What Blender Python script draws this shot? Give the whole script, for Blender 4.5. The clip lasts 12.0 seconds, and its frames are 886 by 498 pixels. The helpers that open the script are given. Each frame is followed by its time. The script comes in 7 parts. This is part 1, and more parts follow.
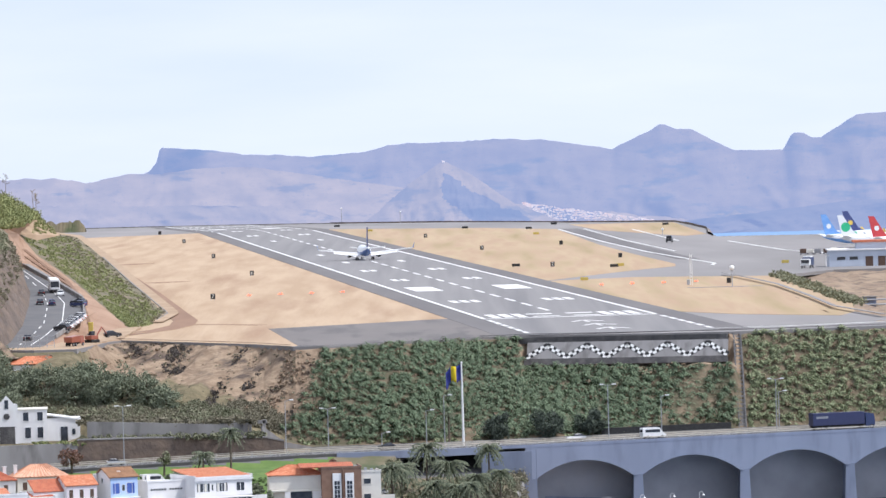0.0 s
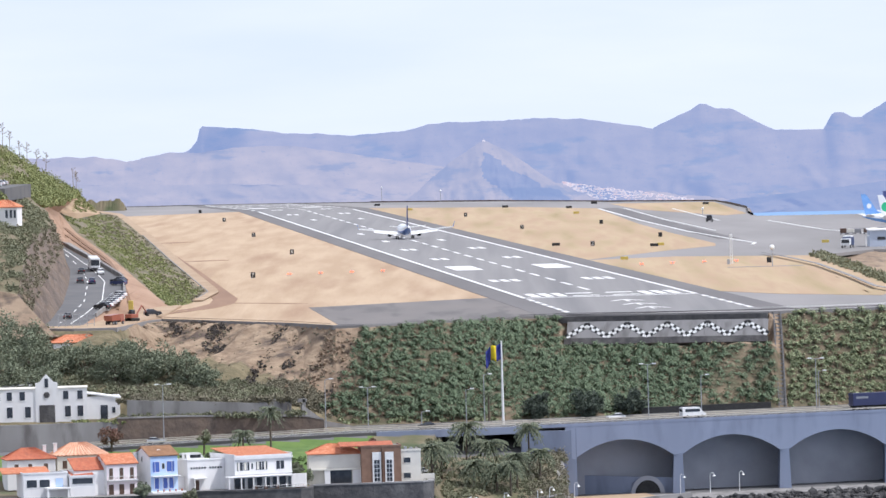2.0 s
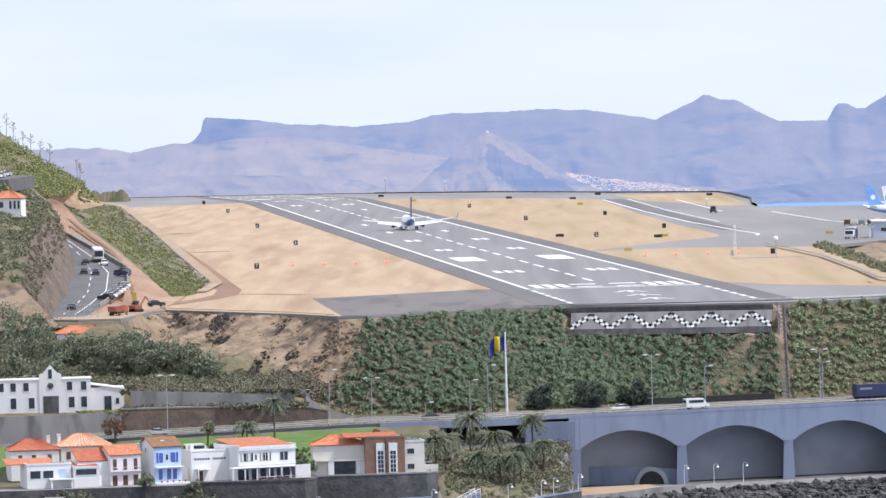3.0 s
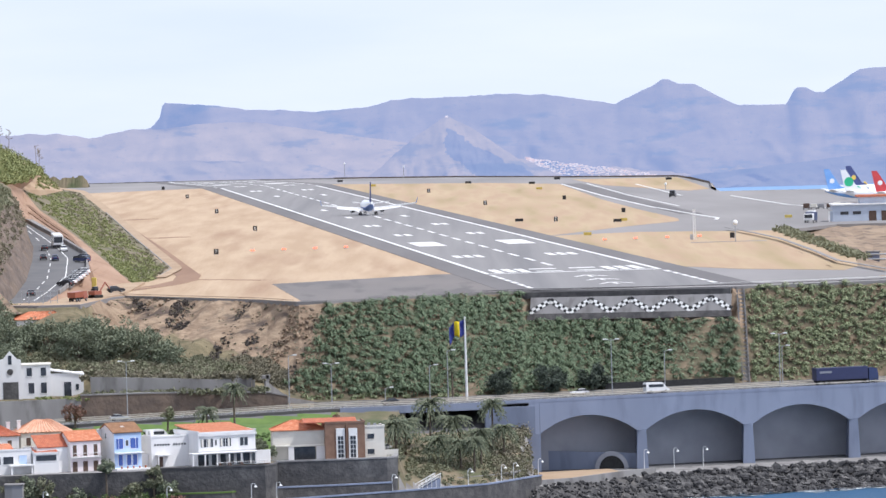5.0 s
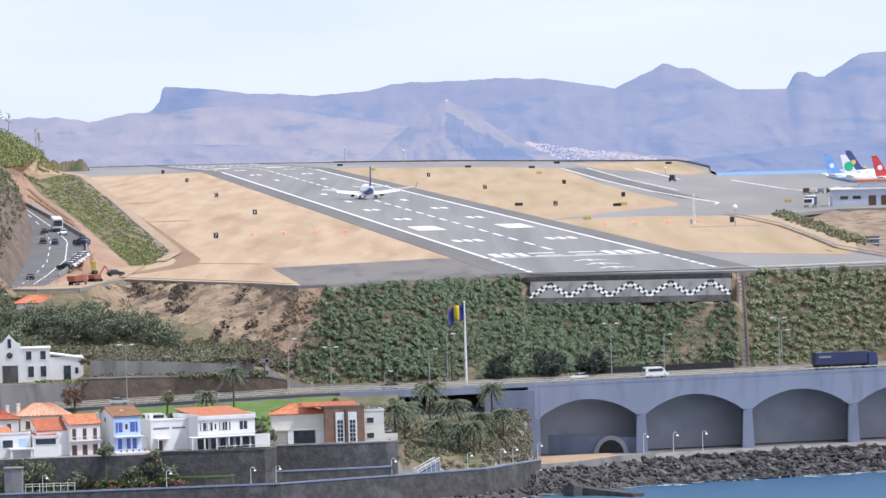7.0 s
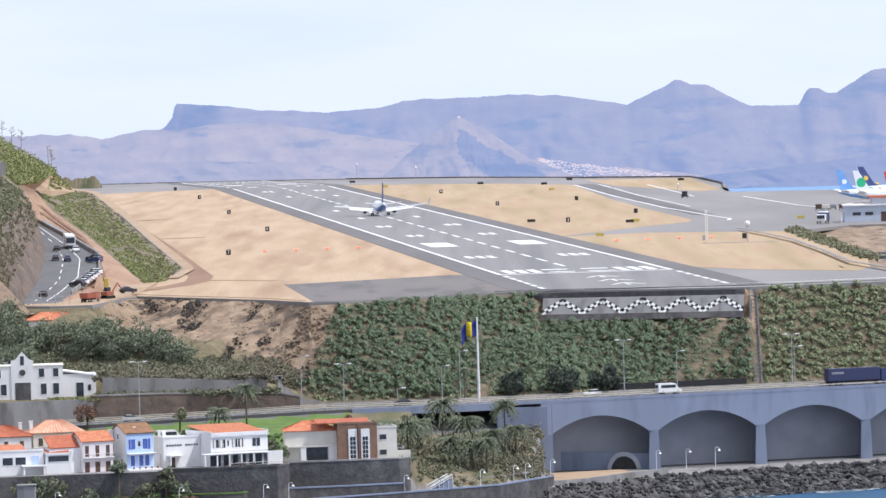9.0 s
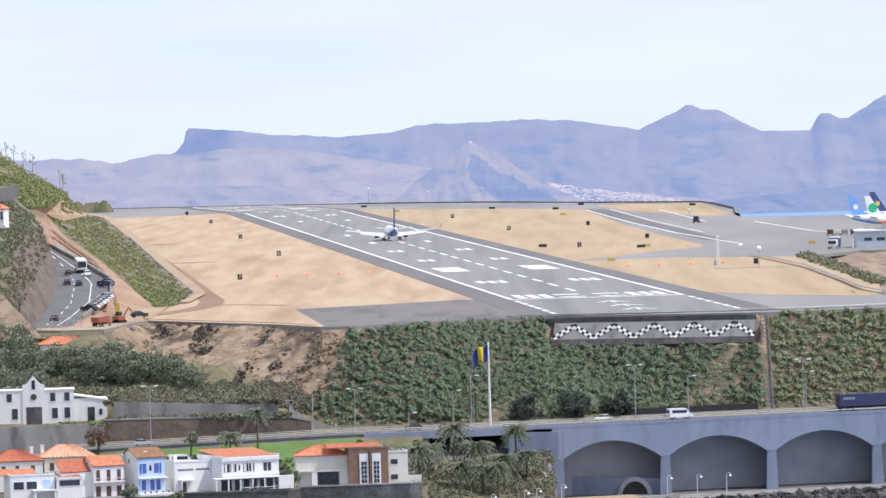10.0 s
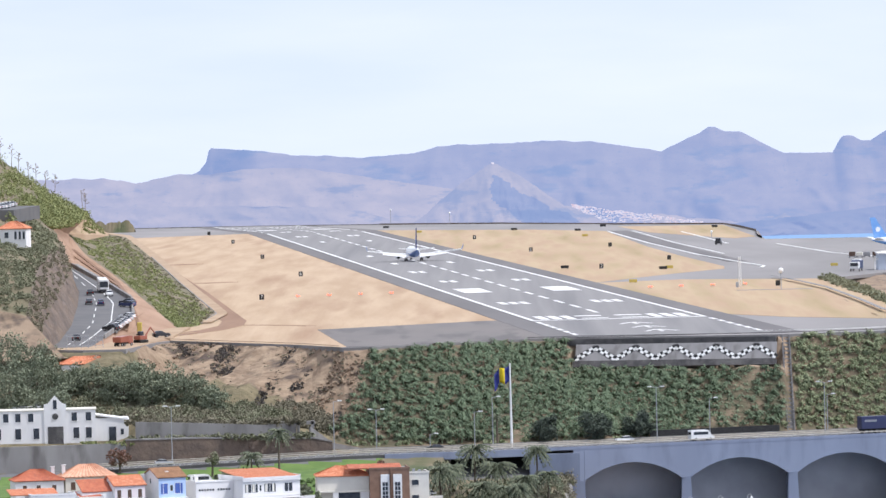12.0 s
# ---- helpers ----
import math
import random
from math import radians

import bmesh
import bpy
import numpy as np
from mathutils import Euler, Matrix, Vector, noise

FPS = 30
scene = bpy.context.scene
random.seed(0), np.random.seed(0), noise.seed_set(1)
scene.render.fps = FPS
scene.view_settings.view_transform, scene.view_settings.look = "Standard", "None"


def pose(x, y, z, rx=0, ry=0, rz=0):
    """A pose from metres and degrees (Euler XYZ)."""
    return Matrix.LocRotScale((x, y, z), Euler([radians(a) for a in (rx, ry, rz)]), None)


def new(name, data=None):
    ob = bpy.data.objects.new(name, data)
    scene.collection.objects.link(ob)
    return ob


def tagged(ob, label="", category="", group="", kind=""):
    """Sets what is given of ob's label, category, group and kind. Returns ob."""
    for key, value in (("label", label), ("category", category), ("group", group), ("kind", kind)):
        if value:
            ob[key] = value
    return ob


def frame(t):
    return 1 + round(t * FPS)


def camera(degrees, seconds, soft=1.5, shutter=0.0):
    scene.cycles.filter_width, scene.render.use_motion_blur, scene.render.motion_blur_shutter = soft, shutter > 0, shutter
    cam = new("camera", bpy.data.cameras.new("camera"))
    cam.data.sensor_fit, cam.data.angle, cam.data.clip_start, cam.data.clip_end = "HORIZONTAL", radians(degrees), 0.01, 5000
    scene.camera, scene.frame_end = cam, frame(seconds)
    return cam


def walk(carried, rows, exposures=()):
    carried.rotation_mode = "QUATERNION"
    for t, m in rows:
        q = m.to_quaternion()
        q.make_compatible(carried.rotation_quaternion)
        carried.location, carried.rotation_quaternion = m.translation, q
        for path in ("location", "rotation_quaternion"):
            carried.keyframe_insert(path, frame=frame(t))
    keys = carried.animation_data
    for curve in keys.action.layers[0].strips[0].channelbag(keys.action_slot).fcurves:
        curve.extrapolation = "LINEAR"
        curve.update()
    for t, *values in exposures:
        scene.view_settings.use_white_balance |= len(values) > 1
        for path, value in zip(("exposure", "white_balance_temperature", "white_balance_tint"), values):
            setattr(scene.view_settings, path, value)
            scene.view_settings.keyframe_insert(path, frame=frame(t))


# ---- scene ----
cam = camera(6.956, 12.0)
EYE = (0.0, 0.0, 105.0)
ROWS = [
    (0.0, -0.0250, -1.3413, 1.600),
    (0.5, 0.0671, -1.3739, 1.516),
    (1.0, 0.1505, -1.4204, 1.501),
    (1.5, 0.2262, -1.4593, 1.498),
    (2.0, 0.2926, -1.4974, 1.508),
    (2.5, 0.3291, -1.5336, 1.489),
    (4.5, 0.1458, -1.6626, 1.640),
    (5.0, -0.0008, -1.6941, 1.650),
    (5.5, 0.0023, -1.7150, 1.640),
    (6.0, 0.0041, -1.7506, 1.570),
    (6.5, 0.0002, -1.7848, 1.501),
    (7.0, -0.0005, -1.8192, 1.568),
    (8.8, 0.0820, -1.7970, 1.630),
    (9.0, 0.0956, -1.6861, 1.643),
    (9.5, 0.1448, -1.5254, 1.610),
    (10.0, 0.1876, -1.4888, 1.569),
    (10.5, 0.2269, -1.4480, 1.452),
    (11.0, 0.2758, -1.4117, 1.340),
    (11.5, 0.3242, -1.3730, 1.335),
    (12.0, 0.3650, -1.3198, 1.386),
]
walk(cam, [(t, pose(*EYE, 90 + pitch, roll, yaw - 0.0467)) for t, yaw, pitch, roll in ROWS],
     [(0.0, 0.23, 6050, 12), (12.0, 0.23, 6050, 12)])

# ---- light ----
SUN_EL, SUN_AZ = 58.0, 108.0  # degrees; azimuth clockwise from +y
world = bpy.data.worlds.new("sky")
scene.world = world
world.use_nodes = True
wn = world.node_tree.nodes
sky = wn.new("ShaderNodeTexSky")
sky.sky_type = "NISHITA"
sky.sun_disc = False
sky.sun_elevation, sky.sun_rotation = radians(SUN_EL), radians(SUN_AZ)
sky.air_density, sky.dust_density, sky.ozone_density = 1.0, 1.2, 1.0
wl = world.node_tree.links
# the eye stands high over the water: the bright haze band is carried down past the level line
co = wn.new("ShaderNodeTexCoord")
sep = wn.new("ShaderNodeSeparateXYZ")
up = wn.new("ShaderNodeMath")
up.operation = "MAXIMUM"
up.inputs[1].default_value = 0.0
lift = wn.new("ShaderNodeMath")
lift.operation = "ADD"
lift.inputs[1].default_value = 0.16
com = wn.new("ShaderNodeCombineXYZ")
wl.new(co.outputs["Generated"], sep.inputs[0])
wl.new(sep.outputs["Z"], up.inputs[0])
wl.new(up.outputs[0], lift.inputs[0])
wl.new(sep.outputs["X"], com.inputs["X"])
wl.new(sep.outputs["Y"], com.inputs["Y"])
wl.new(lift.outputs[0], com.inputs["Z"])
wl.new(com.outputs[0], sky.inputs["Vector"])
# thin high cloud
veil = wn.new("ShaderNodeTexNoise")
veil.inputs["Scale"].default_value, veil.inputs["Detail"].default_value = 9.0, 6.0
stretchy = wn.new("ShaderNodeMapping")
stretchy.inputs["Scale"].default_value = (1.0, 1.0, 6.0)
wl.new(co.outputs["Generated"], stretchy.inputs["Vector"])
wl.new(stretchy.outputs[0], veil.inputs["Vector"])
vr = wn.new("ShaderNodeMapRange")
vr.inputs["From Min"].default_value, vr.inputs["From Max"].default_value = 0.35, 0.7
vr.inputs["To Min"].default_value, vr.inputs["To Max"].default_value = 0.66, 0.92
wl.new(veil.outputs["Fac"], vr.inputs["Value"])
cloudmix = wn.new("ShaderNodeMix")
cloudmix.data_type = "RGBA"
cloudmix.inputs["B"].default_value = (6.45, 6.62, 7.15, 1)
wl.new(vr.outputs[0], cloudmix.inputs["Factor"])
wl.new(sky.outputs[0], cloudmix.inputs["A"])
wl.new(cloudmix.outputs["Result"], wn["Background"].inputs["Color"])
wn["Background"].inputs["Strength"].default_value = 0.13
sun = new("sun", bpy.data.lights.new("sun", "SUN"))
sun.data.energy, sun.data.angle, sun.data.color = 3.3, radians(0.5), (1.0, 0.96, 0.90)
_d = Vector((math.sin(radians(SUN_AZ)) * math.cos(radians(SUN_EL)), math.cos(radians(SUN_AZ)) * math.cos(radians(SUN_EL)), math.sin(radians(SUN_EL))))
sun.rotation_euler = _d.to_track_quat("Z", "Y").to_euler()
sun.location = (0, 0, 400)


# ---- materials ----
def material(name, base, second=None, scale=1.0, rough=0.85, metal=0.0, bump=0.0, bump_scale=None, third=None, scale3=None, lo=0.35, hi=0.65, jitter=0.0, stretch=None, spec=0.3, cover3=(0.5, 0.7)):
    """A surface of two or three mixed tones at two scales, with fine relief, in world metres."""
    m = bpy.data.materials.new(name)
    m.use_nodes = True
    n, l = m.node_tree.nodes, m.node_tree.links
    b = n["Principled BSDF"]
    b.inputs["Roughness"].default_value = rough
    b.inputs["Metallic"].default_value = metal
    b.inputs["Specular IOR Level"].default_value = spec
    geo = n.new("ShaderNodeNewGeometry")
    src = geo.outputs["Position"]
    if stretch:
        mp = n.new("ShaderNodeMapping")
        mp.inputs["Rotation"].default_value = (0, 0, radians(stretch[3]) if len(stretch) > 3 else 0)
        mp.inputs["Scale"].default_value = stretch[:3]
        l.new(src, mp.inputs["Vector"])
        src = mp.outputs[0]

    def cloud(sc, detail=5.0):
        t = n.new("ShaderNodeTexNoise")
        t.inputs["Scale"].default_value = sc
        t.inputs["Detail"].default_value = detail
        l.new(src, t.inputs["Vector"])
        return t.outputs["Fac"]

    def ramp(fac, a, c):
        r = n.new("ShaderNodeMapRange")
        r.inputs["From Min"].default_value, r.inputs["From Max"].default_value = a, c
        l.new(fac, r.inputs["Value"])
        return r.outputs[0]

    def mix(fac, a, c):
        x = n.new("ShaderNodeMix")
        x.data_type = "RGBA"
        l.new(fac, x.inputs["Factor"])
        for s, v in ((x.inputs["A"], a), (x.inputs["B"], c)):
            if isinstance(v, tuple):
                s.default_value = (*v, 1)
            else:
                l.new(v, s)
        return x.outputs["Result"]

    col = base
    if second:
        col = mix(ramp(cloud(scale), lo, hi), base, second)
    if third:
        col = mix(ramp(cloud(scale3 or scale * 0.15), *cover3), col, third)
    if jitter:
        info = n.new("ShaderNodeObjectInfo")
        hs = n.new("ShaderNodeHueSaturation")
        r = n.new("ShaderNodeMapRange")
        r.inputs["To Min"].default_value, r.inputs["To Max"].default_value = 1 - jitter, 1 + jitter
        l.new(info.outputs["Random"], r.inputs["Value"])
        l.new(r.outputs[0], hs.inputs["Value"])
        if isinstance(col, tuple):
            hs.inputs["Color"].default_value = (*col, 1)
        else:
            l.new(col, hs.inputs["Color"])
        col = hs.outputs[0]
    if isinstance(col, tuple):
        b.inputs["Base Color"].default_value = (*col, 1)
    else:
        l.new(col, b.inputs["Base Color"])
    if bump:
        bp = n.new("ShaderNodeBump")
        bp.inputs["Strength"].default_value = bump
        bp.inputs["Distance"].default_value = 0.3
        l.new(cloud(bump_scale or scale * 4), bp.inputs["Height"])
        l.new(bp.outputs[0], b.inputs["Normal"])
    return m


M_GRASS = material("dry_grass", (0.39, 0.277, 0.178), (0.465, 0.345, 0.232), 0.16, third=(0.30, 0.19, 0.12), scale3=0.085, stretch=(1, 0.06, 1, 4), bump=0.5, bump_scale=0.9, cover3=(0.54, 0.82))
M_GRASS2 = material("yellow_dry_grass", (0.385, 0.27, 0.175), (0.43, 0.325, 0.205), 0.2, third=(0.29, 0.225, 0.115), scale3=0.10, stretch=(1, 0.05, 1, 4), bump=0.3, bump_scale=0.8, cover3=(0.50, 0.74))
M_DIRT = material("red_dirt", (0.29, 0.18, 0.118), (0.37, 0.245, 0.17), 0.08, bump=0.3, bump_scale=0.7)
M_TRACK = material("worn_track_dirt", (0.225, 0.135, 0.088), (0.28, 0.175, 0.115), 0.1, bump=0.3, bump_scale=0.7, stretch=(1, 0.1, 1, 4))
M_PAD = material("faded_pad_asphalt", (0.16, 0.147, 0.142), (0.185, 0.168, 0.158), 0.1, third=(0.125, 0.115, 0.113), scale3=0.09, stretch=(1, 0.12, 1, 4), cover3=(0.5, 0.6), rough=0.9)
M_SAND = material("pale_dirt", (0.42, 0.31, 0.21), (0.34, 0.24, 0.155), 0.1, bump=0.3, bump_scale=0.7)
M_RUNWAY = material("grooved_asphalt", (0.205, 0.198, 0.198), (0.245, 0.236, 0.232), 0.25, rough=0.9, stretch=(1, 0.012, 1, 4.2), third=(0.17, 0.166, 0.17), scale3=0.10, cover3=(0.52, 0.72))
M_SHOULDER = material("dark_asphalt", (0.14, 0.132, 0.132), (0.17, 0.16, 0.158), 0.07, rough=0.9, stretch=(1, 0.1, 1, 4.2))
M_APRON = material("apron_concrete", (0.21, 0.20, 0.195), (0.27, 0.255, 0.25), 0.03, rough=0.9, stretch=(1, 0.15, 1))
M_PAINT = material("worn_white_paint", (0.78, 0.78, 0.76), (0.66, 0.65, 0.63), 0.6, rough=0.7)
M_ROAD = material("road_asphalt", (0.115, 0.115, 0.12), (0.15, 0.147, 0.147), 0.15, rough=0.9)
M_EXPRESS = material("dark_expressway_asphalt", (0.075, 0.073, 0.074), (0.10, 0.097, 0.096), 0.15, rough=0.9)
M_SOIL = material("brown_slope_soil", (0.23, 0.165, 0.115), (0.32, 0.24, 0.165), 0.14, third=(0.12, 0.09, 0.07), scale3=0.22, bump=0.6, bump_scale=0.5, cover3=(0.52, 0.66))
M_SCRUB = material("scrub_ground", (0.15, 0.13, 0.08), (0.22, 0.175, 0.115), 0.15, third=(0.07, 0.09, 0.04), scale3=0.08, bump=0.6, bump_scale=0.6)
M_ROCK = material("dark_basalt", (0.11, 0.088, 0.075), (0.18, 0.135, 0.105), 0.25, third=(0.21, 0.15, 0.10), scale3=0.1, bump=0.8, bump_scale=0.8, cover3=(0.55, 0.75))
M_LAWN = material("green_lawn", (0.09, 0.15, 0.04), (0.125, 0.19, 0.05), 0.3, bump=0.2, bump_scale=2.0)
M_CONC = material("weathered_concrete", (0.235, 0.27, 0.36), (0.205, 0.235, 0.315), 0.12, third=(0.18, 0.205, 0.275), scale3=0.35, stretch=(1, 1, 0.25))
M_CONC2 = material("grey_retaining_concrete", (0.30, 0.29, 0.28), (0.22, 0.21, 0.205), 0.2, third=(0.14, 0.13, 0.125), scale3=0.3, stretch=(1, 1, 0.3))
M_VAULT = material("stained_vault_concrete", (0.40, 0.41, 0.45), (0.31, 0.32, 0.355), 0.12)
M_SHORE = material("dark_shore_gravel", (0.055, 0.053, 0.055), (0.10, 0.095, 0.092), 0.5, third=(0.15, 0.135, 0.12), scale3=0.2, bump=0.8, bump_scale=1.5, cover3=(0.6, 0.8))
M_STONE = material("dark_stone_masonry", (0.065, 0.063, 0.065), (0.105, 0.10, 0.098), 0.6, third=(0.15, 0.145, 0.14), scale3=0.15, bump=0.6, bump_scale=1.5, cover3=(0.55, 0.75))


# ---- mesh helpers ----
def mesh_of(name, verts, faces, mats, smooth=False):
    me = bpy.data.meshes.new(name)
    me.from_pydata([tuple(v) for v in verts], [], faces)
    for m in mats if isinstance(mats, (list, tuple)) else [mats]:
        me.materials.append(m)
    if smooth:
        me.polygons.foreach_set("use_smooth", [True] * len(me.polygons))
    me.update()
    return me


def thing(name, verts, faces, mat, label, category, group="", kind="", smooth=False):
    return tagged(new(name, mesh_of(name, verts, faces, mat, smooth)), label, category, group, kind)


def part(name, bm, mat, parent, label="", smooth=False):
    me = bpy.data.meshes.new(name)
    bm.to_mesh(me)
    bm.free()
    me.materials.append(mat)
    if smooth:
        me.polygons.foreach_set("use_smooth", [True] * len(me.polygons))
    ob = new(name, me)
    ob.parent = parent
    return tagged(ob, label)


def base_of(name, m, label, category, group="", kind=""):
    e = new(name)
    e.empty_display_size = 0.5
    e.matrix_basis = m
    return tagged(e, label, category, group, kind)


def box(bm, x0, x1, y0, y1, z0, z1, bev=0.0):
    r = bmesh.ops.create_cube(bm, size=1)
    vs = r["verts"]
    for v in vs:
        v.co = Vector(((x0 + x1) / 2 + v.co.x * (x1 - x0), (y0 + y1) / 2 + v.co.y * (y1 - y0), (z0 + z1) / 2 + v.co.z * (z1 - z0)))
    if bev:
        es = {e for v in vs for e in v.link_edges}
        bmesh.ops.bevel(bm, geom=list(es), offset=bev, segments=1, affect="EDGES")
    return bm


def boxes(*specs, bev=0.0):
    bm = bmesh.new()
    for s in specs:
        box(bm, *s, bev=bev)
    return bm


def rod(bm, p, q, r0, r1=None, n=8):
    p, q = Vector(p), Vector(q)
    d = q - p
    rot = d.to_track_quat("Z", "Y").to_matrix().to_4x4()
    bmesh.ops.create_cone(bm, cap_ends=True, segments=n, radius1=r0, radius2=r0 if r1 is None else r1, depth=d.length, matrix=Matrix.Translation((p + q) / 2) @ rot)
    return bm


def ball(bm, c, r, sub=1, squash=(1, 1, 1), jitter=0.0):
    g = bmesh.ops.create_icosphere(bm, subdivisions=sub, radius=r)
    for v in g["verts"]:
        k = 1 + random.uniform(-jitter, jitter)
        v.co = Vector((c[0] + v.co.x * squash[0] * k, c[1] + v.co.y * squash[1] * k, c[2] + v.co.z * squash[2] * k))
    return bm


def prism(bm, outline, z0, z1):
    """An upright block over an outline of (x, y)."""
    lo = [bm.verts.new((x, y, z0)) for x, y in outline]
    hi = [bm.verts.new((x, y, z1)) for x, y in outline]
    bm.faces.new(lo[::-1])
    bm.faces.new(hi)
    for i in range(len(lo)):
        j = (i + 1) % len(lo)
        bm.faces.new((lo[i], lo[j], hi[j], hi[i]))
    return bm


# ---- the lie of the land ----
SLOPE = -0.00465


BROW_Y, BROW_Z = [3380, 3450, 3585, 3923, 4300], [36.385, 35.6, 33.6, 28.5, 24.0]


def field_z(y):
    """The airfield falls evenly, then more steeply past its far brow."""
    if y > 3380:
        return float(np.interp(y, BROW_Y, BROW_Z))
    return 43.5 + SLOPE * (y - 1850)


RC, RS = math.cos(0.0744), math.sin(0.0744)


def rw(u, s, h=0.0):
    """Runway place: u metres to the right of the centre line, s metres past the threshold."""
    x, y = 33 + u * RC - s * RS, 1850 + u * RS + s * RC
    return (x, y, field_z(y) + h)


def curve(xs, ys):
    return lambda x: float(np.interp(x, xs, ys))


edge_y = curve([-110, -95, -85, -81.5, -79.5, -77, -66, -44, -34, -27, 9, 20, 67, 104, 180], [1716, 1700, 1700, 1730, 1750, 1757, 1738, 1699, 1675, 1674, 1702, 1706, 1695, 1708, 1716])
foot_y = curve([-104, -84, -76, -52, -41, -32, 0, 27, 65, 100, 180], [1654, 1654, 1641, 1640, 1652, 1650, 1650, 1656, 1674, 1690, 1722])
foot_z = curve([-104, -75, -52, -41, -32, 0, 180], [30.5, 30, 28.5, 27, 23, 22.6, 22.3])


def front_y(x):
    return 1628 + (0.4 if x > 0 else 0.2) * x


prom_y = curve([-140, -36, -12, 8, 20, 30, 44, 60, 100, 180], [1528, 1546, 1563, 1579, 1605, 1614, 1630, 1640, 1657, 1690])
terrace_y = curve([-140, -60, -38.5, -36.5, -12, -10, 10, 20], [1541, 1551, 1554, 1562, 1567, 1570, 1592, 1618])


road_dz = curve([-92, -30], [-1.4, 0.0])


def profile(x):
    """Knots (y, z) of the ground from the sea up to the airfield at x."""
    f = front_y(x)
    p = prom_y(x)
    if x > 18:
        k = [(1400, -6), (p - 22, -4), (p - 7, 1.5), (p, 5.2), (f + 12.6, 5.6), (f + 14.2, 21.0)]
    elif x > -10:
        t = terrace_y(x)
        k = [(1400, -6), (p - 20, -4), (p - 7, 1.0), (p + 0.8, 1.5), (p + 2.3, 6.0), (p + 5, 6.4), (t + 2, 9.0), (f - 9, 14.5), (f, 16.0), (f + 0.5, 16.2)]
    else:
        t = terrace_y(x)
        k = [(1400, -6), (p - 20, -4), (p - 4, 0.5), (p + 0.8, 1.5), (p + 2.3, 6.0), (t + 0.8, 6.1), (t + 3.0, 13.4), (t + 30, 14.2), (t + 34, 17.0), (f - 4, 19.8 + road_dz(x)), (f, 21.4 + road_dz(x))]
    b = f + 16
    fy, fz = foot_y(x), foot_z(x)
    k.append((b, 21.2 + road_dz(x)))
    k.append((max(fy, b + 1.0), fz))
    e = edge_y(x)
    if 18.5 < x < 68.5:
        k += [(e - 10, 36.6), (e - 2.0, 36.9), (e - 1.5, 43.4)]
    k += [(e, field_z(e) - 0.4), (e + 40, field_z(e) - 1.5)]
    return k


def ground_z(x, y):
    k = profile(x)
    return float(np.interp(y, [a for a, _ in k], [c for _, c in k]))



def slope_material():
    """Bare soil, scrub floor and plantation floor, blended by the mesh's own cover weights."""
    m = bpy.data.materials.new("mixed_slope_ground")
    m.use_nodes = True
    n, l = m.node_tree.nodes, m.node_tree.links
    b = n["Principled BSDF"]
    b.inputs["Roughness"].default_value = 0.95
    b.inputs["Specular IOR Level"].default_value = 0.1
    geo = n.new("ShaderNodeNewGeometry")
    at = n.new("ShaderNodeAttribute")
    at.attribute_name = "cover"
    sp = n.new("ShaderNodeSeparateColor")
    l.new(at.outputs["Color"], sp.inputs[0])

    def cloud(sc):
        t = n.new("ShaderNodeTexNoise")
        t.inputs["Scale"].default_value, t.inputs["Detail"].default_value = sc, 6
        l.new(geo.outputs["Position"], t.inputs["Vector"])
        return t.outputs["Fac"]

    def ramp(fac, a, c):
        r = n.new("ShaderNodeMapRange")
        r.inputs["From Min"].default_value, r.inputs["From Max"].default_value = a, c
        l.new(fac, r.inputs["Value"])
        return r.outputs[0]

    def mix(fac, a, c):
        x = n.new("ShaderNodeMix")
        x.data_type = "RGBA"
        l.new(fac, x.inputs["Factor"])
        for s, v in ((x.inputs["A"], a), (x.inputs["B"], c)):
            if isinstance(v, tuple):
                s.default_value = (*v, 1)
            else:
                l.new(v, s)
        return x.outputs["Result"]

    soil = mix(ramp(cloud(0.35), 0.35, 0.65), (0.21, 0.15, 0.105), (0.33, 0.25, 0.175))
    soil = mix(ramp(cloud(0.14), 0.55, 0.66), soil, (0.11, 0.085, 0.07))
    scrub = mix(ramp(cloud(0.3), 0.35, 0.65), (0.12, 0.105, 0.065), (0.21, 0.175, 0.11))
    plant = mix(ramp(cloud(0.25), 0.4, 0.65), (0.11, 0.10, 0.066), (0.21, 0.16, 0.112))
    rag = cloud(0.5)
    for ch, col in (("Red", scrub), ("Green", plant)):
        add = n.new("ShaderNodeMath")
        add.operation = "ADD"
        l.new(sp.outputs[ch], add.inputs[0])
        l.new(rag, add.inputs[1])
        soil = mix(ramp(add.outputs[0], 0.9, 1.1), soil, col)
    l.new(soil, b.inputs["Base Color"])
    bp = n.new("ShaderNodeBump")
    bp.inputs["Strength"].default_value, bp.inputs["Distance"].default_value = 0.9, 0.4
    l.new(cloud(0.8), bp.inputs["Height"])
    l.new(bp.outputs[0], b.inputs["Normal"])
    return m


M_SLOPE = slope_material()
M_LEAF = {}


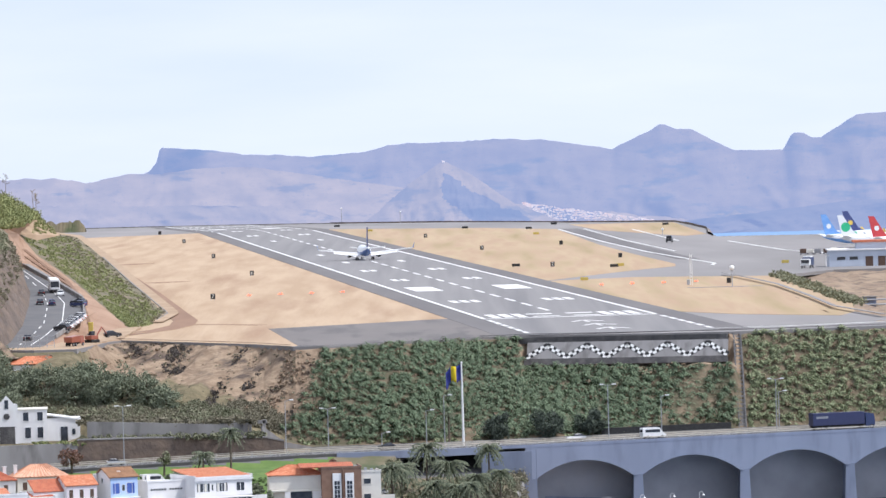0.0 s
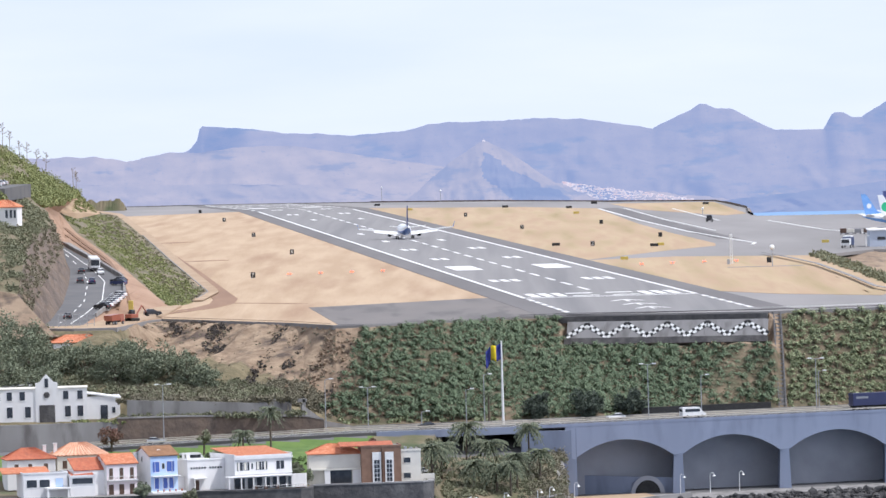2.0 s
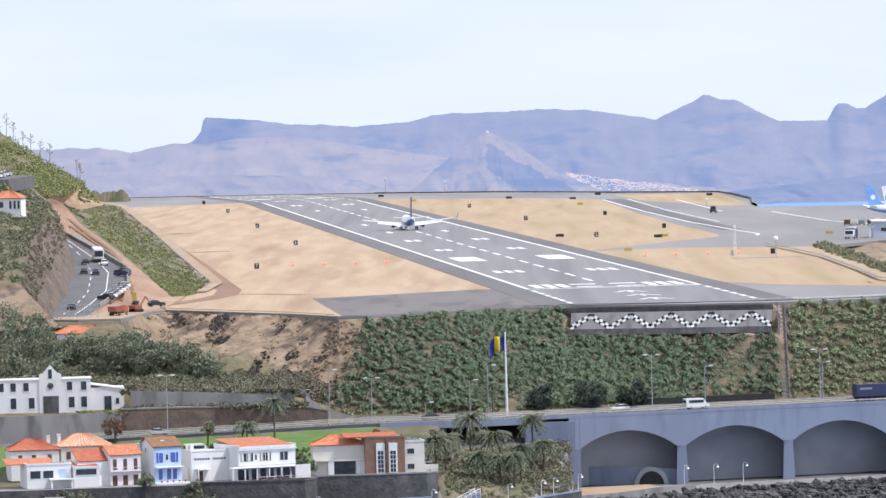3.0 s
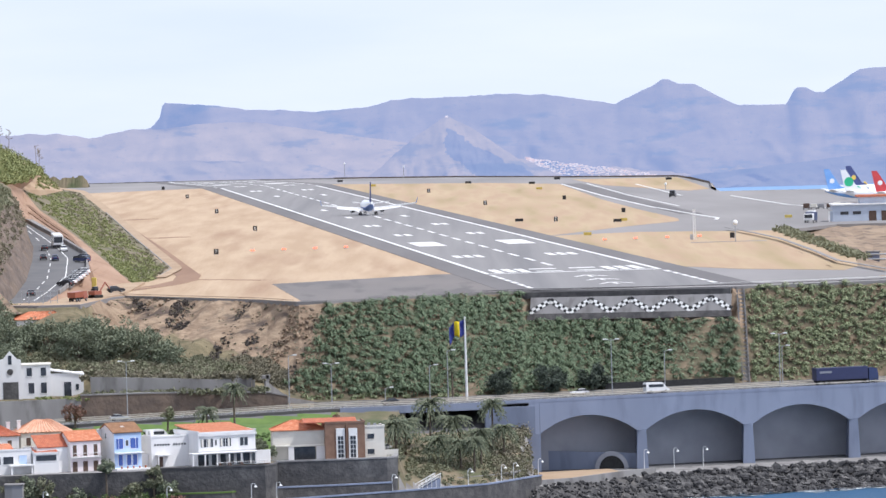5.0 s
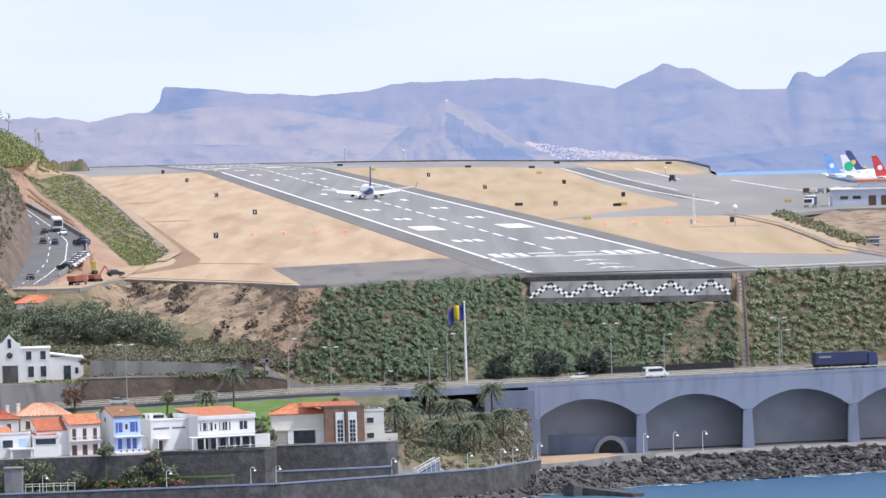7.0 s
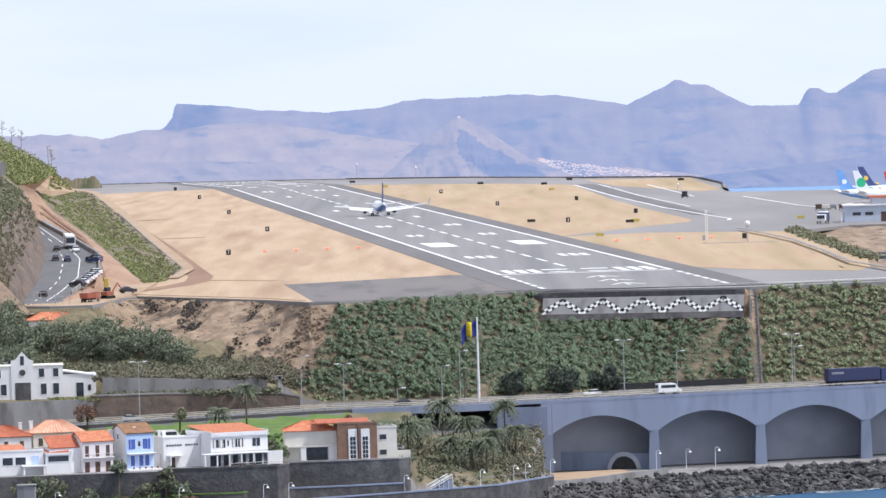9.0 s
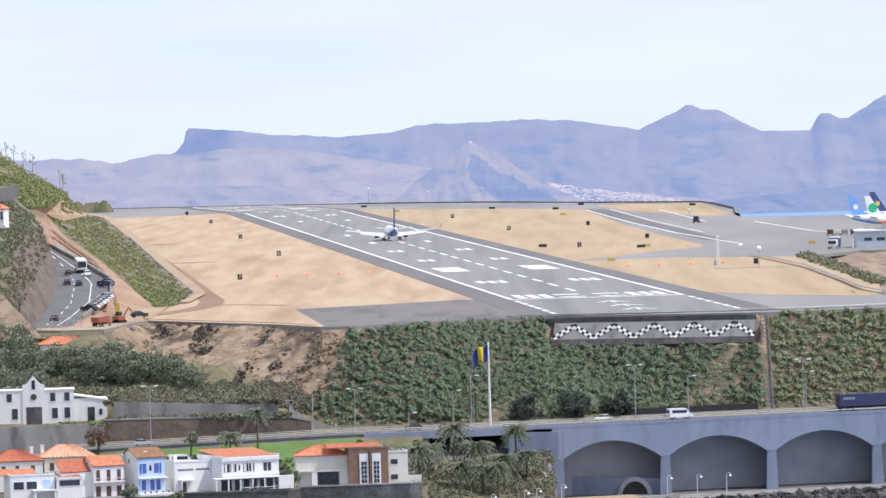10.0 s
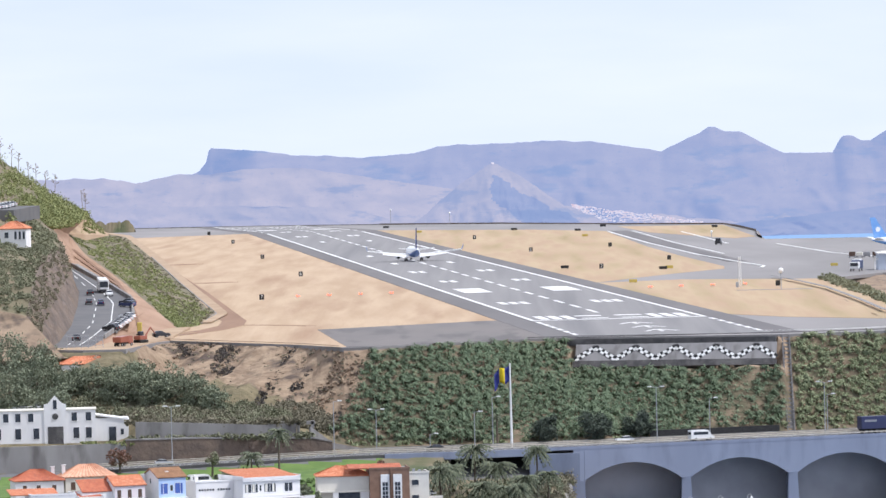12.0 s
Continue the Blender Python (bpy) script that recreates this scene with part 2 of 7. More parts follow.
def leaf_material(name, dark, light, rough=0.6):
    m = bpy.data.materials.new(name)
    m.use_nodes = True
    n, l = m.node_tree.nodes, m.node_tree.links
    b = n["Principled BSDF"]
    b.inputs["Roughness"].default_value = rough
    b.inputs["Specular IOR Level"].default_value = 0.25
    geo = n.new("ShaderNodeNewGeometry")
    x = n.new("ShaderNodeMix")
    x.data_type = "RGBA"
    x.inputs["A"].default_value, x.inputs["B"].default_value = (*dark, 1), (*light, 1)
    l.new(geo.outputs["Random Per Island"], x.inputs["Factor"])
    l.new(x.outputs["Result"], b.inputs["Base Color"])
    M_LEAF[name] = m
    return m


leaf_material("banana", (0.105, 0.145, 0.09), (0.20, 0.255, 0.155), 0.8)
leaf_material("banana_dry", (0.175, 0.21, 0.12), (0.33, 0.36, 0.21), 0.8)
leaf_material("bank_green", (0.14, 0.17, 0.07), (0.33, 0.345, 0.15), 0.8)
leaf_material("dead_leaf", (0.16, 0.115, 0.075), (0.30, 0.22, 0.15))
leaf_material("pine", (0.13, 0.15, 0.10), (0.25, 0.275, 0.185), 0.8)
leaf_material("round_crown", (0.05, 0.063, 0.052), (0.105, 0.128, 0.095), 0.8)
leaf_material("scrub", (0.14, 0.15, 0.095), (0.25, 0.25, 0.16), 0.8)
leaf_material("dry_scrub", (0.165, 0.152, 0.108), (0.265, 0.24, 0.168), 0.8)
leaf_material("gully_scrub", (0.065, 0.058, 0.055), (0.14, 0.12, 0.105), 0.8)
leaf_material("hedge", (0.05, 0.085, 0.03), (0.14, 0.20, 0.065))
leaf_material("palm", (0.075, 0.095, 0.06), (0.19, 0.205, 0.13))
leaf_material("bloom", (0.13, 0.085, 0.06), (0.27, 0.14, 0.11), 0.8)


def leaf_cloud(centres, per, size, seed):
    """Verts and faces of many small bent leaves round centres (point, radius, squash)."""
    rng = np.random.default_rng(seed)
    vs, fs = [], []
    for c, r, sq in centres:
        k = max(6, int(per * (0.7 + 0.6 * rng.random())))
        d = rng.normal(size=(k, 3))
        d /= np.linalg.norm(d, axis=1)[:, None]
        rad = r * (0.55 + 0.5 * rng.random(k)) * (0.8 + 0.35 * np.sin(3 * d[:, 0] + c[0]) * np.cos(2 * d[:, 1] + c[1]))
        p = d * rad[:, None]
        p[:, 2] *= sq
        p += np.array(c)
        a = rng.normal(size=(k, 3)) + d * 0.4
        a /= np.linalg.norm(a, axis=1)[:, None]
        b = np.cross(a, rng.normal(size=(k, 3)))
        b /= np.linalg.norm(b, axis=1)[:, None] + 1e-6
        s = size * (0.6 + 0.8 * rng.random(k))[:, None]
        for q, u, w in zip(p, a * s, b * s * 0.55):
            i = len(vs)
            vs += [tuple(q - u), tuple(q + w), tuple(q + u), tuple(q - w)]
            fs.append((i, i + 1, i + 2, i + 3))
    return vs, fs


# ---- sea, ground, airfield ----
def make_sea():
    m = bpy.data.materials.new("sea_water")
    m.use_nodes = True
    n, l = m.node_tree.nodes, m.node_tree.links
    b = n["Principled BSDF"]
    b.inputs["Base Color"].default_value = (0.028, 0.095, 0.19, 1)
    b.inputs["Roughness"].default_value = 0.4
    geo = n.new("ShaderNodeNewGeometry")
    t = n.new("ShaderNodeTexNoise")
    t.inputs["Scale"].default_value, t.inputs["Detail"].default_value = 0.5, 6
    l.new(geo.outputs["Position"], t.inputs["Vector"])
    bp = n.new("ShaderNodeBump")
    bp.inputs["Strength"].default_value, bp.inputs["Distance"].default_value = 0.6, 0.4
    l.new(t.outputs["Fac"], bp.inputs["Height"])
    l.new(bp.outputs[0], b.inputs["Normal"])
    vs, fs = [], []
    ys = [-600, 0, 600, 1200, 1500, 1700, 2200, 3000, 3700]
    xs = [-1500, -700, -300, -100, 0, 100, 200, 300, 700, 1500]
    for y in ys:
        vs += [(x, y, 0) for x in xs]
    w = len(xs)
    fs = [(j * w + i, j * w + i + 1, (j + 1) * w + i + 1, (j + 1) * w + i) for j in range(len(ys) - 1) for i in range(w - 1)]
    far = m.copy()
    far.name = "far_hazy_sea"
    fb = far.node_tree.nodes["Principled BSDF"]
    # haze over the far water is painted in as a pale blue glow
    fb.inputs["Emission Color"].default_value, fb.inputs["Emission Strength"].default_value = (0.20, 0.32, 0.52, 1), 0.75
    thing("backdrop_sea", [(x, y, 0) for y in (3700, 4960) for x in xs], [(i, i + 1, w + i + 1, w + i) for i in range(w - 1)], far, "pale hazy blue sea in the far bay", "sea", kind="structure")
    thing("water", vs, fs, m, "blue Atlantic sea water with light ripples", "sea", kind="structure")


make_sea()


def make_ground():
    xs = np.arange(-170, 181, 1.5)
    vs, fs, idx = [], [], []
    ys = np.concatenate([np.arange(1500, 1760, 1.5)])
    for y in ys:
        for x in xs:
            z = ground_z(x, y)
            e = edge_y(x)
            if 1640 < y < e - 2 and y > foot_y(x) + 1:
                amp = 2.6 if x < -28 else 1.2
                z += amp * (noise.noise(((x - 0.5 * y) * 0.09, y * 0.03, 1)) + 0.6 * noise.noise(((x - 0.5 * y) * 0.22, y * 0.07, 4))) * min(1, (e - y) / 8)
            if y < prom_y(x) - 3:
                z += 0.9 * noise.noise((x * 0.5, y * 0.5, 2))
            vs.append((x, y, z))
    w, h = len(xs), len(ys)
    for j in range(h - 1):
        for i in range(w - 1):
            fs.append((j * w + i, j * w + i + 1, (j + 1) * w + i + 1, (j + 1) * w + i))
    me = mesh_of("ground", vs, fs, [M_SLOPE, M_SCRUB, M_SHORE, M_LAWN, M_CONC2, M_ROAD])
    cov = me.color_attributes.new("cover", "FLOAT_COLOR", "POINT")
    for q, (x, y, z) in zip(cov.data, vs):
        sc = min(1.0, max(0.0, (-x - 40 - (y - 1655) * 0.75) / 8 + 0.5)) if y > foot_y(x) else 1.0
        pl = min(1.0, max(0.0, (x + 37.5 - (y - 1650) * 0.46) / 3))
        if 18 < x < 69.5 and y > edge_y(x) - 9:
            pl = 0.0
        q.color = (sc, pl, 0, 1)
    for p in me.polygons:
        x, y, z = p.center
        f = front_y(x)
        if y > foot_y(x):
            k = 0
        elif y > f + 16:
            k = 0
        elif y > f - 0.5:
            k = 5
        elif x < -24 and y > terrace_y(x) + 32:
            k = 3
        elif y > prom_y(x) - 0.5:
            k = 4 if x > 16 or y < prom_y(x) + 6 else 1
        else:
            k = 2
        p.material_index = k
    tagged(new("ground", me), "sloping ground of brown soil, scrub, lawn and shore rock", "ground", kind="structure")


make_ground()


def sheet(name, outline, h, mat, label, category, kind="structure"):
    """A flat surface on the airfield's plane, h metres above it, with a real edge."""
    bm = bmesh.new()
    bm.faces.new([bm.verts.new((x, y, 0)) for x, y in outline]).normal_update()
    bmesh.ops.triangulate(bm, faces=bm.faces[:])
    for cut in BROW_Y[:-1] + [3515, 3670, 3750, 3840]:
        bmesh.ops.bisect_plane(bm, geom=bm.verts[:] + bm.edges[:] + bm.faces[:], plane_co=(0, cut, 0), plane_no=(0, 1, 0))
    rim = [e for e in bm.edges if len(e.link_faces) == 1]
    skirt = bmesh.ops.extrude_edge_only(bm, edges=rim)["geom"]
    lower = {v for v in skirt if isinstance(v, bmesh.types.BMVert)}
    for v in bm.verts:
        v.co.z = field_z(v.co.y) + (-1.0 if v in lower else h)
    bmesh.ops.recalc_face_normals(bm, faces=bm.faces[:])
    me = bpy.data.meshes.new(name)
    bm.to_mesh(me)
    bm.free()
    me.materials.append(mat)
    return tagged(new(name, me), label, category, kind=kind)


def strip_out(u0, u1, s0, s1):
    return [rw(u0, s0)[:2], rw(u1, s0)[:2], rw(u1, s1)[:2], rw(u0, s1)[:2]]


EDGE = [(x, edge_y(x)) for x in (-110, -95, -85, -81.5, -79.5, -77, -66, -44, -34, -27, 9, 20, 67, 104, 180)]
EDGE += [(180, 1756), (150, 1758), (109, 1776), (101.5, 1858), (100.7, 1960), (98.5, 2102), (104, 2235), (124, 2292), (180, 2296)]
FAR = [(180, 2600), (180, 2900), (112, 2930), (112, 3000), (116, 3120), (108, 3330), (60, 3402), (6.4, 3705), (-21.5, 3805), (-56, 3920), (-111, 4000), (-167, 4040), (-226, 4060), (-260, 4040), (-230, 3620), (-205, 3300), (-150, 2500), (-115, 1950)]
sheet("ground_airfield", EDGE + FAR, 0.0, M_APRON, "pale grey concrete airfield apron and taxiway ground", "apron")
sheet("field_west", [(-110, 1718), (-95, 1702), (-85.2, 1702), (-81.7, 1732), (-79.7, 1752), (-77, 1759), (-66, 1740), (-44, 1701), (-34, 1677), (-20, 1706), rw(-29, -30)[:2], rw(-29, 1530)[:2], (-112, 3375), (-159, 3330), (-215, 3300), (-150, 2500), (-115, 1950)], 0.04, M_GRASS, "dry straw-coloured grass field beside the runway", "field")
sheet("paving_west", [(-43, 1819), (-22, 1840), (-1, 1862), (14, 1862), (20, 1708), (9, 1704), (-27, 1676), (-33, 1678)], 0.08, M_PAD, "dark asphalt blast pad beside the runway end", "paving")
sheet("runway_shoulder", strip_out(-30, 30, -142, 2175), 0.12, M_SHOULDER, "dark asphalt runway shoulder", "runway")
sheet("runway", strip_out(-22.6, 22.6, -142, 2175), 0.16, M_RUNWAY, "long grey asphalt runway with rubber streaks", "runway")
sheet("field_mid", [rw(30, 400)[:2], (60, 2350), (78, 2404), (79, 2440), (70, 2620), (62, 2820), (52, 3215), (20, 3300), rw(30, 1540)[:2]], 0.05, M_GRASS2, "dry grass island between runway and taxiway", "field")
sheet("field_east", [rw(30, 20)[:2], (75, 1835), (99, 1800), (104, 1830), (112, 1990), (106, 2230), (60, 2265), rw(30, 395)[:2]], 0.05, M_GRASS2, "yellowing dry grass field east of the runway", "field")
sheet("field_far", [(70, 3150), (100, 2960), (110, 2990), (107, 3310), (60, 3330)], 0.05, M_GRASS2, "small dry grass patch at the end of the taxiway", "field")


def far_bank():
    """The falling edge of the airfield plateau towards the sea."""
    pts = [(180, 2895)] + FAR[1:13]
    vs, fs = [], []
    for x, y in pts:
        vs += [(x, y, field_z(y) + 0.02), (x + 25, y + 60, -3)]
    fs = [(2 * i, 2 * i + 1, 2 * i + 3, 2 * i + 2) for i in range(len(pts) - 1)]
    thing("embankment", vs, fs, M_SOIL, "brown bank falling from the airfield to the sea", "bank", kind="structure")


far_bank()


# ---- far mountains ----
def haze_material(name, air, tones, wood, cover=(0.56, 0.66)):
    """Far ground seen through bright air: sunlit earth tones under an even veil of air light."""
    m = bpy.data.materials.new(name)
    m.use_nodes = True
    n, l = m.node_tree.nodes, m.node_tree.links
    b = n["Principled BSDF"]
    b.inputs["Roughness"].default_value = 1.0
    b.inputs["Specular IOR Level"].default_value = 0.0
    geo = n.new("ShaderNodeNewGeometry")

    def cloud(scale, squeeze, detail, tilt):
        mp = n.new("ShaderNodeMapping")
        mp.inputs["Rotation"].default_value = (0, radians(tilt), 0)
        mp.inputs["Scale"].default_value = squeeze
        l.new(geo.outputs["Position"], mp.inputs["Vector"])
        t = n.new("ShaderNodeTexNoise")
        t.inputs["Scale"].default_value, t.inputs["Detail"].default_value, t.inputs["Roughness"].default_value = scale, detail, 0.62
        l.new(mp.outputs[0], t.inputs["Vector"])
        return t.outputs["Fac"]

    def mix(fac, lo, hi, p, q):
        r = n.new("ShaderNodeMapRange")
        r.inputs["From Min"].default_value, r.inputs["From Max"].default_value = lo, hi
        l.new(fac, r.inputs["Value"])
        x = n.new("ShaderNodeMix")
        x.data_type = "RGBA"
        l.new(r.outputs[0], x.inputs["Factor"])
        for s_, v in ((x.inputs["A"], p), (x.inputs["B"], q)):
            if isinstance(v, tuple):
                s_.default_value = (*v, 1)
            else:
                l.new(v, s_)
        return x.outputs["Result"]

    col = mix(cloud(0.05, (0.7, 0.3, 2.2), 10, 8), 0.36, 0.62, tones[0], tones[1])
    col = mix(cloud(0.03, (0.6, 0.2, 2.4), 9, -6), *cover, col, wood)
    col = mix(cloud(0.35, (1.0, 0.4, 1.6), 4, 0), 0.60, 0.75, col, wood)
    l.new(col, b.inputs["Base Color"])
    # the air haze is put into the surface as an even blue glow
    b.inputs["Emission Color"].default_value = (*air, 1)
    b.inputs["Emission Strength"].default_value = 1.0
    return m


def make_mountains():
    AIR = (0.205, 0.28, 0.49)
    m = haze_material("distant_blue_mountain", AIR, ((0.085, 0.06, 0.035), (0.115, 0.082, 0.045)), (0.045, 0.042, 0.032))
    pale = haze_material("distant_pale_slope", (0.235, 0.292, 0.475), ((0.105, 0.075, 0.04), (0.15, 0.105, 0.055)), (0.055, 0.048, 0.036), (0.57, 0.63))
    # darker tones; on the pointed hill they put its shade into the colour
    shade = haze_material("distant_dark_slope", (0.205, 0.268, 0.475), ((0.05, 0.048, 0.036), (0.075, 0.064, 0.044)), (0.03, 0.034, 0.027))
    # ridge lines: x, height
    back = curve([-420, -254.8, -224.8, -198, -192, -186.5, -184.4, -150, -125, -104, -84, -60, -39, -30, 3, 40, 70, 100, 116, 128, 140, 147, 152, 158, 169, 182, 196, 229, 231, 235, 242, 247, 253, 263, 278, 298, 430],
                 [40, 38, 40, 46, 48, 55, 64.0, 62, 58.6, 57.4, 56, 57, 59.3, 62.6, 62.9, 64.0, 63.0, 58.0, 55.6, 61.2, 66, 70.6, 70.4, 67.6, 67.0, 59.5, 52.4, 51.8, 56.5, 63, 62.6, 59.2, 59.2, 65.0, 74.2, 74.8, 95])
    front = curve([-420, -292, -252, -231, -202, -185, -150, -120, -90, -60, 0, 60, 430], [50, 45.9, 46.4, 42.5, 47.8, 47.2, 50.5, 50, 45, 40, 30, 20, 12])
    hill = curve([-60, -50, -38, -22, -8, 2.5, 5, 8, 14, 24, 40, 54, 66, 76], [3, 10, 20, 33, 43, 49.6, 50.4, 49, 46, 40.5, 29, 19, 9, 2])
    near = curve([-420, -300, -230, -170, -110, -80, -55, -40], [28, 30, 27, 26, 24, 20, 12, 2])

    def loft(name, ridge, y0, y1, seed, label, amp, mat, x0=-420, x1=430, long=60.0, rows_n=56, step=2.0, bluff=None, dark=None):
        """A mountain side from the foot at y0 to the ridge at y1, folded into spurs and gullies."""
        k = y1 / 4800
        xs = np.arange(x0, x1 + 1, step)
        vs, fs = [], []
        for j in range(rows_n):
            f = j / (rows_n - 1)
            for x in xs:
                top = 105 + (ridge(x / k) - 105) * k + 0.9 * noise.noise((x * 0.09, seed, 0)) + 0.45 * noise.noise((x * 0.35, seed, 3))
                q = x + 22 * (1 - f) * noise.noise((x * 0.012, seed, 8)) + 9 * noise.noise((x * 0.03, f * 3, seed))
                spur = 1 - 2 * abs(noise.noise((q / long, 0.8 * f + seed, seed))) - abs(noise.noise((q / long * 2.7, 2 * f, seed + 4))) * 0.9 - 0.4 * abs(noise.noise((q / long * 7, 5 * f, seed + 2)))
                y = y0 + (y1 - y0) * f - amp * (spur - 0.3) * (1 - f) ** 0.6 * (0.25 + 0.75 * min(1, 4 * f))
                if bluff:
                    y += bluff(x, f)
                z = -4 + (top + 4) * (f ** 1.15 + 0.035 * math.sin(math.pi * f) * noise.noise((x * 0.03, f * 9, seed + 6)))
                vs.append((x, y, z))
        w = len(xs)
        for j in range(rows_n - 1):
            for i in range(w - 1):
                fs.append((j * w + i, j * w + i + 1, (j + 1) * w + i + 1, (j + 1) * w + i))
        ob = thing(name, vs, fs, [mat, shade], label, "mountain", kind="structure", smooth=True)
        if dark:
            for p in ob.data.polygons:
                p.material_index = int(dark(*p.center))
        return ob

    def scarp(x, f):
        """The steep west end of the tableland turns away from the sun."""
        k = min(1.0, max(0.0, (-152 - x) / 36))
        return 75 * k * k * (3 - 2 * k) * min(1.0, max(0.0, (f - 0.55) / 0.2)) if x > -200 else 0.0

    # faces of the pointed hill's right flank that get the painted shade
    def shaded_flank(x, y, z):
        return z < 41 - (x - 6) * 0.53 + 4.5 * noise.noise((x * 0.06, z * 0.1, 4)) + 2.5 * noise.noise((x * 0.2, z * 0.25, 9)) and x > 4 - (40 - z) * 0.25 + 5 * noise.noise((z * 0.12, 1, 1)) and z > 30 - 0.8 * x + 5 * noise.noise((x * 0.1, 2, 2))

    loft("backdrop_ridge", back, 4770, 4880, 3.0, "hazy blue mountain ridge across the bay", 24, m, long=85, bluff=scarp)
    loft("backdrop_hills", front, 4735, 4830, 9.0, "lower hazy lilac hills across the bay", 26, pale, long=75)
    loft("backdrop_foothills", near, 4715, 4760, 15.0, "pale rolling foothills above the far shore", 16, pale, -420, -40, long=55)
    loft("backdrop_pointed_hill", hill, 4712, 4765, 21.0, "pointed hill across the bay with a painted shaded flank", 20, pale, -60, 76, long=34, step=1.0, dark=shaded_flank)
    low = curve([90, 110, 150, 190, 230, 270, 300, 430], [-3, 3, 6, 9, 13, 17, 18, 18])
    loft("backdrop_shore", low, 4700, 4740, 27.0, "dark blue shore slopes across the bay", 12, shade, 90, 430, long=40)
    # a far white town; an added glow lifts its sunless fronts
    tm = material("far_white_town_glow", (0.62, 0.53, 0.44), (0.50, 0.34, 0.26), 0.3)
    tb = tm.node_tree.nodes["Principled BSDF"]
    tb.inputs["Emission Color"].default_value = (0.30, 0.30, 0.385, 1)
    tb.inputs["Emission Strength"].default_value = 1.0
    rg = np.random.default_rng(6)
    vs, fs = [], []
    while len(vs) < 8 * 760:
        x = 54 + 88 * rg.random()
        top = 23.5 - (x - 54) * 0.155 + 1.2 * noise.noise((x * 0.12, 1, 1))
        z = top - 8 * rg.random() ** 1.3 * min(1.0, (x - 50) / 25)
        if noise.noise((x * 0.13, z * 0.3, 6)) < rg.uniform(-0.6, 0.35):
            continue
        w_, h_ = rg.uniform(0.4, 1.7), rg.uniform(0.2, 0.5)
        i = len(vs)
        for dy in (0, 2):
            vs += [(x, 4686 + dy, z), (x + w_, 4686 + dy, z), (x + w_, 4686 + dy, z + h_), (x, 4686 + dy, z + h_)]
        fs += [(i, i + 1, i + 2, i + 3), (i + 3, i + 2, i + 6, i + 7), (i + 1, i + 5, i + 6, i + 2), (i, i + 3, i + 7, i + 4)]
    thing("far_town", vs, fs, tm, "tiny white and pink houses of a town across the bay", "town", kind="stuff")
    bm = boxes((3.8, 5.6, 4764, 4766, 50.0, 51.2))
    me = bpy.data.meshes.new("lookout")
    bm.to_mesh(me)
    bm.free()
    me.materials.append(tm)
    lk = new("lookout", me)
    lk.parent = bpy.data.objects["backdrop_pointed_hill"]


make_mountains()


# ---- runway markings ----
RUNWAY = bpy.data.objects["runway"]


def mark(name, u0, u1, s0, s1, h=0.185, du=0.0):
    bm = bmesh.new()
    n = max(1, int((s1 - s0) / 60))
    rows = []
    for k in range(n + 1):
        f = k / n
        s, d = s0 + (s1 - s0) * f, du * (1 - f)
        rows.append([bm.verts.new(rw(u + d, s, hh)) for u, hh in ((u0, 0.1), (u0, h), (u1, h), (u1, 0.1))])
    for p, q in zip(rows, rows[1:]):
        for i in range(3):
            bm.faces.new((p[i], q[i], q[i + 1], p[i + 1]))
    for p in (rows[0], rows[-1]):
        bm.faces.new(p)
    bmesh.ops.recalc_face_normals(bm, faces=bm.faces[:])
    return part(name, bm, M_PAINT, RUNWAY)


for side in (-1, 1):
    mark("edge_line", side * 21.9 - 0.55, side * 21.9 + 0.55, 0, 2170)
    for k in range(6):
        mark("edge_dash", side * 21.9 - 0.6, side * 21.9 + 0.6, -126 + 20 * k, -113 + 20 * k)
    for u in (6.2, 9.6, 13.0, 16.4):
        if u > 6.5:
            mark("threshold_stripe", side * (u + 1.6) - 1.1, side * (u + 1.6) + 1.1, 8, 38)
    mark("threshold_block", side * 5.2 - 3.4, side * 5.2 + 3.4, 9, 13)
    mark("threshold_block", side * 5.2 - 3.4, side * 5.2 + 3.4, 30, 36)
    for s, cnt in ((168, 3), (450, 2), (600, 2), (750, 1), (900, 1)):
        for k in range(cnt):
            u = side * (10.0 + 3.0 * k)
            mark("touchdown_bar", u - 0.95, u + 0.95, s - 2, s + 21)
    mark("aiming_mark", side * 13.2 - 4.1, side * 13.2 + 4.1, 306, 358)
    mark("aiming_mark", side * 13.2 - 4.1, side * 13.2 + 4.1, 1690, 1742)
    for s, cnt in ((1240, 1), (1390, 2), (1540, 2), (1880, 3)):
        for k in range(cnt):
            u = side * (10.0 + 3.0 * k)
            mark("touchdown_bar", u - 0.95, u + 0.95, s, s + 23)
    for u in (3.2, 6.6, 10.0, 13.4, 16.8):
        mark("threshold_stripe", side * u - 0.9, side * u + 0.9, 2020, 2050)
mark("threshold_line", -21.5, 21.5, -1.0, 1.6)
s = 62
while s < 2000:
    mark("centre_stripe", -0.5, 0.5, s, s + 30)
    s += 52
for k in range(3):
    s0 = -34 - 32 * k
    for side in (-1, 1):
        mark("arrow_head", side * 0.2 - 0.5, side * 0.2 + 0.5, s0 - 12, s0, du=side * 3.6)
    mark("arrow_shaft", -0.35, 0.35, s0 - 16, s0)


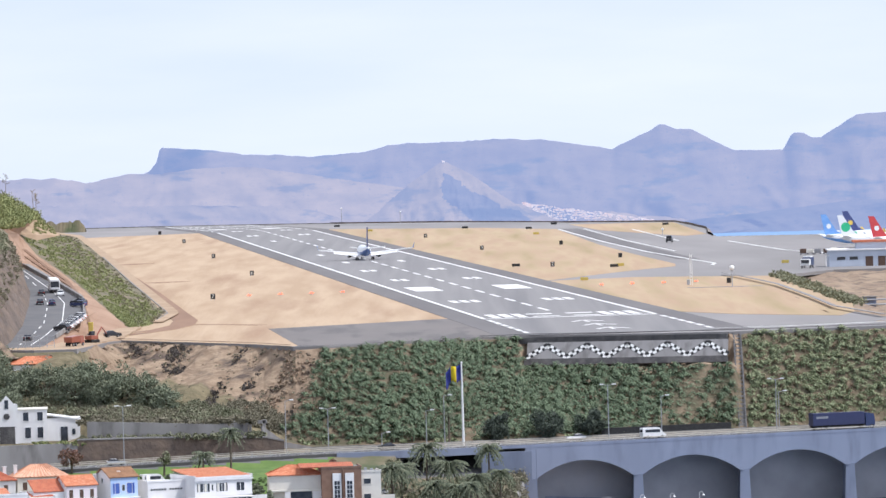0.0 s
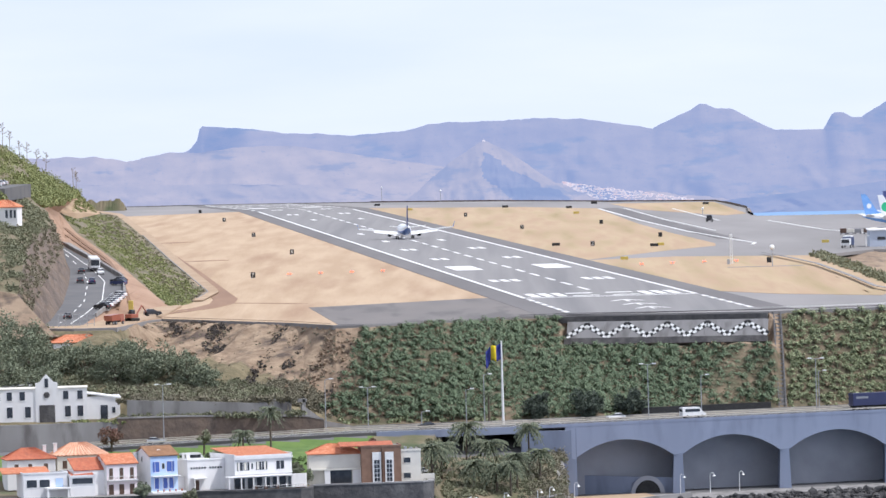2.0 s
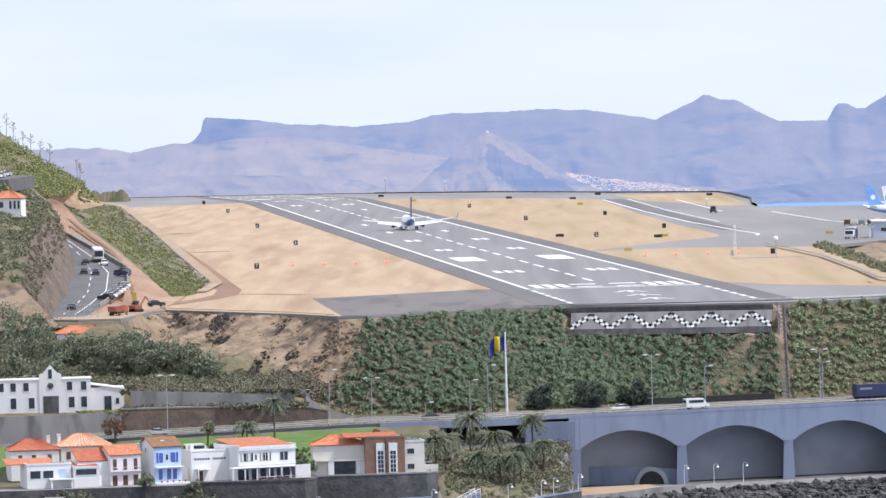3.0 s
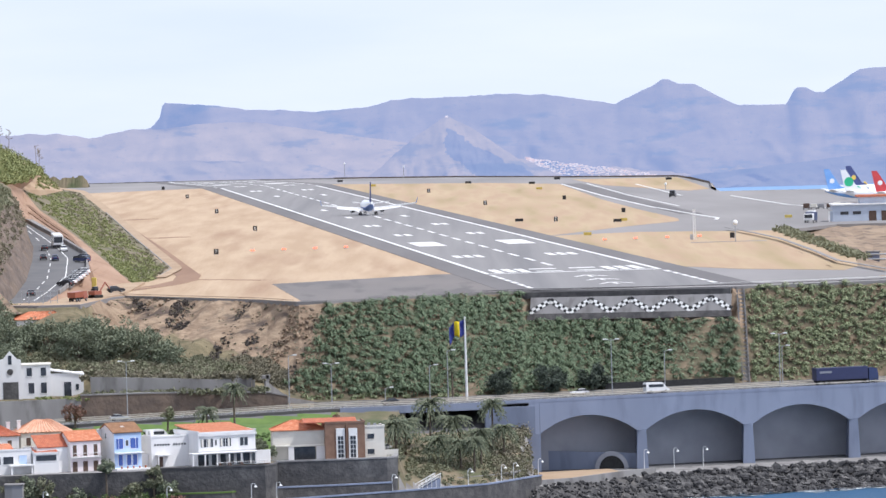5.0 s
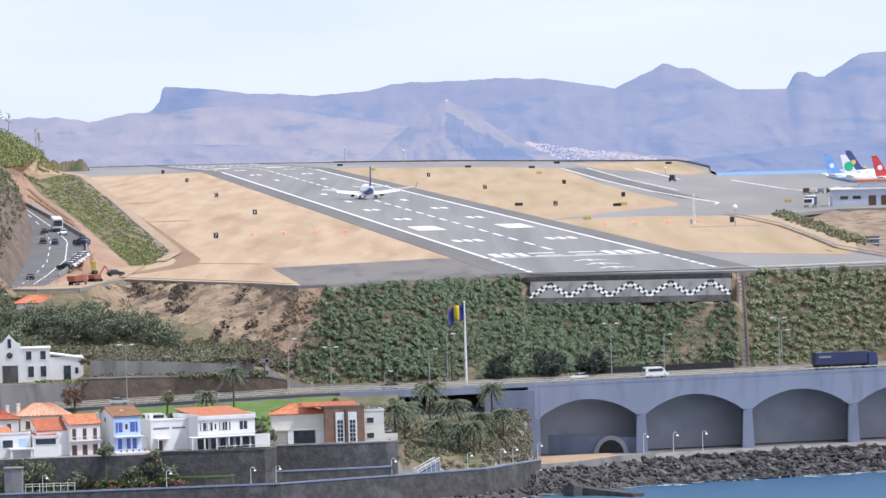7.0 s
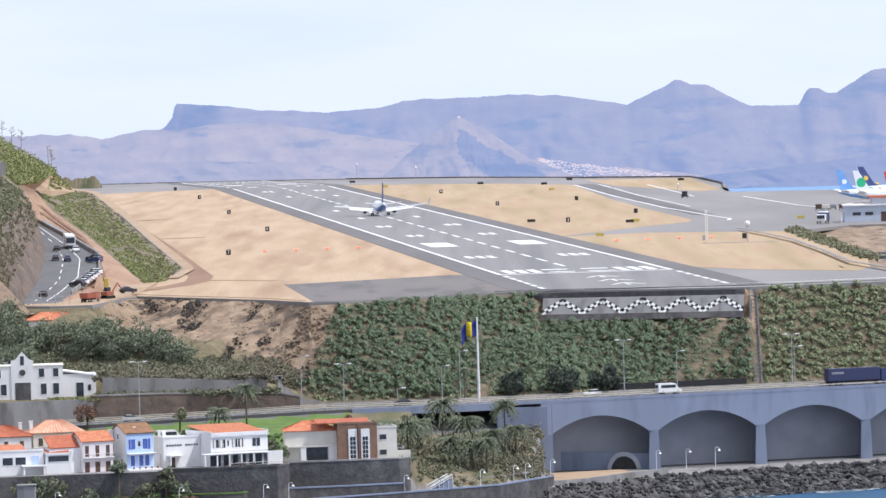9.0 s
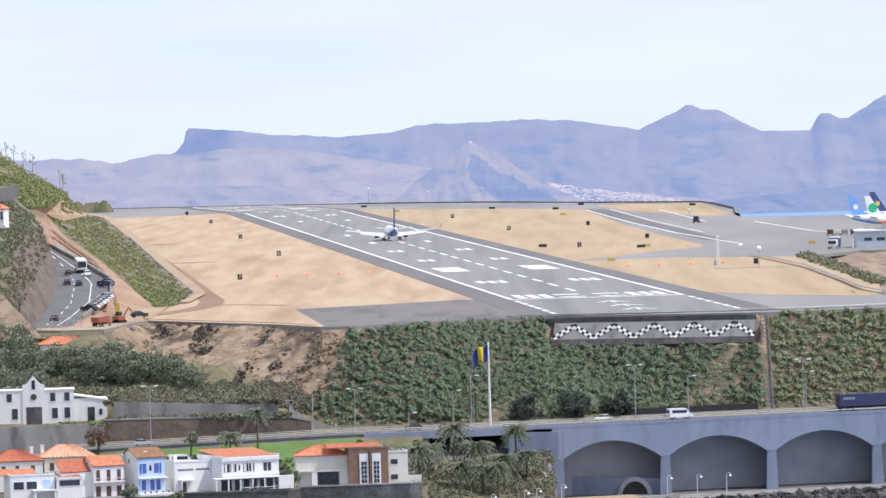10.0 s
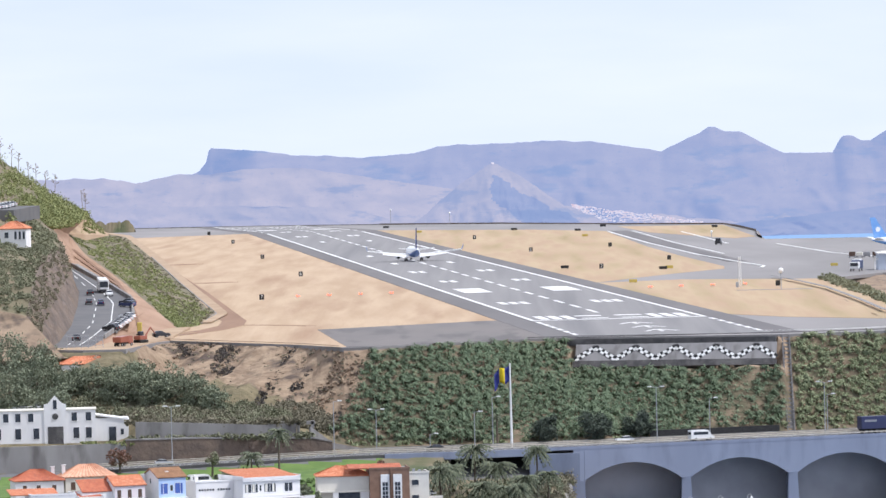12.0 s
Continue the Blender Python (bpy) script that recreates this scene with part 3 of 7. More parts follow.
def strip_line(name, pts, width, mat, label, h=0.14, category="marking"):
    """A painted or worn strip along points on the airfield."""
    bm = bmesh.new()
    rows = []
    for i, (x, y) in enumerate(pts):
        a, b = pts[max(i - 1, 0)], pts[min(i + 1, len(pts) - 1)]
        d = Vector((b[0] - a[0], b[1] - a[1])).normalized()
        n = Vector((-d.y, d.x)) * width / 2
        rows.append([bm.verts.new((x + k * n.x, y + k * n.y, field_z(y + k * n.y) + hh)) for k, hh in ((-1, h - 0.12), (-1, h), (1, h), (1, h - 0.12))])
    for a, b in zip(rows, rows[1:]):
        for i in range(3):
            bm.faces.new((a[i], b[i], b[i + 1], a[i + 1]))
    bmesh.ops.recalc_face_normals(bm, faces=bm.faces[:])
    me = bpy.data.meshes.new(name)
    bm.to_mesh(me)
    bm.free()
    me.materials.append(mat)
    return tagged(new(name, me), label, category, kind="structure")


strip_line("taxi_line_1", [(53, 3200), (64, 2900), (76, 2650), (88, 2480), (92, 2430), (90, 2405)], 1.0, M_PAINT, "white taxiway edge line, worn")
strip_line("taxi_line_2", [(64, 3200), (74, 2900), (86, 2650)], 0.7, M_PAINT, "thin white taxiway line")
strip_line("taxi_line_3", [(84, 3150), (94, 2850)], 0.8, M_PAINT, "white taxiway edge line on the far side")
strip_line("taxi_line_4", [(112, 2820), (124, 2620), (138, 2520), (160, 2480)], 1.0, M_PAINT, "white apron lead line, curved")
strip_line("taxi_line_5", [(40, 1722), (80, 1724), (112, 1740), (150, 1750)], 0.5, M_PAINT, "thin white line on the perimeter paving")
strip_line("taxi_shoulder", [(58, 3210), (69, 2900), (80, 2640), (86, 2510)], 7.0, M_SHOULDER, "dark asphalt taxiway shoulder", h=0.10, category="paving")
strip_line("dirt_road_field", [(-157, 3200), (-134, 2830), (-110, 2520), (-86, 2190), (-73, 2000), (-67, 1915), (-66.5, 1872), (-70, 1838), (-75, 1815), (-80, 1795), (-86, 1775)], 6.5, M_TRACK, "red-brown dirt service track on the field", h=0.10, category="track")
strip_line("dirt_smear_1", [(-95.7, 2367), (-89.6, 2374), (-83.5, 2377)], 9, M_TRACK, "dark dirt smear across the dry grass", h=0.09, category="track")
strip_line("dirt_smear_2", [(-117.7, 2676), (-113.2, 2687), (-108.7, 2694)], 9, M_TRACK, "dark dirt smear across the dry grass", h=0.09, category="track")
strip_line("dirt_smear_3", [(-66.3, 1879), (-55.8, 1869), (-45.3, 1854)], 3, M_TRACK, "dark dirt smear across the dry grass", h=0.09, category="track")
strip_line("kerb_field", [(-73, 1808), (-77, 1800), (-78.4, 1766), (-76.6, 1758.5), (-66, 1739), (-44, 1700), (-35, 1676)], 0.7, M_SAND, "low pale concrete kerb round the field corner", h=0.5, category="kerb")
strip_line("kerb_channel", [(88, 2258), (93, 2180), (97.3, 2102), (99.7, 1960), (100.5, 1858), (108, 1774), (150, 1752)], 1.2, M_CONC2, "dark concrete drainage kerb beside dry grass", h=0.9, category="kerb")
strip_line("paving_edge", [(9, 1703), (20, 1707), (44, 1701.5), (67, 1696.5), (104, 1709), (178, 1717)], 1.0, M_STONE, "dark concrete edge beam of the runway platform", h=0.45, category="kerb")

# ---- distance boards, lights and masts on the airfield ----
M_BLACK = material("black_board", (0.02, 0.02, 0.022), (0.035, 0.035, 0.035), 2.0, rough=0.5)
M_YELLOW = material("yellow_sign", (0.55, 0.42, 0.10), (0.45, 0.35, 0.09), 2.0, rough=0.5)
M_STEEL = material("galvanised_steel", (0.45, 0.46, 0.48), (0.36, 0.37, 0.39), 3.0, rough=0.5, metal=0.6)
M_WHITE = material("white_enamel", (0.80, 0.80, 0.79), (0.72, 0.72, 0.71), 1.5, rough=0.5)
M_GLASS = material("dark_window_glass", (0.03, 0.035, 0.045), (0.05, 0.055, 0.065), 1.0, rough=0.12, spec=0.6)


def text_mesh(body, size, depth=0.02):
    cu = bpy.data.curves.new("glyph", "FONT")
    cu.body, cu.size, cu.extrude, cu.align_x, cu.align_y = body, size, depth, "CENTER", "CENTER"
    ob = bpy.data.objects.new("glyph", cu)
    me = bpy.data.meshes.new_from_object(ob)
    bpy.data.objects.remove(ob)
    bpy.data.curves.remove(cu)
    return me


def board(x, y, digit="", w=1.35, h=1.55, mat=None, label="black distance board with a white numeral"):
    e = base_of("runway_sign", pose(x, y, field_z(y) + 0.05), label, "sign", "signs on the airfield")
    part("panel", boxes((-w / 2, w / 2, -0.15, 0.15, 0.35, 0.35 + h), bev=0.04), mat or M_BLACK, e)
    for k in (-1, 1):
        part("leg", boxes((k * w * 0.35 - 0.06, k * w * 0.35 + 0.06, -0.06, 0.06, 0, 0.4)), M_STEEL, e)
    if digit:
        ob = new("numeral", text_mesh(digit, h * 0.95))
        ob.data.materials.append(M_WHITE)
        ob.parent = e
        ob.matrix_basis = pose(0, -0.17, 0.35 + h * 0.5, 90)
        tagged(ob, "white numeral")
    return e


for x, y, d in ((-66.1, 2122, "7"), (-62.4, 2426, "6"), (-84.9, 2746, "5"), (-108.2, 3100, "4"), (-127.7, 3345, ""), (-5.4, 3069, "4"), (16.4, 2763, "3"), (37.9, 2435, "2"), (63.5, 2552, ""), (47.5, 2824, ""), (85.1, 2143, "")):
    board(x, y, d)
for x, y in ((25.8, 2450), (57.7, 2402), (12.1, 3278), (-48.1, 3470), (40, 3217), (52.8, 3320), (100.7, 3227)):
    board(x, y, "", 2.7, 0.95, M_BLACK, "low dark guidance sign with a weathered face")
for x, y in ((44.2, 2225), (-30.6, 3269), (41.2, 3068), (113.5, 2390), (60, 2412)):
    board(x, y, "", 2.4, 0.95, M_YELLOW, "low yellowish guidance sign on the grass")

M_RED = bpy.data.materials.new("red_lamp_glow")
M_RED.use_nodes = True
M_RED.node_tree.nodes["Principled BSDF"].inputs["Base Color"].default_value = (0.3, 0.03, 0.01, 1)
M_RED.node_tree.nodes["Principled BSDF"].inputs["Emission Color"].default_value = (1.0, 0.20, 0.09, 1)
M_RED.node_tree.nodes["Principled BSDF"].inputs["Emission Strength"].default_value = 2.2
for x, y in ((-56.1, 2145), (-47, 2149), (-37.8, 2152), (-28.7, 2156), (47.9, 2156), (57.1, 2160), (66.6, 2164), (76.3, 2167)):
    e = base_of("approach_light", pose(x, y, field_z(y) + 0.05), "low approach slope light glowing orange-red on the grass", "light", "approach slope lights")
    part("housing", boxes((-0.55, 0.55, -0.5, 0.9, 0.35, 0.95), bev=0.08), M_STEEL, e)
    for k in (-0.36, 0.36):
        part("lens", rod(bmesh.new(), (k, -0.45, 0.68), (k, -0.62, 0.68), 0.25, n=10), M_RED, e, "glowing red lens")
    for k in (-0.5, 0.5):
        part("leg", boxes((k - 0.05, k + 0.05, -0.05, 0.05, 0, 0.4)), M_STEEL, e)


def lattice_mast(x, y, h, label):
    e = base_of("lattice_mast", pose(x, y, field_z(y)), label, "mast")
    bm = bmesh.new()
    for a in range(3):
        c, s_ = math.cos(a * 2.094) * 0.5, math.sin(a * 2.094) * 0.5
        rod(bm, (c, s_, 0), (c * 0.6, s_ * 0.6, h), 0.06, n=5)
        for k in range(int(h)):
            c2, s2 = math.cos((a + 1) * 2.094) * 0.5, math.sin((a + 1) * 2.094) * 0.5
            rod(bm, (c, s_, k), (c2, s2, k + 1), 0.035, n=4)
    part("frame", bm, M_WHITE, e)
    part("cabinet", boxes((-1.2, -0.4, -0.4, 0.4, 0, 1.6), bev=0.05), M_STEEL, e)


lattice_mast(74.1, 2148, 9, "thin white lattice wind mast on dry grass")


def dish_pole(x, y):
    e = base_of("radar_post", pose(x, y, field_z(y)), "slim post with a white ball head on dry grass", "mast")
    part("post", rod(bmesh.new(), (0, 0, 0), (0, 0, 5), 0.12), M_STEEL, e)
    part("head", ball(bmesh.new(), (0, 0, 5.5), 0.8, 2), M_WHITE, e, smooth=True)
    part("slab", boxes((-13, 9, -2.5, 2.5, -0.2, 0.10)), M_APRON, e, "pale concrete strip")


dish_pole(84.8, 2112)
for x, y, hh in ((-51.6, 3910, 7.5), (-19.4, 3785, 5.3), (92, 2990, 2)):
    e = base_of("obstacle_light", pose(x, y, field_z(y)), "thin pole with a red-white lamp at the far airfield edge", "light")
    part("pole", rod(bmesh.new(), (0, 0, 0), (0, 0, hh), 0.15), M_STEEL, e)
    part("lamp", ball(bmesh.new(), (0, 0, hh + 0.5), 0.6, 1), M_WHITE, e)

# ---- far edge wall of the plateau, and rough ground beyond ----
def edge_wall(name, pts, h, th, mat, label):
    bm = bmesh.new()
    rows = []
    for x, y in pts:
        z = field_z(y)
        rows.append([bm.verts.new((x, y - th / 2, z - 0.5)), bm.verts.new((x, y - th / 2, z + h)), bm.verts.new((x, y + th / 2, z + h)), bm.verts.new((x, y + th / 2, z - 0.5))])
    for a, b in zip(rows, rows[1:]):
        for i in range(3):
            bm.faces.new((a[i], b[i], b[i + 1], a[i + 1]))
    bmesh.ops.recalc_face_normals(bm, faces=bm.faces[:])
    me = bpy.data.meshes.new(name)
    bm.to_mesh(me)
    bm.free()
    me.materials.append(mat)
    tagged(new(name, me), label, "wall", kind="structure")


edge_wall("wall_far_1", [(-224, 4056), (-167, 4037), (-111, 3997), (-56, 3917)], 0.45, 1.0, M_CONC2, "low edge wall of the airfield")
edge_wall("wall_far_2", [(-58, 3921), (-21.5, 3802), (6.4, 3702), (60, 3400), (108, 3326), (111, 3270)], 0.7, 1.0, M_ROCK, "dark edge wall of the airfield")
edge_wall("wall_far_3", [(111, 3270), (115, 3120), (111, 3000), (111, 2945)], 0.9, 1.0, M_ROCK, "rough dark edge of the plateau")
_v = []
for k in range(24):
    x = -196 + k * 0.95
    t = 39.2 + 1.6 * noise.noise((x * 0.3, 1, 2)) + 0.9 * noise.noise((x * 0.9, 3, 2)) - (3 if k in (0, 23) else 0)
    _v += [(x, 3598, 34), (x, 3601 + noise.noise((x, 2, 0)), t), (x, 3606, t - 0.4), (x, 3612, 34)]
me = mesh_of("earth_mound", _v, [(4 * k + j, 4 * k + 4 + j, 4 * k + 5 + j, 4 * k + 1 + j) for k in range(23) for j in range(3)], M_SCRUB)
tagged(new("earth_mound", me), "dark rough earth heap beyond the airfield", "heap")


# ---- hill beside the airfield ----
HILL = {
    "foot": [(-75, 1890, 43.3), (-73, 1980, 43.0), (-100, 2380, 41.2), (-130, 2838, 39.1), (-167, 3375, 36.6), (-193, 3560, 35.4)],
    "bank": [(-79, 1850, 43.6), (-87.1, 1890, 48.0), (-97.5, 1960, 52.4), (-107, 2035, 55.0), (-116.4, 2110, 57.2), (-126.6, 2200, 61.6)],
    "kerb": [(-94.5, 1720, 44.0), (-91.5, 1760, 45.9), (-88, 1800, 48.0), (-90.3, 1850, 50.8), (-98, 1905, 52.4), (-113.5, 1990, 56.4)],
    "verge": [(-104.2, 1720, 44.1), (-102.9, 1740, 44.8), (-102.1, 1780, 47.5), (-103.8, 1840, 50.7), (-106.8, 1900, 52.4), (-115.5, 1988, 56)],
    "cliff": [(-109, 1715, 52), (-109, 1740, 58), (-111, 1780, 61), (-112, 1850, 63.5), (-111.5, 1900, 64.2), (-118, 1995, 66)],
    "shelf": [(-126, 1715, 56), (-124, 1760, 62), (-122.5, 1800, 66), (-121, 1850, 67.5), (-120, 1900, 70), (-122, 2000, 69)],
    "crest": [(-175, 2120, 103), (-155.8, 2150, 94.7), (-145, 2180, 84.8), (-136.8, 2220, 76.4), (-131.1, 2250, 71.2), (-124.7, 2280, 65.3)],
}


def line_at(name, f):
    p = HILL[name]
    k = min(int(f * 5), 4)
    return Vector(p[k]).lerp(Vector(p[k + 1]), f * 5 - k)


def hill_face(name, a, b, mat, label, nu=60, nv=10, rough=0.0, freq=0.12, category="hillside"):
    vs = []
    for i in range(nu + 1):
        p, q = line_at(a, i / nu), line_at(b, i / nu)
        for j in range(nv + 1):
            v = p.lerp(q, j / nv)
            k = rough * math.sin(math.pi * j / nv) if rough else 0
            v += Vector((noise.noise(v * freq) * 0.5, 0, noise.noise(v * freq + Vector((9, 2, 5))))) * k
            vs.append(v)
    w = nv + 1
    fs = [(i * w + j, i * w + j + 1, (i + 1) * w + j + 1, (i + 1) * w + j) for i in range(nu) for j in range(nv)]
    return thing(name, vs, fs, mat, label, category, kind="structure")


hill_face("bank_slope", "foot", "bank", M_SCRUB, "green scrubby bank above the airfield", rough=1.0)
hill_face("dirt_track", "bank", "kerb", M_DIRT, "red-brown dirt track beside the road", rough=0.5)
hill_face("road_hill", "kerb", "verge", M_ROAD, "grey asphalt road climbing beside the airfield", category="road")
hill_face("cliff_face", "verge", "cliff", M_ROCK, "dark rocky cut beside the road", rough=2.0, nv=16, freq=0.3)
hill_face("shelf_ground", "cliff", "shelf", M_SCRUB, "scrubby ground above the rock cut", rough=1.0)
hill_face("hill_slope", "shelf", "crest", M_SCRUB, "green scrubby hillside", rough=2.0)
_s = [Vector(HILL[k][5]) for k in ("kerb", "bank", "crest", "shelf", "cliff", "verge")]
thing("brow_ground", [_s[1], Vector((-122.6, 2225, 59.0)), Vector((-117.3, 2262, 59.6)), Vector((-121.2, 2272, 62.3)), _s[2]], [(0, 1, 2), (0, 2, 3), (0, 3, 4)], M_SAND, "pale dirt brow where the path crosses the hill", "hillside", kind="structure")
thing("saddle_ground", _s, [(0, 1, 2, 3), (0, 3, 4, 5)], M_DIRT, "bare dirt saddle where the track climbs", "hillside", kind="structure")
# fill below the hill's near end
thing("hill_foot", [(-170, 1700, 44), (-79, 1850, 43), (-94.5, 1720, 44.0), (-104.2, 1720, 44.1), (-109, 1715, 52), (-126, 1715, 56), (-175, 1715, 60), (-175, 1700, 40), (-99, 1698, 42.5)],
      [(2, 1, 8), (3, 2, 8), (4, 3, 8, 7), (5, 4, 7), (6, 5, 7)], M_SOIL, "bare soil foot of the hill", "hillside", kind="structure")


def on_hill(a, b, f, g, dz=0.0):
    return line_at(a, f).lerp(line_at(b, f), g) + Vector((0, 0, dz))


# painted road lines and roadside wall
def ribbon(name, pts, width, mat, label, category, up=0.03, tall=0.0):
    bm = bmesh.new()
    rows = []
    for i, p in enumerate(pts):
        p = Vector(p)
        d = (Vector(pts[min(i + 1, len(pts) - 1)]) - Vector(pts[max(i - 1, 0)])).normalized()
        n = Vector((-d.y, d.x, 0)).normalized() * width / 2
        t = Vector((0, 0, up + tall))
        rows.append([bm.verts.new(p - n - Vector((0, 0, 0.05))), bm.verts.new(p - n + t), bm.verts.new(p + n + t), bm.verts.new(p + n - Vector((0, 0, 0.05)))])
    for a, b in zip(rows, rows[1:]):
        for i in range(3):
            bm.faces.new((a[i], b[i], b[i + 1], a[i + 1]))
    for r in (rows[0], rows[-1]):
        bm.faces.new(r)
    bmesh.ops.recalc_face_normals(bm, faces=bm.faces[:])
    me = bpy.data.meshes.new(name)
    bm.to_mesh(me)
    bm.free()
    me.materials.append(mat)
    return tagged(new(name, me), label, category, kind="structure")


ribbon("road_line_1", [on_hill("kerb", "verge", f, 0.36, 0.03) for f in np.linspace(0.05, 0.98, 30)], 0.25, M_PAINT, "white edge line of the hill road", "marking")
for k in range(14):
    ribbon("road_dash_%d" % (k + 1), [on_hill("kerb", "verge", f, 0.66, 0.03) for f in (0.08 + k * 0.064, 0.108 + k * 0.064)], 0.25, M_PAINT, "white dashed centre line of the hill road", "marking")
ribbon("track_rut_1", [on_hill("bank", "kerb", f, 0.42, 0.25) for f in np.linspace(0.1, 0.97, 40)], 0.9, M_TRACK, "worn wheel rut in the dirt track", "track", up=0.12)
ribbon("track_rut_2", [on_hill("bank", "kerb", f, 0.62, 0.25) for f in np.linspace(0.1, 0.97, 40)], 0.9, M_TRACK, "second worn wheel rut in the dirt track", "track", up=0.12)
ribbon("gravel_verge", [on_hill("bank", "kerb", f, 0.86, 0.2) for f in np.linspace(0.15, 0.98, 40)], 1.6, M_CONC2, "grey gravel verge above the roadside wall", "verge", up=0.1)
ribbon("wall_roadside", [on_hill("bank", "kerb", f, 0.97) for f in np.linspace(0.12, 1, 40)], 0.4, M_CONC2, "low grey concrete wall beside the hill road", "wall", tall=1.0)
ribbon("wall_path", [on_hill("foot", "bank", f, 0.06) for f in np.linspace(0.02, 0.6, 40)], 0.4, M_CONC2, "low concrete wall at the foot of the bank", "wall", tall=0.3)
ribbon("path_foot", [on_hill("foot", "bank", f, 0.02, 0.3) for f in np.linspace(0.02, 0.95, 40)], 5, M_SAND, "pale dirt path below the bank", "path", up=0.1)


# ---- shrubs over the hill and bank ----
def scatter(name, centres, per, size, seed, mat, label, category="shrubs"):
    v, f = leaf_cloud(centres, per, size, seed)
    return thing(name, v, f, M_LEAF[mat], label, category, kind="stuff")


rng = random.Random(5)
scatter("bank_shrubs", [(on_hill("foot", "bank", rng.random() ** 1.2 * 0.95, rng.uniform(0.22, 0.98), 0.15), rng.uniform(0.6, 1.6), 0.5) for _ in range(1250)], 46, 0.23, 1, "bank_green", "green and yellowish low shrubs covering the bank")
scatter("bank_dry_shrubs", [(on_hill("foot", "bank", rng.random() * 0.9, rng.uniform(0.10, 0.7), 0.2), rng.uniform(0.5, 1.2), 0.6) for _ in range(620)], 34, 0.22, 2, "dry_scrub", "dry brown low shrubs on the bank")
_h = [on_hill("shelf", "crest", rng.random(), rng.random() ** 0.8, 0.4) for _ in range(760)]
scatter("hill_shrubs", [(q, rng.uniform(1.0, 2.6), 0.75) for q in _h if not (-145 < q.x < -120 and 1885 < q.y < 2000)], 80, 0.28, 3, "bank_green", "green shrubs covering the hillside")
scatter("shelf_shrubs", [(on_hill("cliff", "shelf", rng.random() * 0.9, rng.random(), 0.3), rng.uniform(0.8, 1.9), 0.7) for _ in range(420)], 70, 0.26, 4, "scrub", "green shrubs above the rock cut")
scatter("cliff_shrubs", [(on_hill("verge", "cliff", rng.random() * 0.9, rng.uniform(0.45, 1), 0.3), rng.uniform(0.5, 1.4), 0.8) for _ in range(260)], 60, 0.22, 5, "dry_scrub", "dry brown plants hanging on the rock cut")

scatter("brow_shrubs", [(_s[1].lerp(Vector((-117.3, 2262, 59.6)), t).lerp(_s[2], g) + Vector((0, -0.5, 0.1)), rng.uniform(0.4, 1.0), 0.6) for t, g in ((rng.uniform(0.25, 1), rng.random() * 0.9) for _ in range(90))], 40, 0.2, 8, "bank_green", "low green tufts on the dirt brow")
scatter("saddle_shrubs", [((_s[3].lerp(_s[2], rng.random()) * (1 - g) + _s[4] * g) + Vector((0, 0, 0.4)), rng.uniform(0.8, 1.8), 0.7) for g in (rng.random() * 0.6 for _ in range(170))], 40, 0.36, 7, "bank_green", "green shrubs beside the dirt saddle")
scatter("mound_shrubs", [((x, 1699 + 14 * k, 39 + (4.5 + 0.28 * max(0.0, -x - 100)) * k), rng.uniform(0.9, 2.2), 0.8) for x, k in ((rng.uniform(-138, -99), rng.random()) for _ in range(220))], 42, 0.38, 9, "scrub", "grey-green bushes on the mound below the hill")
scatter("parking_edge_shrubs", [((x, 1924 + rng.uniform(-3, 1), 71.0 + rng.uniform(-2.2, 1.6)), rng.uniform(0.8, 1.6), 0.8) for x in (rng.uniform(-145, -122) for _ in range(60))], 40, 0.36, 10, "bank_green", "green shrubs along the edge of the upper car park")
M_STALK = material("dry_stalk", (0.30, 0.25, 0.19), (0.22, 0.18, 0.14), 2.0)
for k in range(9):
    p = on_hill("shelf", "crest", (0.40, 0.46, 0.5, 0.56, 0.60, 0.68, 0.75, 0.97, 0.99)[k], 0.97)
    e = base_of("agave_stalk", Matrix.Translation(p), "tall dry agave flower stalk on the hill crest", "plant", "agave stalks")
    h = rng.uniform(5, 8)
    part("stem", rod(bmesh.new(), (0, 0, -0.5), (rng.uniform(-0.5, 0.5), 0, h), 0.12, 0.05, n=6), M_STALK, e)
    for j in range(9):
        a, z = rng.uniform(0, 6.28), h * (0.55 + 0.05 * j)
        part("branch", rod(bmesh.new(), (0, 0, z), (math.cos(a) * (1.4 - j * 0.1), math.sin(a) * (1.4 - j * 0.1), z + 0.5), 0.05, 0.12, n=5), M_STALK, e)


e = base_of("rampart_wall", pose(-117.6, 1962, 59.5, 0, 0, -6), "cream rendered wall block at the top of the rock cut", "wall", kind="structure")
part("block", boxes((0, 3.6, 0, 1.2, -3.6, 1.6), bev=0.08), M_SAND, e)
part("block", boxes((-6, -0.02, 0.3, 1.2, -0.6, 1.2), bev=0.08), M_CONC2, e, "grey side wall")
part("coping", boxes((-6.2, 3.8, -0.15, 1.35, 1.62, 1.85), bev=0.04), M_CONC2, e)
scatter("rampart_hedge", [((-117.6 + rng.uniform(-7, 3), 1964 + rng.uniform(0, 2), 61.4 + rng.uniform(0, 1.2)), rng.uniform(0.6, 1.2), 0.7) for _ in range(50)], 44, 0.22, 12, "bank_green", "green hedge along the top of the rampart wall")
e = base_of("site_gate", pose(-95.3, 1716, 44.1), "pale metal gate and fence frame beside the road", "gate")
for k in range(6):
    part("post", boxes((-4.4 + 1.7 * k, -4.25 + 1.7 * k, -0.08, 0.08, -1.5, 3.0)), M_STEEL, e)
for z in (0.6, 1.7, 2.8):
    part("rail", boxes((-4.4, 4.25, -0.05, 0.05, z, z + 0.1)), M_STEEL, e)


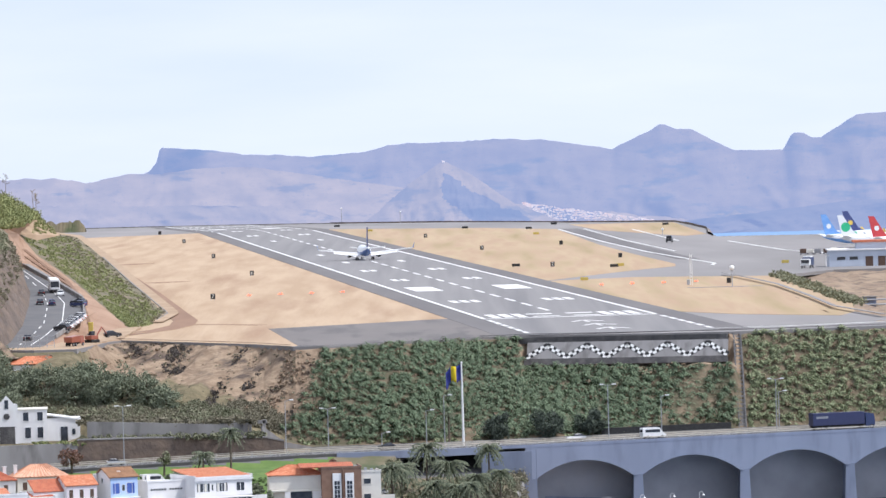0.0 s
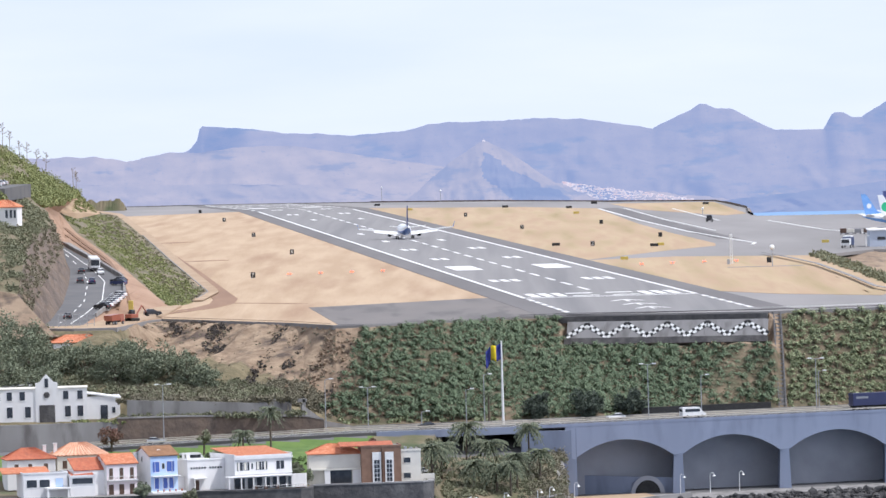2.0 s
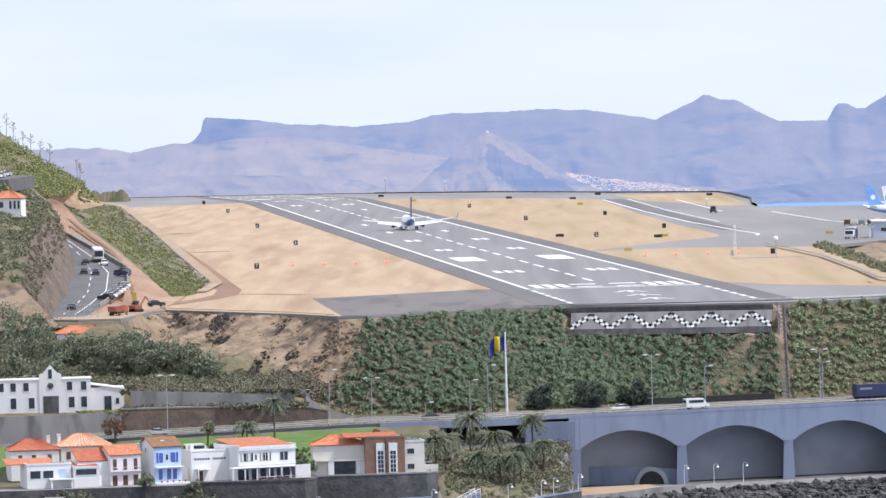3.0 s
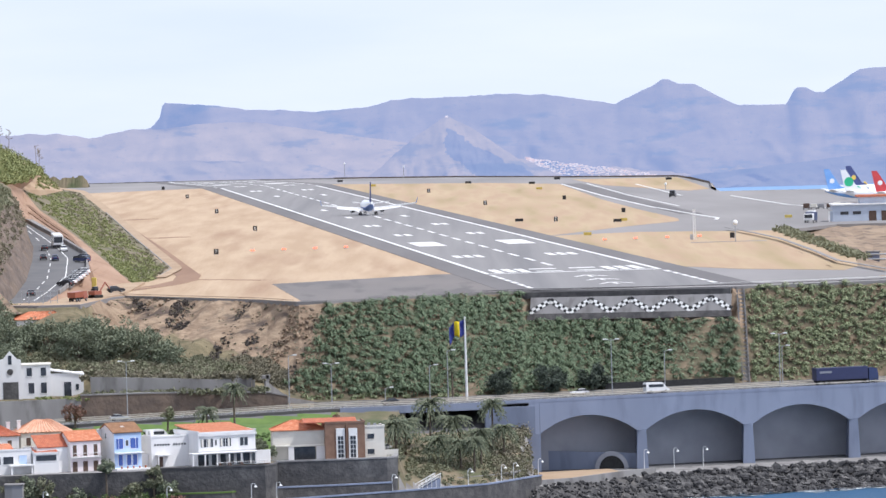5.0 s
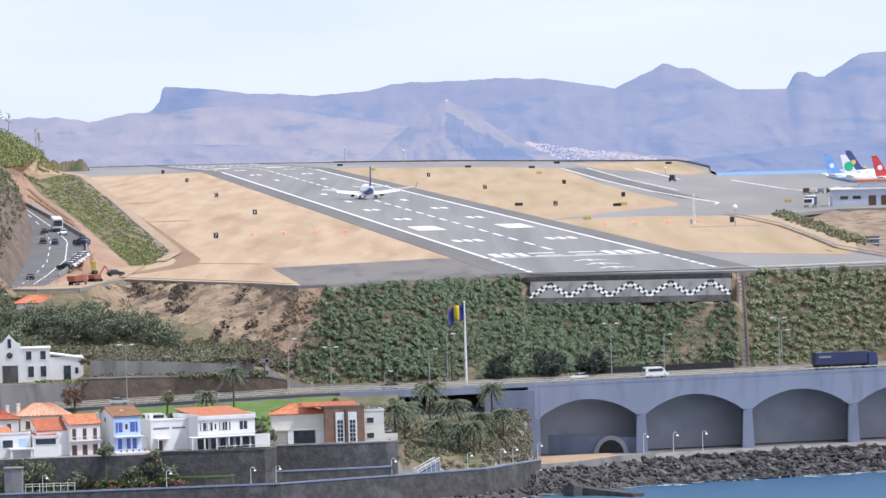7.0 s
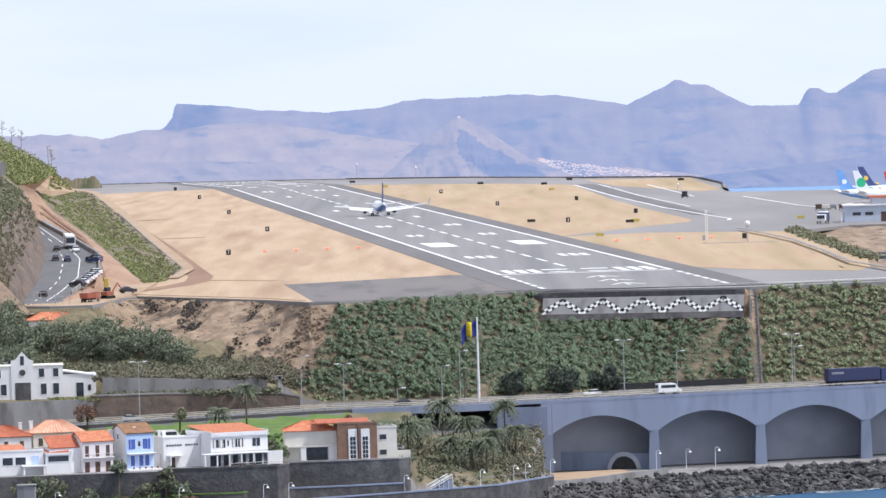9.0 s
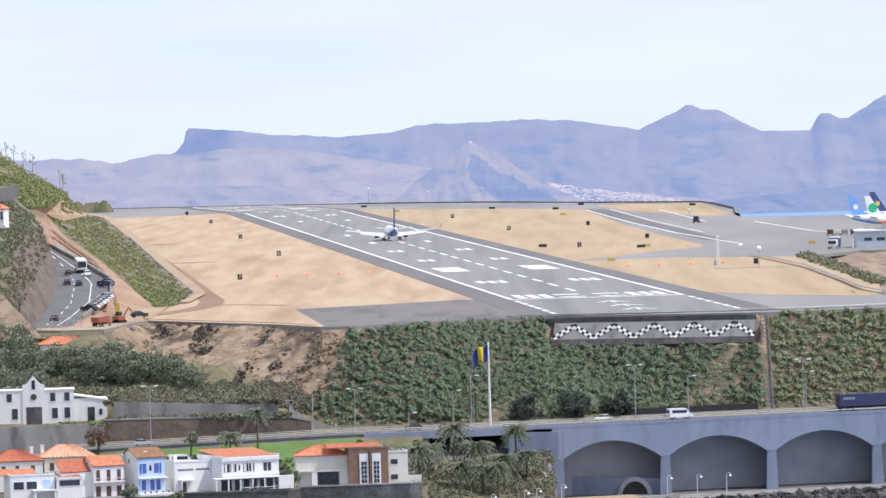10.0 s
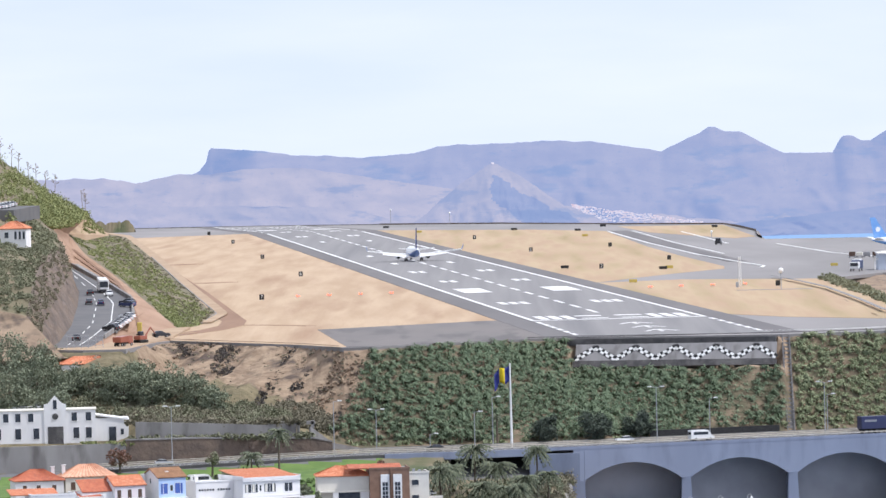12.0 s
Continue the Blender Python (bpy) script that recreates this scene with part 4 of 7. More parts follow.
# ---- zigzag wall below the runway end ----
M_ZIG = material("pale_wall_concrete", (0.30, 0.288, 0.283), (0.25, 0.24, 0.237), 0.3, third=(0.19, 0.18, 0.175), scale3=0.5, stretch=(1, 1, 0.3))


def zig_wall():
    ang = math.atan2(edge_y(67.4) - edge_y(19.7), 47.7)
    e = base_of("wall_zigzag", pose(19.7, edge_y(19.7) - 4.6, 38.0, 0, 0, math.degrees(ang)) @ pose(0, 0, 0, -24), "grey concrete wall with a black and white chequered zigzag", "wall", kind="structure")
    n = 16
    for k in range(n):
        x0 = k * 47.7 / n
        part("panel", boxes((x0 + 0.02, x0 + 47.7 / n - 0.02, 0, 0.5, 0.0, 5.1)), M_ZIG, e)
    lip = base_of("wall_lip", pose(19.7, edge_y(19.7) - 2.1, 0, 0, 0, math.degrees(ang)), "dark rough concrete edge above the zigzag wall", "wall", kind="structure")
    part("face", boxes((-10.5, 47.9, 0.0, 2.0, 42.4, 43.9)), M_STONE, lip)
    part("ledge", boxes((-0.2, 48, -1.6, 0.0, -1.2, 0.35)), M_STONE, e, "dark ledge at the foot")
    step = 47.7 / 10
    zl, zh = 1.3, 4.25
    blk = boxes((-0.46, 0.46, -0.05, 0.1, -0.31, 0.31), bev=0.02)
    me = bpy.data.meshes.new("block")
    blk.to_mesh(me)
    blk.free()
    me.materials.append(M_PAINT)
    for k in range(10):
        a = Vector((k * step, 0, zl if k % 2 == 0 else zh))
        b = Vector(((k + 1) * step, 0, zh if k % 2 == 0 else zl))
        d = b - a
        tilt = math.atan2(d.z, d.x)
        bm = boxes((-d.length / 2 - 0.2, d.length / 2 + 0.2, -0.04, 0.1, -0.68, 0.68))
        ob = part("band", bm, M_BLACK, e, "black painted band")
        ob.matrix_basis = Matrix.Translation((a + b) / 2) @ pose(0, 0, 0, 0, -math.degrees(tilt), 0)
        cols = 7
        for c in range(cols):
            for r in (-1, 1):
                if (c + (r > 0)) % 2:
                    continue
                o = new("block", me)
                o.parent = e
                o.matrix_basis = Matrix.Translation(a + d * ((c + 0.5) / cols) + Vector((0, -0.03, 0))) @ pose(0, 0, 0, 0, -math.degrees(tilt), 0) @ Matrix.Translation((0, 0, r * 0.30))


zig_wall()
bm = bmesh.new()
for k in range(24):
    f0, f1 = k / 24, (k + 1) / 24
    xa = 68.8
    y0, y1 = foot_y(xa) + (edge_y(xa) - foot_y(xa)) * f0, foot_y(xa) + (edge_y(xa) - foot_y(xa)) * f1
    z0, z1 = ground_z(xa, y0), ground_z(xa, y1)
    for dx in (-0.9, 0.7):
        box(bm, xa + dx, xa + dx + 0.3, y0, y1 + 0.05, min(z0, z1) - 1, max(z0, z1) + 0.45)
    box(bm, xa - 0.6, xa + 0.7, y0, y1, min(z0, z1) - 1, z0 + 0.35)
me = bpy.data.meshes.new("stair_channel")
bm.to_mesh(me)
bm.free()
me.materials.append(M_ZIG)
tagged(new("stair_channel", me), "pale concrete stepped drainage channel down the slope", "channel", kind="structure")


# ---- banana plantation ----
def in_plantation(x, y):
    """Inside the planted slope: off the bare soil, the zigzag wall and the stepped channel."""
    if not foot_y(x) + 1.0 < y < edge_y(x) - (0.2 if x > 68 else 1.0) or x < -37.5 + (y - 1650) * 0.46:
        return False
    return not (18 < x < 69.5 and y > edge_y(x) - 10) and not 67.3 < x < 70.4


def banana_plants(name, x0, x1, keep, mat, seed, label, spacing=2.5, tall=1.0):
    """Clumps of torn, arching leaves, in uneven rows along the slope."""
    r = np.random.default_rng(seed)
    vs, fs = [], []
    y = 1640.0
    row = 0
    while y < 1712:
        x = x0 + (row % 2) * spacing * 0.5
        while x < x1:
            px, py = x + r.normal() * 0.55, y + r.normal() * 0.5
            x += spacing
            if not in_plantation(px, py) or r.random() > keep:
                continue
            z = ground_z(px, py)
            big = 0.75 + 0.5 * (0.5 + noise.noise((px * 0.06, py * 0.06, seed)))
            hgt = tall * big * r.uniform(0.7, 1.35)
            i = len(vs)
            for a in range(4):
                t = a * math.pi / 2
                vs += [(px + 0.16 * math.cos(t), py + 0.16 * math.sin(t), z - 0.5), (px + 0.1 * math.cos(t), py + 0.1 * math.sin(t), z + hgt)]
            for a in range(4):
                b = (a + 1) % 4
                fs.append((i + 2 * a, i + 2 * b, i + 2 * b + 1, i + 2 * a + 1))
            for k in range(int(r.integers(30, 44))):
                t = k * 2.4 + r.random()
                ln = r.uniform(0.6, 1.45) * tall * big
                rise = r.uniform(-0.5, 1.7)
                wd = r.uniform(0.07, 0.15)
                h0 = z + hgt * r.uniform(0.45, 1.0)
                ox, oy = r.normal() * 0.28, r.normal() * 0.28
                c, s_ = math.cos(t), math.sin(t)
                i = len(vs)
                for f, w in ((0.05, 0.4), (0.5, 1.0), (1.0, 0.3)):
                    rr = ln * f * (1 - 0.12 * f)
                    hz = h0 + rise * ln * (f - 0.8 * f * f) - 0.22 * f * f * ln
                    vs += [(px + ox + rr * c - s_ * wd * w, py + oy + rr * s_ + c * wd * w, hz), (px + ox + rr * c + s_ * wd * w, py + oy + rr * s_ - c * wd * w, hz - 0.05)]
                for q in range(2):
                    fs.append((i + 2 * q, i + 2 * q + 1, i + 2 * q + 3, i + 2 * q + 2))
        y += spacing * 0.8
        row += 1
    return thing(name, vs, fs, M_LEAF[mat], label, "banana plants", kind="stuff")


banana_plants("banana_plants", -38, 67.5, 0.96, "banana", 11, "dense rows of dark green banana plants on the slope", 1.75, 1.15)
banana_plants("banana_plants_thin", 70, 178, 0.95, "banana_dry", 12, "thinner yellowing banana plants on brown soil", 1.65, 1.0)


_r = random.Random(77)
_c = []
while len(_c) < 700:
    _x = _r.uniform(-38, 176)
    _y = _r.uniform(foot_y(_x) + 1.5, edge_y(_x) - 1)
    if not in_plantation(_x, _y):
        continue
    _c.append(((_x, _y, ground_z(_x, _y) + _r.uniform(0.3, 1.1)), _r.uniform(0.4, 0.9), 0.6))
_v, _f = leaf_cloud(_c, 12, 0.34, 41)
thing("dead_banana_leaves", _v, _f, M_LEAF["dead_leaf"], "brown dead leaves hanging among the banana plants", "dead leaves", kind="stuff")

_c, _d = [], []
while len(_c) + len(_d) < 3600:
    _x = _r.uniform(-38, 176)
    _y = _r.uniform(foot_y(_x) + 1.0, edge_y(_x) - 0.4)
    if not in_plantation(_x, _y):
        continue
    (_c if _x < 68 else _d).append(((_x, _y, ground_z(_x, _y) + _r.uniform(0.1, 0.8)), _r.uniform(0.5, 1.1), 0.6))
for _q, _n, _l in ((_c, "banana", "low green undergrowth between the banana plants"), (_d, "banana_dry", "yellowish undergrowth between the thin banana plants")):
    _v, _f = leaf_cloud(_q, 24, 0.22, 42)
    thing("plantation_undergrowth", _v, _f, M_LEAF[_n], _l, "undergrowth", kind="stuff")

# ---- trees and bushes ----
M_BARK = material("grey_brown_bark", (0.16, 0.125, 0.095), (0.10, 0.08, 0.06), 3.0, bump=0.4)


def tree(x, y, z, h, r, mat, label, seed, squash=0.85, name="tree", per=26, group=""):
    e = base_of(name, pose(x, y, z), label, "tree", group)
    rg = random.Random(seed)
    bm = bmesh.new()
    rod(bm, (0, 0, -0.5), (rg.uniform(-0.2, 0.2), 0, h - r * 0.9), 0.28, 0.17, n=7)
    tips = []
    for k in range(7):
        a = k * 2.4
        q = (math.cos(a) * r * 0.55, math.sin(a) * r * 0.55, h - r * squash + rg.uniform(-0.3, 0.6) * r)
        rod(bm, (0, 0, h - r * 1.3), q, 0.12, 0.05, n=5)
        tips.append(q)
    part("trunk", bm, M_BARK, e)
    cl = []
    for k in range(int(12 + r * 4)):
        d = Vector((rg.gauss(0, 1), rg.gauss(0, 1), rg.gauss(0, 1))).normalized() * r * rg.uniform(0.45, 0.95)
        cl.append(((d.x, d.y, h - r * squash + d.z * squash), r * rg.uniform(0.28, 0.45), 0.85))
    v, f = leaf_cloud(cl, per, 0.26, seed)
    ob = new("crown", mesh_of("crown", v, f, M_LEAF[mat]))
    ob.parent = e
    return e


for k, (x, r, h) in enumerate(((12.4, 3.3, 5.6), (23.0, 3.7, 6.0), (33.9, 3.3, 5.6))):
    tree(x, front_y(x) + 17.6, 22.2, h + 0.9, r * 1.12, "round_crown", "rounded dark green tree beside the expressway", 30 + k, name="round_tree", per=150, group="trees along the expressway")


def palm(x, y, z, h, label, seed, spread=2.6, n=26, group="palms"):
    e = base_of("palm_tree", pose(x, y, z), label, "palm", group)
    rg = random.Random(seed)
    bm = bmesh.new()
    for k in range(6):
        rod(bm, (0, 0, -0.4 + (h + 0.4) * k / 6), (0, 0, -0.4 + (h + 0.4) * (k + 1) / 6), 0.27 - 0.015 * k, 0.22 - 0.012 * k, n=8)
    part("trunk", bm, M_BARK, e)
    vs, fs = [], []
    for k in range(n):
        t = rg.uniform(0, 6.28)
        el = rg.uniform(-0.5, 1.25)
        c, s_ = math.cos(t), math.sin(t)
        ln = spread * rg.uniform(0.8, 1.1)
        prev = None
        for j in range(7):
            f = j / 6
            rr = ln * f * math.cos(el * (1 - 0.4 * f))
            zz = h + ln * f * math.sin(el) - 0.75 * ln * f * f
            p = Vector((rr * c, rr * s_, zz))
            if prev:
                for sd in (-1, 1):
                    w = 0.42 * (1.05 - f)
                    i = len(vs)
                    q = (p + prev) / 2 + Vector((-s_ * sd * (w + 0.1), c * sd * (w + 0.1), -0.3))
                    vs += [tuple(prev), tuple(p), tuple(q)]
                    fs.append((i, i + 1, i + 2))
            prev = p
    ob = new("crown", mesh_of("crown", vs, fs, M_LEAF["palm"]))
    ob.parent = e
    return e


palm(-46.8, 1596, 19.5, 9.4, "tall palm with a drooping crown beside the road", 1, 3.2, 70)
palm(-52.6, 1588, 19.0, 5.3, "bushy fan palm on the green lawn", 2, 3.2, 70)
for k, (x, y, z, h, sp) in enumerate(((-4, 1610, 12, 10, 3.6), (1, 1606, 11.5, 7.0, 3.8), (-9.5, 1600, 11, 7.2, 3.4), (-11.5, 1588, 9, 6.0, 3.4), (2.5, 1592, 8.5, 5.2, 3.2), (7, 1598, 9, 6.8, 3.0), (9.8, 1612, 12.5, 10.5, 2.6), (12.2, 1610, 13.5, 6.0, 2.6), (-2.5, 1594, 8.5, 5.0, 3.4), (5.5, 1590, 8, 6.8, 2.3))):
    palm(x, y, ground_z(x, y), h, "grey-green date palm on the bank by the sea", 40 + k, sp * 1.35, 95)
palm(1.2, 1645, 21.5, 7.6, "small palm beside the flagpole", 60, 1.8, 30)
for k, (x, y, r, h) in enumerate(((-58.7, 1589, 1.7, 3.6), (-45.3, 1587, 1.6, 3.6), (-41.5, 1583, 1.5, 3.9), (-36.5, 1590, 1.9, 3.4), (-32.5, 1592, 1.7, 3.0))):
    tree(x, y, ground_z(x, y), h * 1.05, r * 1.35, "pine", "small rounded dark tree on the lawn", 70 + k, per=80, group="garden trees")
# dark trees on the slope under the airfield corner
for k, (x, y, h, r) in enumerate(((-95, 1675, 5.5, 3.2), (-80, 1668, 10, 4.6), (-91, 1668, 7.5, 3.8), (-84, 1664, 9.5, 4.2), (-87, 1672, 6.0, 3.2), (-77.5, 1662, 9, 4.0), (-72, 1664, 9.5, 4.4), (-67.5, 1660, 8, 3.8), (-98, 1668, 6.0, 3.6), (-104, 1672, 9.5, 4.8), (-82, 1677, 7, 3.2), (-110, 1662, 10, 5.0), (-100, 1655, 8, 4.0), (-63, 1656, 5.5, 3.2), (-105, 1690, 9, 4.4), (-112, 1690, 11, 5))):
    tree(x, y, ground_z(x, y), h * 0.95, r * 1.28, "pine", "dark green conifer-like tree on the scrubby slope", 90 + k, per=110, group="slope trees")

rg = random.Random(8)


def spots(n, xf, yf, rr, sq=0.7):
    out = []
    for _ in range(n):
        x = xf()
        y = yf(x)
        out.append(((x, y, ground_z(x, y) + 0.2), rg.uniform(*rr), sq))
    return out


scatter("slope_scrub", spots(1500, lambda: rg.uniform(-130, -46), lambda x: foot_y(x) + rg.uniform(0.5, 32) * min(1.0, (-x - 40) / 25), (0.8, 2.1)), 64, 0.26, 21, "scrub", "grey-green scrub on the slope")
scatter("slope_dry_scrub", spots(900, lambda: rg.uniform(-84, -35), lambda x: foot_y(x) + rg.uniform(0, 17) * min(1, (-x - 31) / 15), (0.6, 1.5)), 60, 0.22, 22, "dry_scrub", "brown dry scrub above the retaining wall")
_g = []
for xa, fa, xb, fb, n, wide in ((-68, 0.99, -60, 0.9, 60, 1.6), (-63, 0.93, -61.5, 0.55, 60, 1.8), (-75, 0.97, -71, 0.85, 30, 1.2), (-55, 0.9, -53, 0.78, 26, 1.0), (-45.5, 0.97, -49.5, 0.6, 44, 0.9), (-49.5, 0.6, -55, 0.14, 50, 1.3), (-41.5, 0.75, -45.5, 0.42, 34, 0.8), (-30, 0.5, -38, 0.04, 60, 1.2), (-66, 0.7, -58, 0.6, 20, 1.5)):
    for _ in range(n):
        t = rg.random()
        x = xa + (xb - xa) * t + rg.gauss(0, wide * 0.6)
        y = foot_y(x) + (edge_y(x) - foot_y(x)) * min(0.985, max(0.02, fa + (fb - fa) * t + rg.gauss(0, 0.03)))
        _g.append(((x, y, ground_z(x, y) + 0.1), rg.uniform(0.3, 0.85), 0.8))
scatter("gully_scrub", _g, 40, 0.2, 29, "gully_scrub", "dark dry brush in the gullies of the bare slope")
scatter("soil_tufts", spots(420, lambda: rg.uniform(-80, -28), lambda x: rg.uniform(foot_y(x) + 3, edge_y(x) - 1), (0.2, 0.6), 0.5), 20, 0.17, 23, "dry_scrub", "sparse dry tufts on bare soil")
scatter("verge_shrubs", spots(150, lambda: rg.uniform(-34, 176), lambda x: max(foot_y(x), front_y(x) + 17) + rg.uniform(-0.5, 1.2), (0.7, 1.3)), 34, 0.34, 24, "banana_dry", "low green shrubs along the foot of the plantation")
scatter("bank_undergrowth", spots(480, lambda: rg.uniform(-13, 19), lambda x: rg.uniform(prom_y(x) + 6, front_y(x) - 3), (0.6, 1.6)), 56, 0.24, 25, "scrub", "mixed undergrowth beneath the palms")
scatter("bank_dry_growth", spots(150, lambda: rg.uniform(9, 19), lambda x: rg.uniform(prom_y(x) + 7, front_y(x) - 2), (0.9, 1.9), 1.1), 90, 0.22, 26, "dry_scrub", "reddish dry creeper over the bluff")
scatter("garden_shrubs", spots(110, lambda: rg.uniform(-86, -20), lambda x: terrace_y(x) + rg.uniform(36, 46), (0.35, 0.7)), 26, 0.25, 27, "hedge", "small clipped shrubs on the lawn")
scatter("terrace_shrubs", spots(95, lambda: rg.uniform(-95, -60), lambda x: terrace_y(x) - rg.uniform(0.6, 5), (0.7, 1.7), 0.9), 40, 0.3, 28, "hedge", "green shrubs in front of the terrace walls")


for k, (x, dy, zz, h, r) in enumerate(((-93, -1.4, 6.2, 6.6, 3.0), (-89.5, -1.6, 6.2, 7.2, 3.3), (-86.4, -1.2, 6.2, 7.0, 2.8), (-73, -1.5, 8.0, 8.6, 2.0), (-63, -1.4, 7.0, 7.6, 2.7), (-60.0, -1.2, 6.5, 5.6, 2.6), (-68, -1.8, 6.2, 5.2, 2.6), (-79.5, -1.8, 6.2, 4.4, 2.2))):
    tree(x, terrace_y(x) + dy, zz, h, r, "pine" if k % 2 else "scrub", "grey-green garden tree in front of the terrace wall", 130 + k, per=80, name="garden_tree", group="terrace trees")
tree(-38.9, 1570, 13.5, 4.6, 2.0, "pine", "dark clipped hedge tree beside the villa", 150, per=60, name="hedge_tree")
tree(-82.5, 1611, 19.5, 6.2, 2.6, "bloom", "reddish flowering tree beside the road", 151, per=44, name="flowering_tree")
tree(-62, 1609, 19.0, 5.6, 1.9, "scrub", "small tree beside the road", 152, per=34, name="street_tree")
tree(-24.5, 1592, 17.5, 5.0, 2.2, "bloom", "purple-red flowering shrub tree by the viaduct", 153, per=40, name="flowering_tree")
scatter("terrace_blooms", [((rg.uniform(-82, -56), 1547.2 + rg.uniform(-1, 1), 6.6 + rg.uniform(0, 1.6)), rg.uniform(0.6, 1.3), 0.8) for _ in range(60)], 34, 0.28, 33, "bloom", "reddish flowering shrubs at the wall's foot")
scatter("terrace_hedges", [((rg.uniform(-100, -56), 1547.0 + rg.uniform(-1, 1.5), 6.6 + rg.uniform(0, 2.0)), rg.uniform(0.7, 1.5), 0.8) for _ in range(110)], 38, 0.3, 34, "hedge", "green shrubs at the foot of the terrace wall")


scatter("ledge_shrubs", [((x, 1632.5 + rg.uniform(-1, 1), 26.2 + rg.uniform(-0.3, 0.6)), rg.uniform(0.5, 1.2), 0.7) for x in (rg.uniform(-81, -40) for _ in range(120))], 34, 0.28, 35, "scrub", "green shrubs on the ledge between the retaining walls")
scatter("walltop_shrubs", [((x, 1637 + rg.uniform(-1, 1.5), 29.6 + rg.uniform(-0.8, 0.6)), rg.uniform(0.6, 1.4), 0.7) for x in (rg.uniform(-82, -42) for _ in range(130))], 36, 0.3, 36, "dry_scrub", "brown shrubs hanging over the retaining wall")
scatter("hall_bank", [((x, 1627 + rg.uniform(0, 6), 25.8 + rg.uniform(-0.3, 0.3)), rg.uniform(0.4, 0.9), 0.5) for x in (rg.uniform(-92, -78) for _ in range(50))], 30, 0.26, 37, "bank_green", "yellow-green grass tufts beside the hall")


# ---- expressway, viaduct and arched sea wall ----
def slab_between(name, x0, x1, y_off0, y_off1, z0, z1, mat, label, category, step=4.0, kind="structure", parent=None):
    xs = np.linspace(x0, x1, int(abs(x1 - x0) / step) + 2)
    bm = bmesh.new()
    rows = []
    for x in xs:
        f = front_y(x)
        dz = road_dz(x)
        rows.append([bm.verts.new((x, f + o, z + dz)) for o, z in ((y_off0, z0), (y_off0, z1), (y_off1, z1), (y_off1, z0))])
    for a, b in zip(rows, rows[1:]):
        for i in range(4):
            j = (i + 1) % 4
            bm.faces.new((a[i], b[i], b[j], a[j]))
    for r in (rows[0], rows[-1]):
        bm.faces.new(r)
    bmesh.ops.recalc_face_normals(bm, faces=bm.faces[:])
    if parent:
        return part(name, bm, mat, parent, label)
    me = bpy.data.meshes.new(name)
    bm.to_mesh(me)
    bm.free()
    me.materials.append(mat)
    return tagged(new(name, me), label, category, kind=kind)


slab_between("road", -88, 180, 0.3, 15.8, 21.3, 22.0, M_EXPRESS, "grey asphalt dual-carriageway expressway", "road")
slab_between("parapet_front", 8, 180, -0.06, 0.3, 21.55, 22.25, M_CONC, "pale concrete parapet on the sea wall", "parapet")
slab_between("viaduct_edge", -24, 8, -0.4, 0.3, 20.6, 22.2, M_CONC, "weathered concrete edge beam of the viaduct", "viaduct")
slab_between("verge_wall", 36, 66, 17.0, 17.5, 21.3, 24.3, M_BLACK, "dark mesh fence at the foot of the plantation", "fence")
slab_between("verge_kerb", -30, 180, 16.2, 16.7, 21.3, 22.9, M_CONC2, "low grey wall behind the expressway", "wall")
for off in (4.0, 7.8, 11.6):
    slab_between("lane_line_%d" % int(off), -88, 180, off, off + 0.18, 21.99, 22.02, M_PAINT, "thin white lane line", "marking")

M_RAIL = material("weathered_rail", (0.60, 0.55, 0.46), (0.48, 0.44, 0.37), 0.8, rough=0.7)
POST = mesh_of("post", *(lambda b: ([v.co[:] for v in b.verts], [[v.index for v in f.verts] for f in b.faces]))((lambda b: (b.verts.index_update(), b)[1])(boxes((-0.07, 0.07, -0.07, 0.07, 0, 0.85)))), M_STEEL)


def guard_rail(x0, x1, off, label, z=22.0):
    e = base_of("guard_rail", Matrix(), label, "guard rail", "guard rails")
    slab_between("rail", x0, x1, off - 0.05, off + 0.05, z + 0.60, z + 0.78, M_RAIL, "", "", parent=e)
    x = x0 + 1
    while x < x1:
        o = new("post", POST)
        o.parent = e
        o.matrix_basis = Matrix.Translation((x, front_y(x) + off + 0.1, z - 0.05 + road_dz(x)))
        x += 4.0


guard_rail(-88, 178, 0.6, "galvanised guard rail along the near road edge")
guard_rail(-88, 178, 7.0, "galvanised guard rail on the road's median")
guard_rail(-88, 178, 8.4, "second galvanised guard rail on the road's median")
guard_rail(-88, 178, 15.2, "galvanised guard rail along the far road edge")


